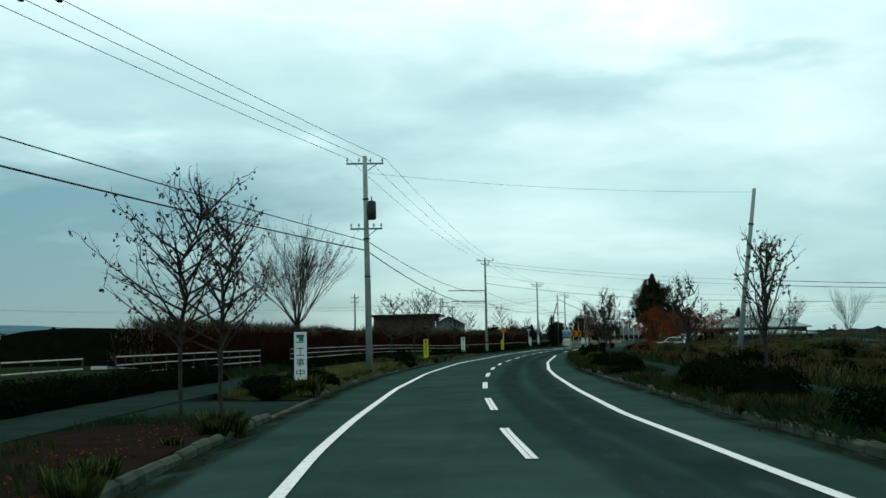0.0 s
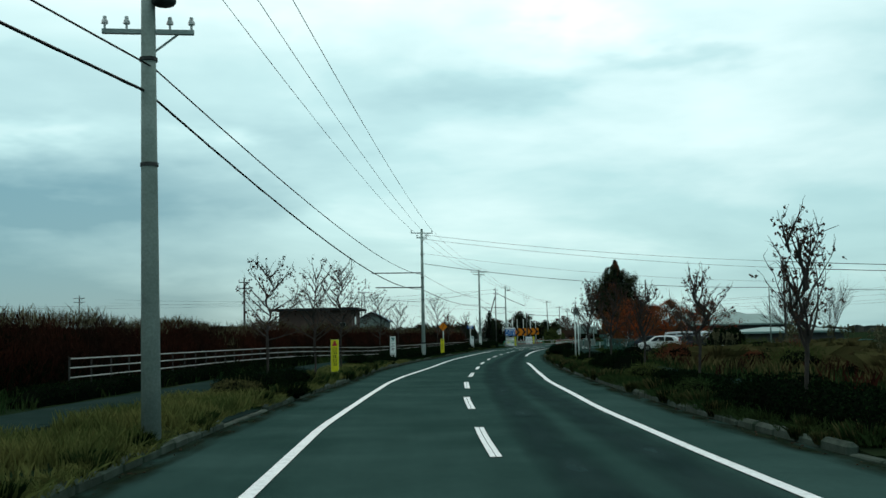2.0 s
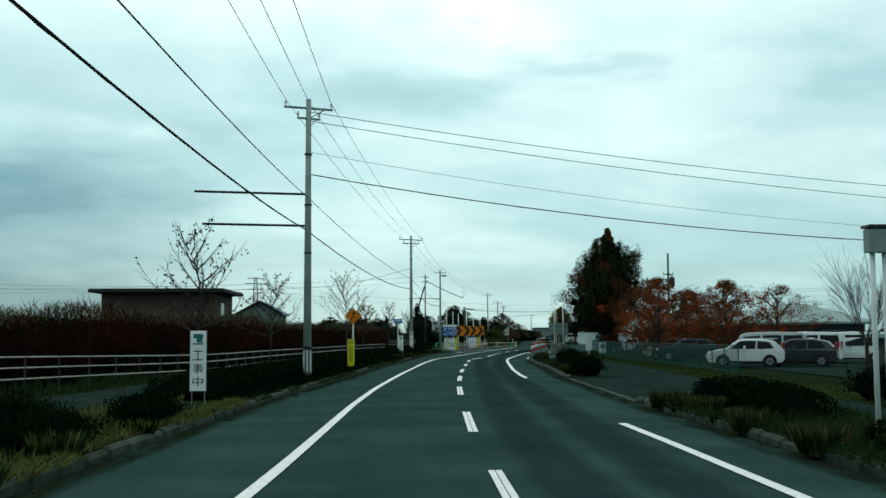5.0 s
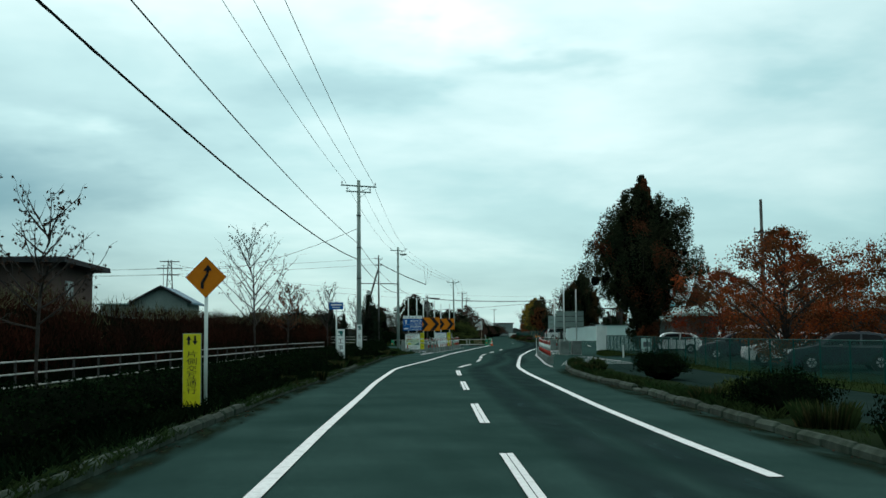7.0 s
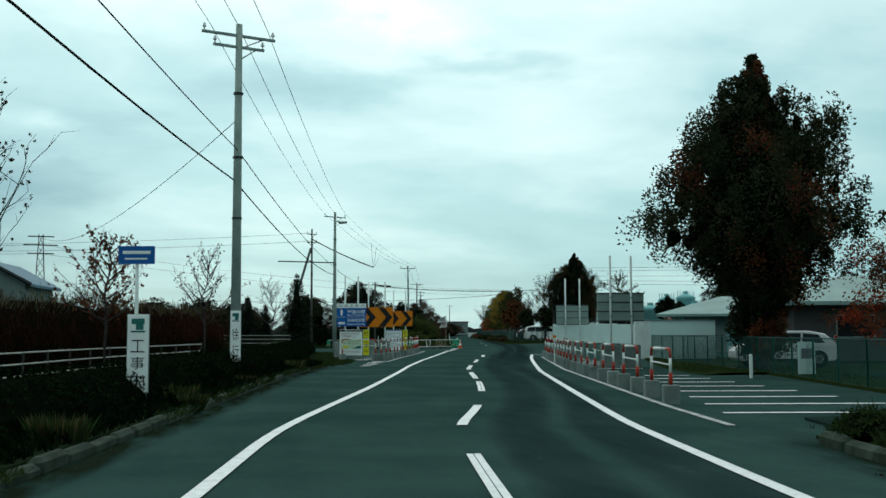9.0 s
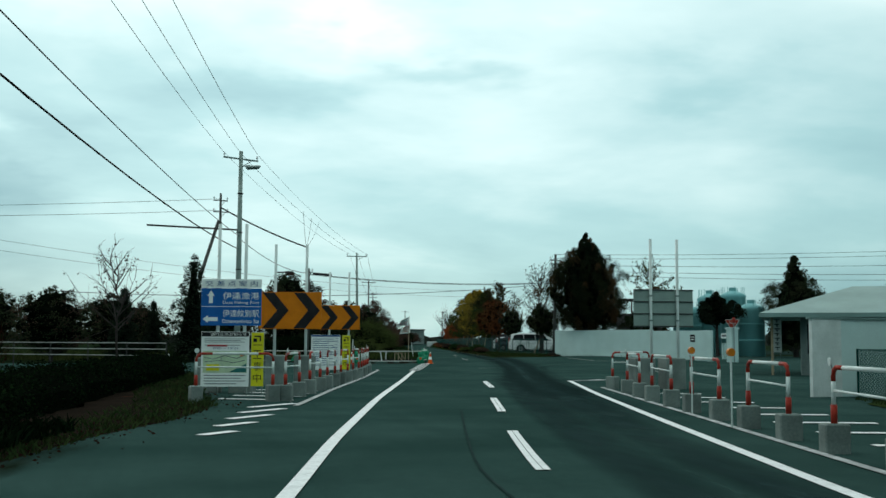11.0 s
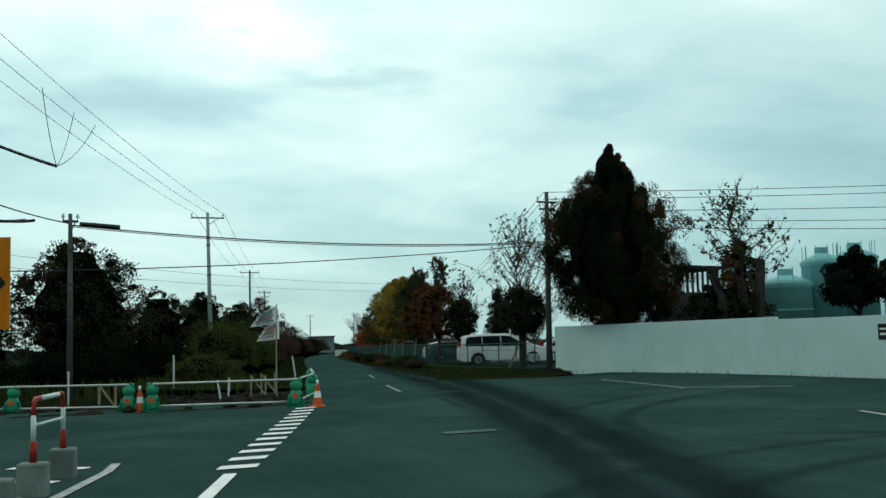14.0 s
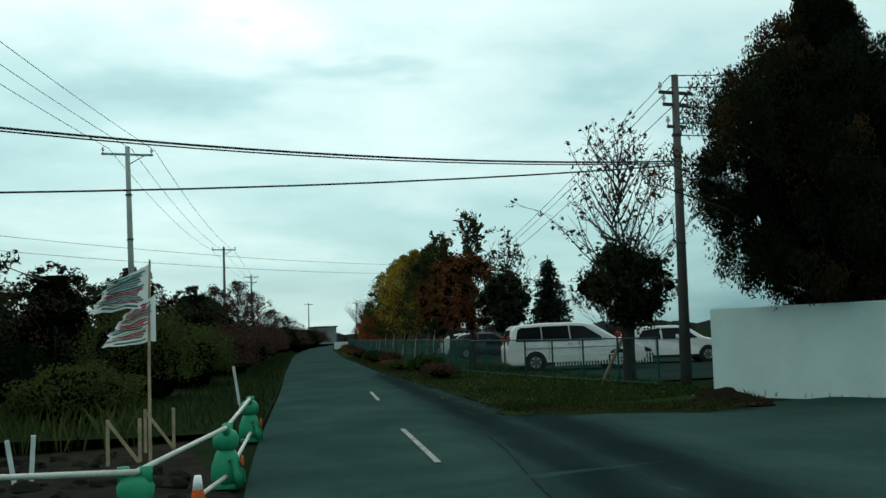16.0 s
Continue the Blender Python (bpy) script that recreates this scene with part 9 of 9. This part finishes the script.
# ---- parked vehicles ----
def vehicle(name, x, y, rz, ln, w, profile, glass, paint, label, wheel_r=0.32, axles=(0.19, 0.79), category="car"):
    """Side outline (share of length, height) given width, narrowed above the waist; the nose points along +x."""
    ob = thing(name, on(x, y), rz, label, category, "parked vehicles")
    waist = 0.95
    out = [(a * ln - ln / 2, b) for a, b in profile]

    def half(z):
        return w / 2 * (1.0 if z <= waist else 1 - 0.17 * (z - waist) / 0.9) * (0.97 if z < 0.35 else 1)
    n = len(out)
    v = [(px, -half(pz), pz) for px, pz in out] + [(px, half(pz), pz) for px, pz in out]
    g = Geo()
    g.add(v, [tuple(range(n - 1, -1, -1)), tuple(range(n, 2 * n))] + [(i, (i + 1) % n, n + (i + 1) % n, n + i) for i in range(n)])
    body = part("body", g, paint, ob)
    bv = body.modifiers.new("bevel", "BEVEL"); bv.width, bv.segments, bv.limit_method, bv.angle_limit = 0.05, 2, "ANGLE", radians(35)
    for s in (-1, 1):
        for pane in glass:
            pts = [(a * ln - ln / 2, b) for a, b in pane]
            gg = Geo()
            gg.add([(px, s * (half(pz) + 0.006), pz) for px, pz in pts], [tuple(range(len(pts)))])
            part("side_window", gg, M_GLASS, ob)
        for q in (0.02, -0.2):
            part("door_seam", Geo().box((0.012, 0.012, 0.75), (q * ln, s * (w / 2 + 0.002), 0.72)), M_BLACK, ob)
        part("sill", Geo().box((ln * 0.5, 0.03, 0.10), (0, s * w / 2, 0.27)), M_BLACK, ob)
        part("door_handle", Geo().box((0.16, 0.03, 0.03), (0.10, s * (w / 2 + 0.01), 0.98)), M_CHROME, ob)
        part("mirror", Geo().box((0.12, 0.2, 0.15), (glass[-1][0][0] * ln - ln / 2 + 0.55, s * (w / 2 + 0.08), 1.05), 0, 0.03), paint, ob)
        part("head_lamp", Geo().box((0.24, 0.22, 0.16), (ln / 2 - 0.14, s * (w / 2 - 0.16), 0.74), 0, 0.03), M_LAMP_CLEAR, ob)
        part("tail_lamp", Geo().box((0.10, 0.16, 0.5), (-ln / 2 + 0.06, s * (w / 2 - 0.12), 1.05), 0, 0.03), M_LAMP_RED, ob)
        for a in axles:
            cx = a * ln - ln / 2
            arch = part("wheel_arch", Geo().tube([(cx, s * (w / 2 - 0.2), wheel_r), (cx, s * (w / 2 + 0.004), wheel_r)], wheel_r + 0.07, 20), M_BLACK, ob)
            wh = part("wheel", Geo().tube([(cx, s * (w / 2 - 0.19), wheel_r), (cx, s * (w / 2 + 0.012), wheel_r)], wheel_r, 22), M_RUBBER, ob)
            part("rim", Geo().tube([(cx, s * (w / 2), wheel_r), (cx, s * (w / 2 + 0.018), wheel_r)], wheel_r * 0.62, 18), M_RIM, wh)
            for k in range(6):
                t = 2 * math.pi * k / 6
                part("spoke", Geo().box((0.05, 0.012, wheel_r * 0.5), (0, 0, 0), 0, 0, Matrix.Translation((cx, s * (w / 2 + 0.02), wheel_r)) @ Matrix.Rotation(t, 4, "Y") @ Matrix.Translation((0, 0, wheel_r * 0.33))), M_STEEL_DARK, wh)
    return ob


VAN = [(0.0, 0.33), (0.0, 0.88), (0.012, 1.06), (0.035, 1.52), (0.07, 1.66), (0.28, 1.73), (0.52, 1.72), (0.63, 1.64), (0.80, 1.10), (0.90, 0.98), (0.97, 0.84), (1.0, 0.62), (1.0, 0.38), (0.97, 0.23), (0.03, 0.23)]
VAN_G = [[(0.060, 1.08), (0.078, 1.50), (0.10, 1.57), (0.245, 1.60), (0.250, 1.07)], [(0.256, 1.07), (0.251, 1.60), (0.445, 1.61), (0.455, 1.06)], [(0.463, 1.06), (0.453, 1.61), (0.56, 1.58), (0.685, 1.18), (0.69, 1.06)], [(0.70, 1.07), (0.70, 1.16), (0.735, 1.07)]]
BOX = [(0.0, 0.3), (0.0, 0.95), (0.02, 1.72), (0.05, 1.84), (0.5, 1.88), (0.80, 1.82), (0.88, 1.7), (0.97, 1.0), (1.0, 0.85), (1.0, 0.4), (0.97, 0.25), (0.03, 0.25)]
BOX_G = [[(0.04, 1.05), (0.06, 1.66), (0.30, 1.68), (0.30, 1.03)], [(0.33, 1.03), (0.33, 1.68), (0.58, 1.68), (0.58, 1.02)], [(0.61, 1.02), (0.61, 1.66), (0.83, 1.60), (0.91, 1.05)]]
CAR = [(0.0, 0.4), (0.0, 0.85), (0.03, 1.0), (0.12, 1.35), (0.28, 1.48), (0.50, 1.48), (0.60, 1.42), (0.76, 0.98), (0.95, 0.84), (1.0, 0.65), (1.0, 0.35), (0.96, 0.22), (0.04, 0.22)]
CAR_G = [[(0.13, 0.98), (0.19, 1.32), (0.34, 1.38), (0.35, 0.95)], [(0.37, 0.95), (0.36, 1.38), (0.52, 1.38), (0.58, 1.34), (0.70, 0.96)]]
van = vehicle("minivan", 46.6, 260.1, -13.5, 5.0, 1.76, VAN, VAN_G, M_CAR_WHITE, "white minivan parked beside the lane", 0.33, (0.20, 0.80), "minivan")
part("rear_screen", Geo().sheet([[(-2.455, -0.62, 1.08), (-2.455, 0.62, 1.08)], [(-2.345, -0.58, 1.50), (-2.345, 0.58, 1.50)]]), M_GLASS, van)
part("swage_line", Geo().box((3.6, 0.012, 0.025), (-0.1, -0.883, 0.82)), M_STEEL, van)
part("door_handle", Geo().box((0.16, 0.03, 0.03), (-0.25, -0.89, 0.95)), M_CHROME, van)
cars = ((52.2, 262.5, -20, "car", CAR, CAR_G, M_CAR_WHITE, 4.2), (55.5, 259.0, 60, "car", CAR, CAR_G, M_CAR_SILVER, 4.2), (58.0, 264.0, -15, "minivan", BOX, BOX_G, M_CAR_WHITE, 4.4), (56.0, 270.0, -15, "car", CAR, CAR_G, M_CAR_SILVER, 4.2), (51.5, 282.0, -15, "car", CAR, CAR_G, M_CAR_DARK, 4.2), (52.8, 288.0, -15, "car", CAR, CAR_G, M_CAR_WHITE, 4.2), (54.2, 295.0, -15, "minivan", BOX, BOX_G, M_CAR_DARK, 4.4),
        (25.9, 132.8, 158, "car", CAR, CAR_G, M_CAR_WHITE, 4.0), (29.3, 137.5, 150, "minivan", BOX, BOX_G, M_CAR_SILVER, 4.2), (28.9, 133.0, 150, "car", CAR, CAR_G, M_CAR_DARK, 4.2), (32.2, 139.0, 150, "minivan", BOX, BOX_G, M_CAR_WHITE, 4.2), (31.5, 141.0, 150, "car", CAR, CAR_G, M_CAR_WHITE, 4.3), (33.2, 143.5, 155, "car", CAR, CAR_G, M_CAR_WHITE, 4.3), (35.0, 139.0, 155, "minivan", BOX, BOX_G, M_CAR_WHITE, 4.2), (27.8, 147.8, 160, "car", CAR, CAR_G, M_CAR_DARK, 4.2), (29.0, 154.5, 160, "car", CAR, CAR_G, M_CAR_WHITE, 4.2),
        (31.2, 165.0, 160, "car", CAR, CAR_G, M_CAR_DARK, 4.3), (34.2, 170.5, 165, "minivan", BOX, BOX_G, M_CAR_WHITE, 3.9), (37.0, 167.0, 165, "car", CAR, CAR_G, M_CAR_SILVER, 4.4), (40.0, 163.0, 165, "minivan", BOX, BOX_G, M_CAR_SILVER, 4.4), (33.6, 182.0, 165, "car", CAR, CAR_G, M_CAR_WHITE, 4.2), (41.5, 174.5, 165, "car", CAR, CAR_G, M_CAR_WHITE, 4.2), (58.0, 214.0, 170, "car", CAR, CAR_G, M_CAR_SILVER, 4.3))
for x, y, rz, kind, prof, gl, paint, ln in cars:
    tone = {"white_car_paint": "white", "silver_car_paint": "silver", "dark_car_paint": "dark"}[paint.name]
    vehicle(kind, x, y, rz, ln, 1.68, prof, gl, paint, f"{tone} {'box-shaped minivan' if kind == 'minivan' else 'hatchback car'} in the parking ground", 0.30, category=kind)
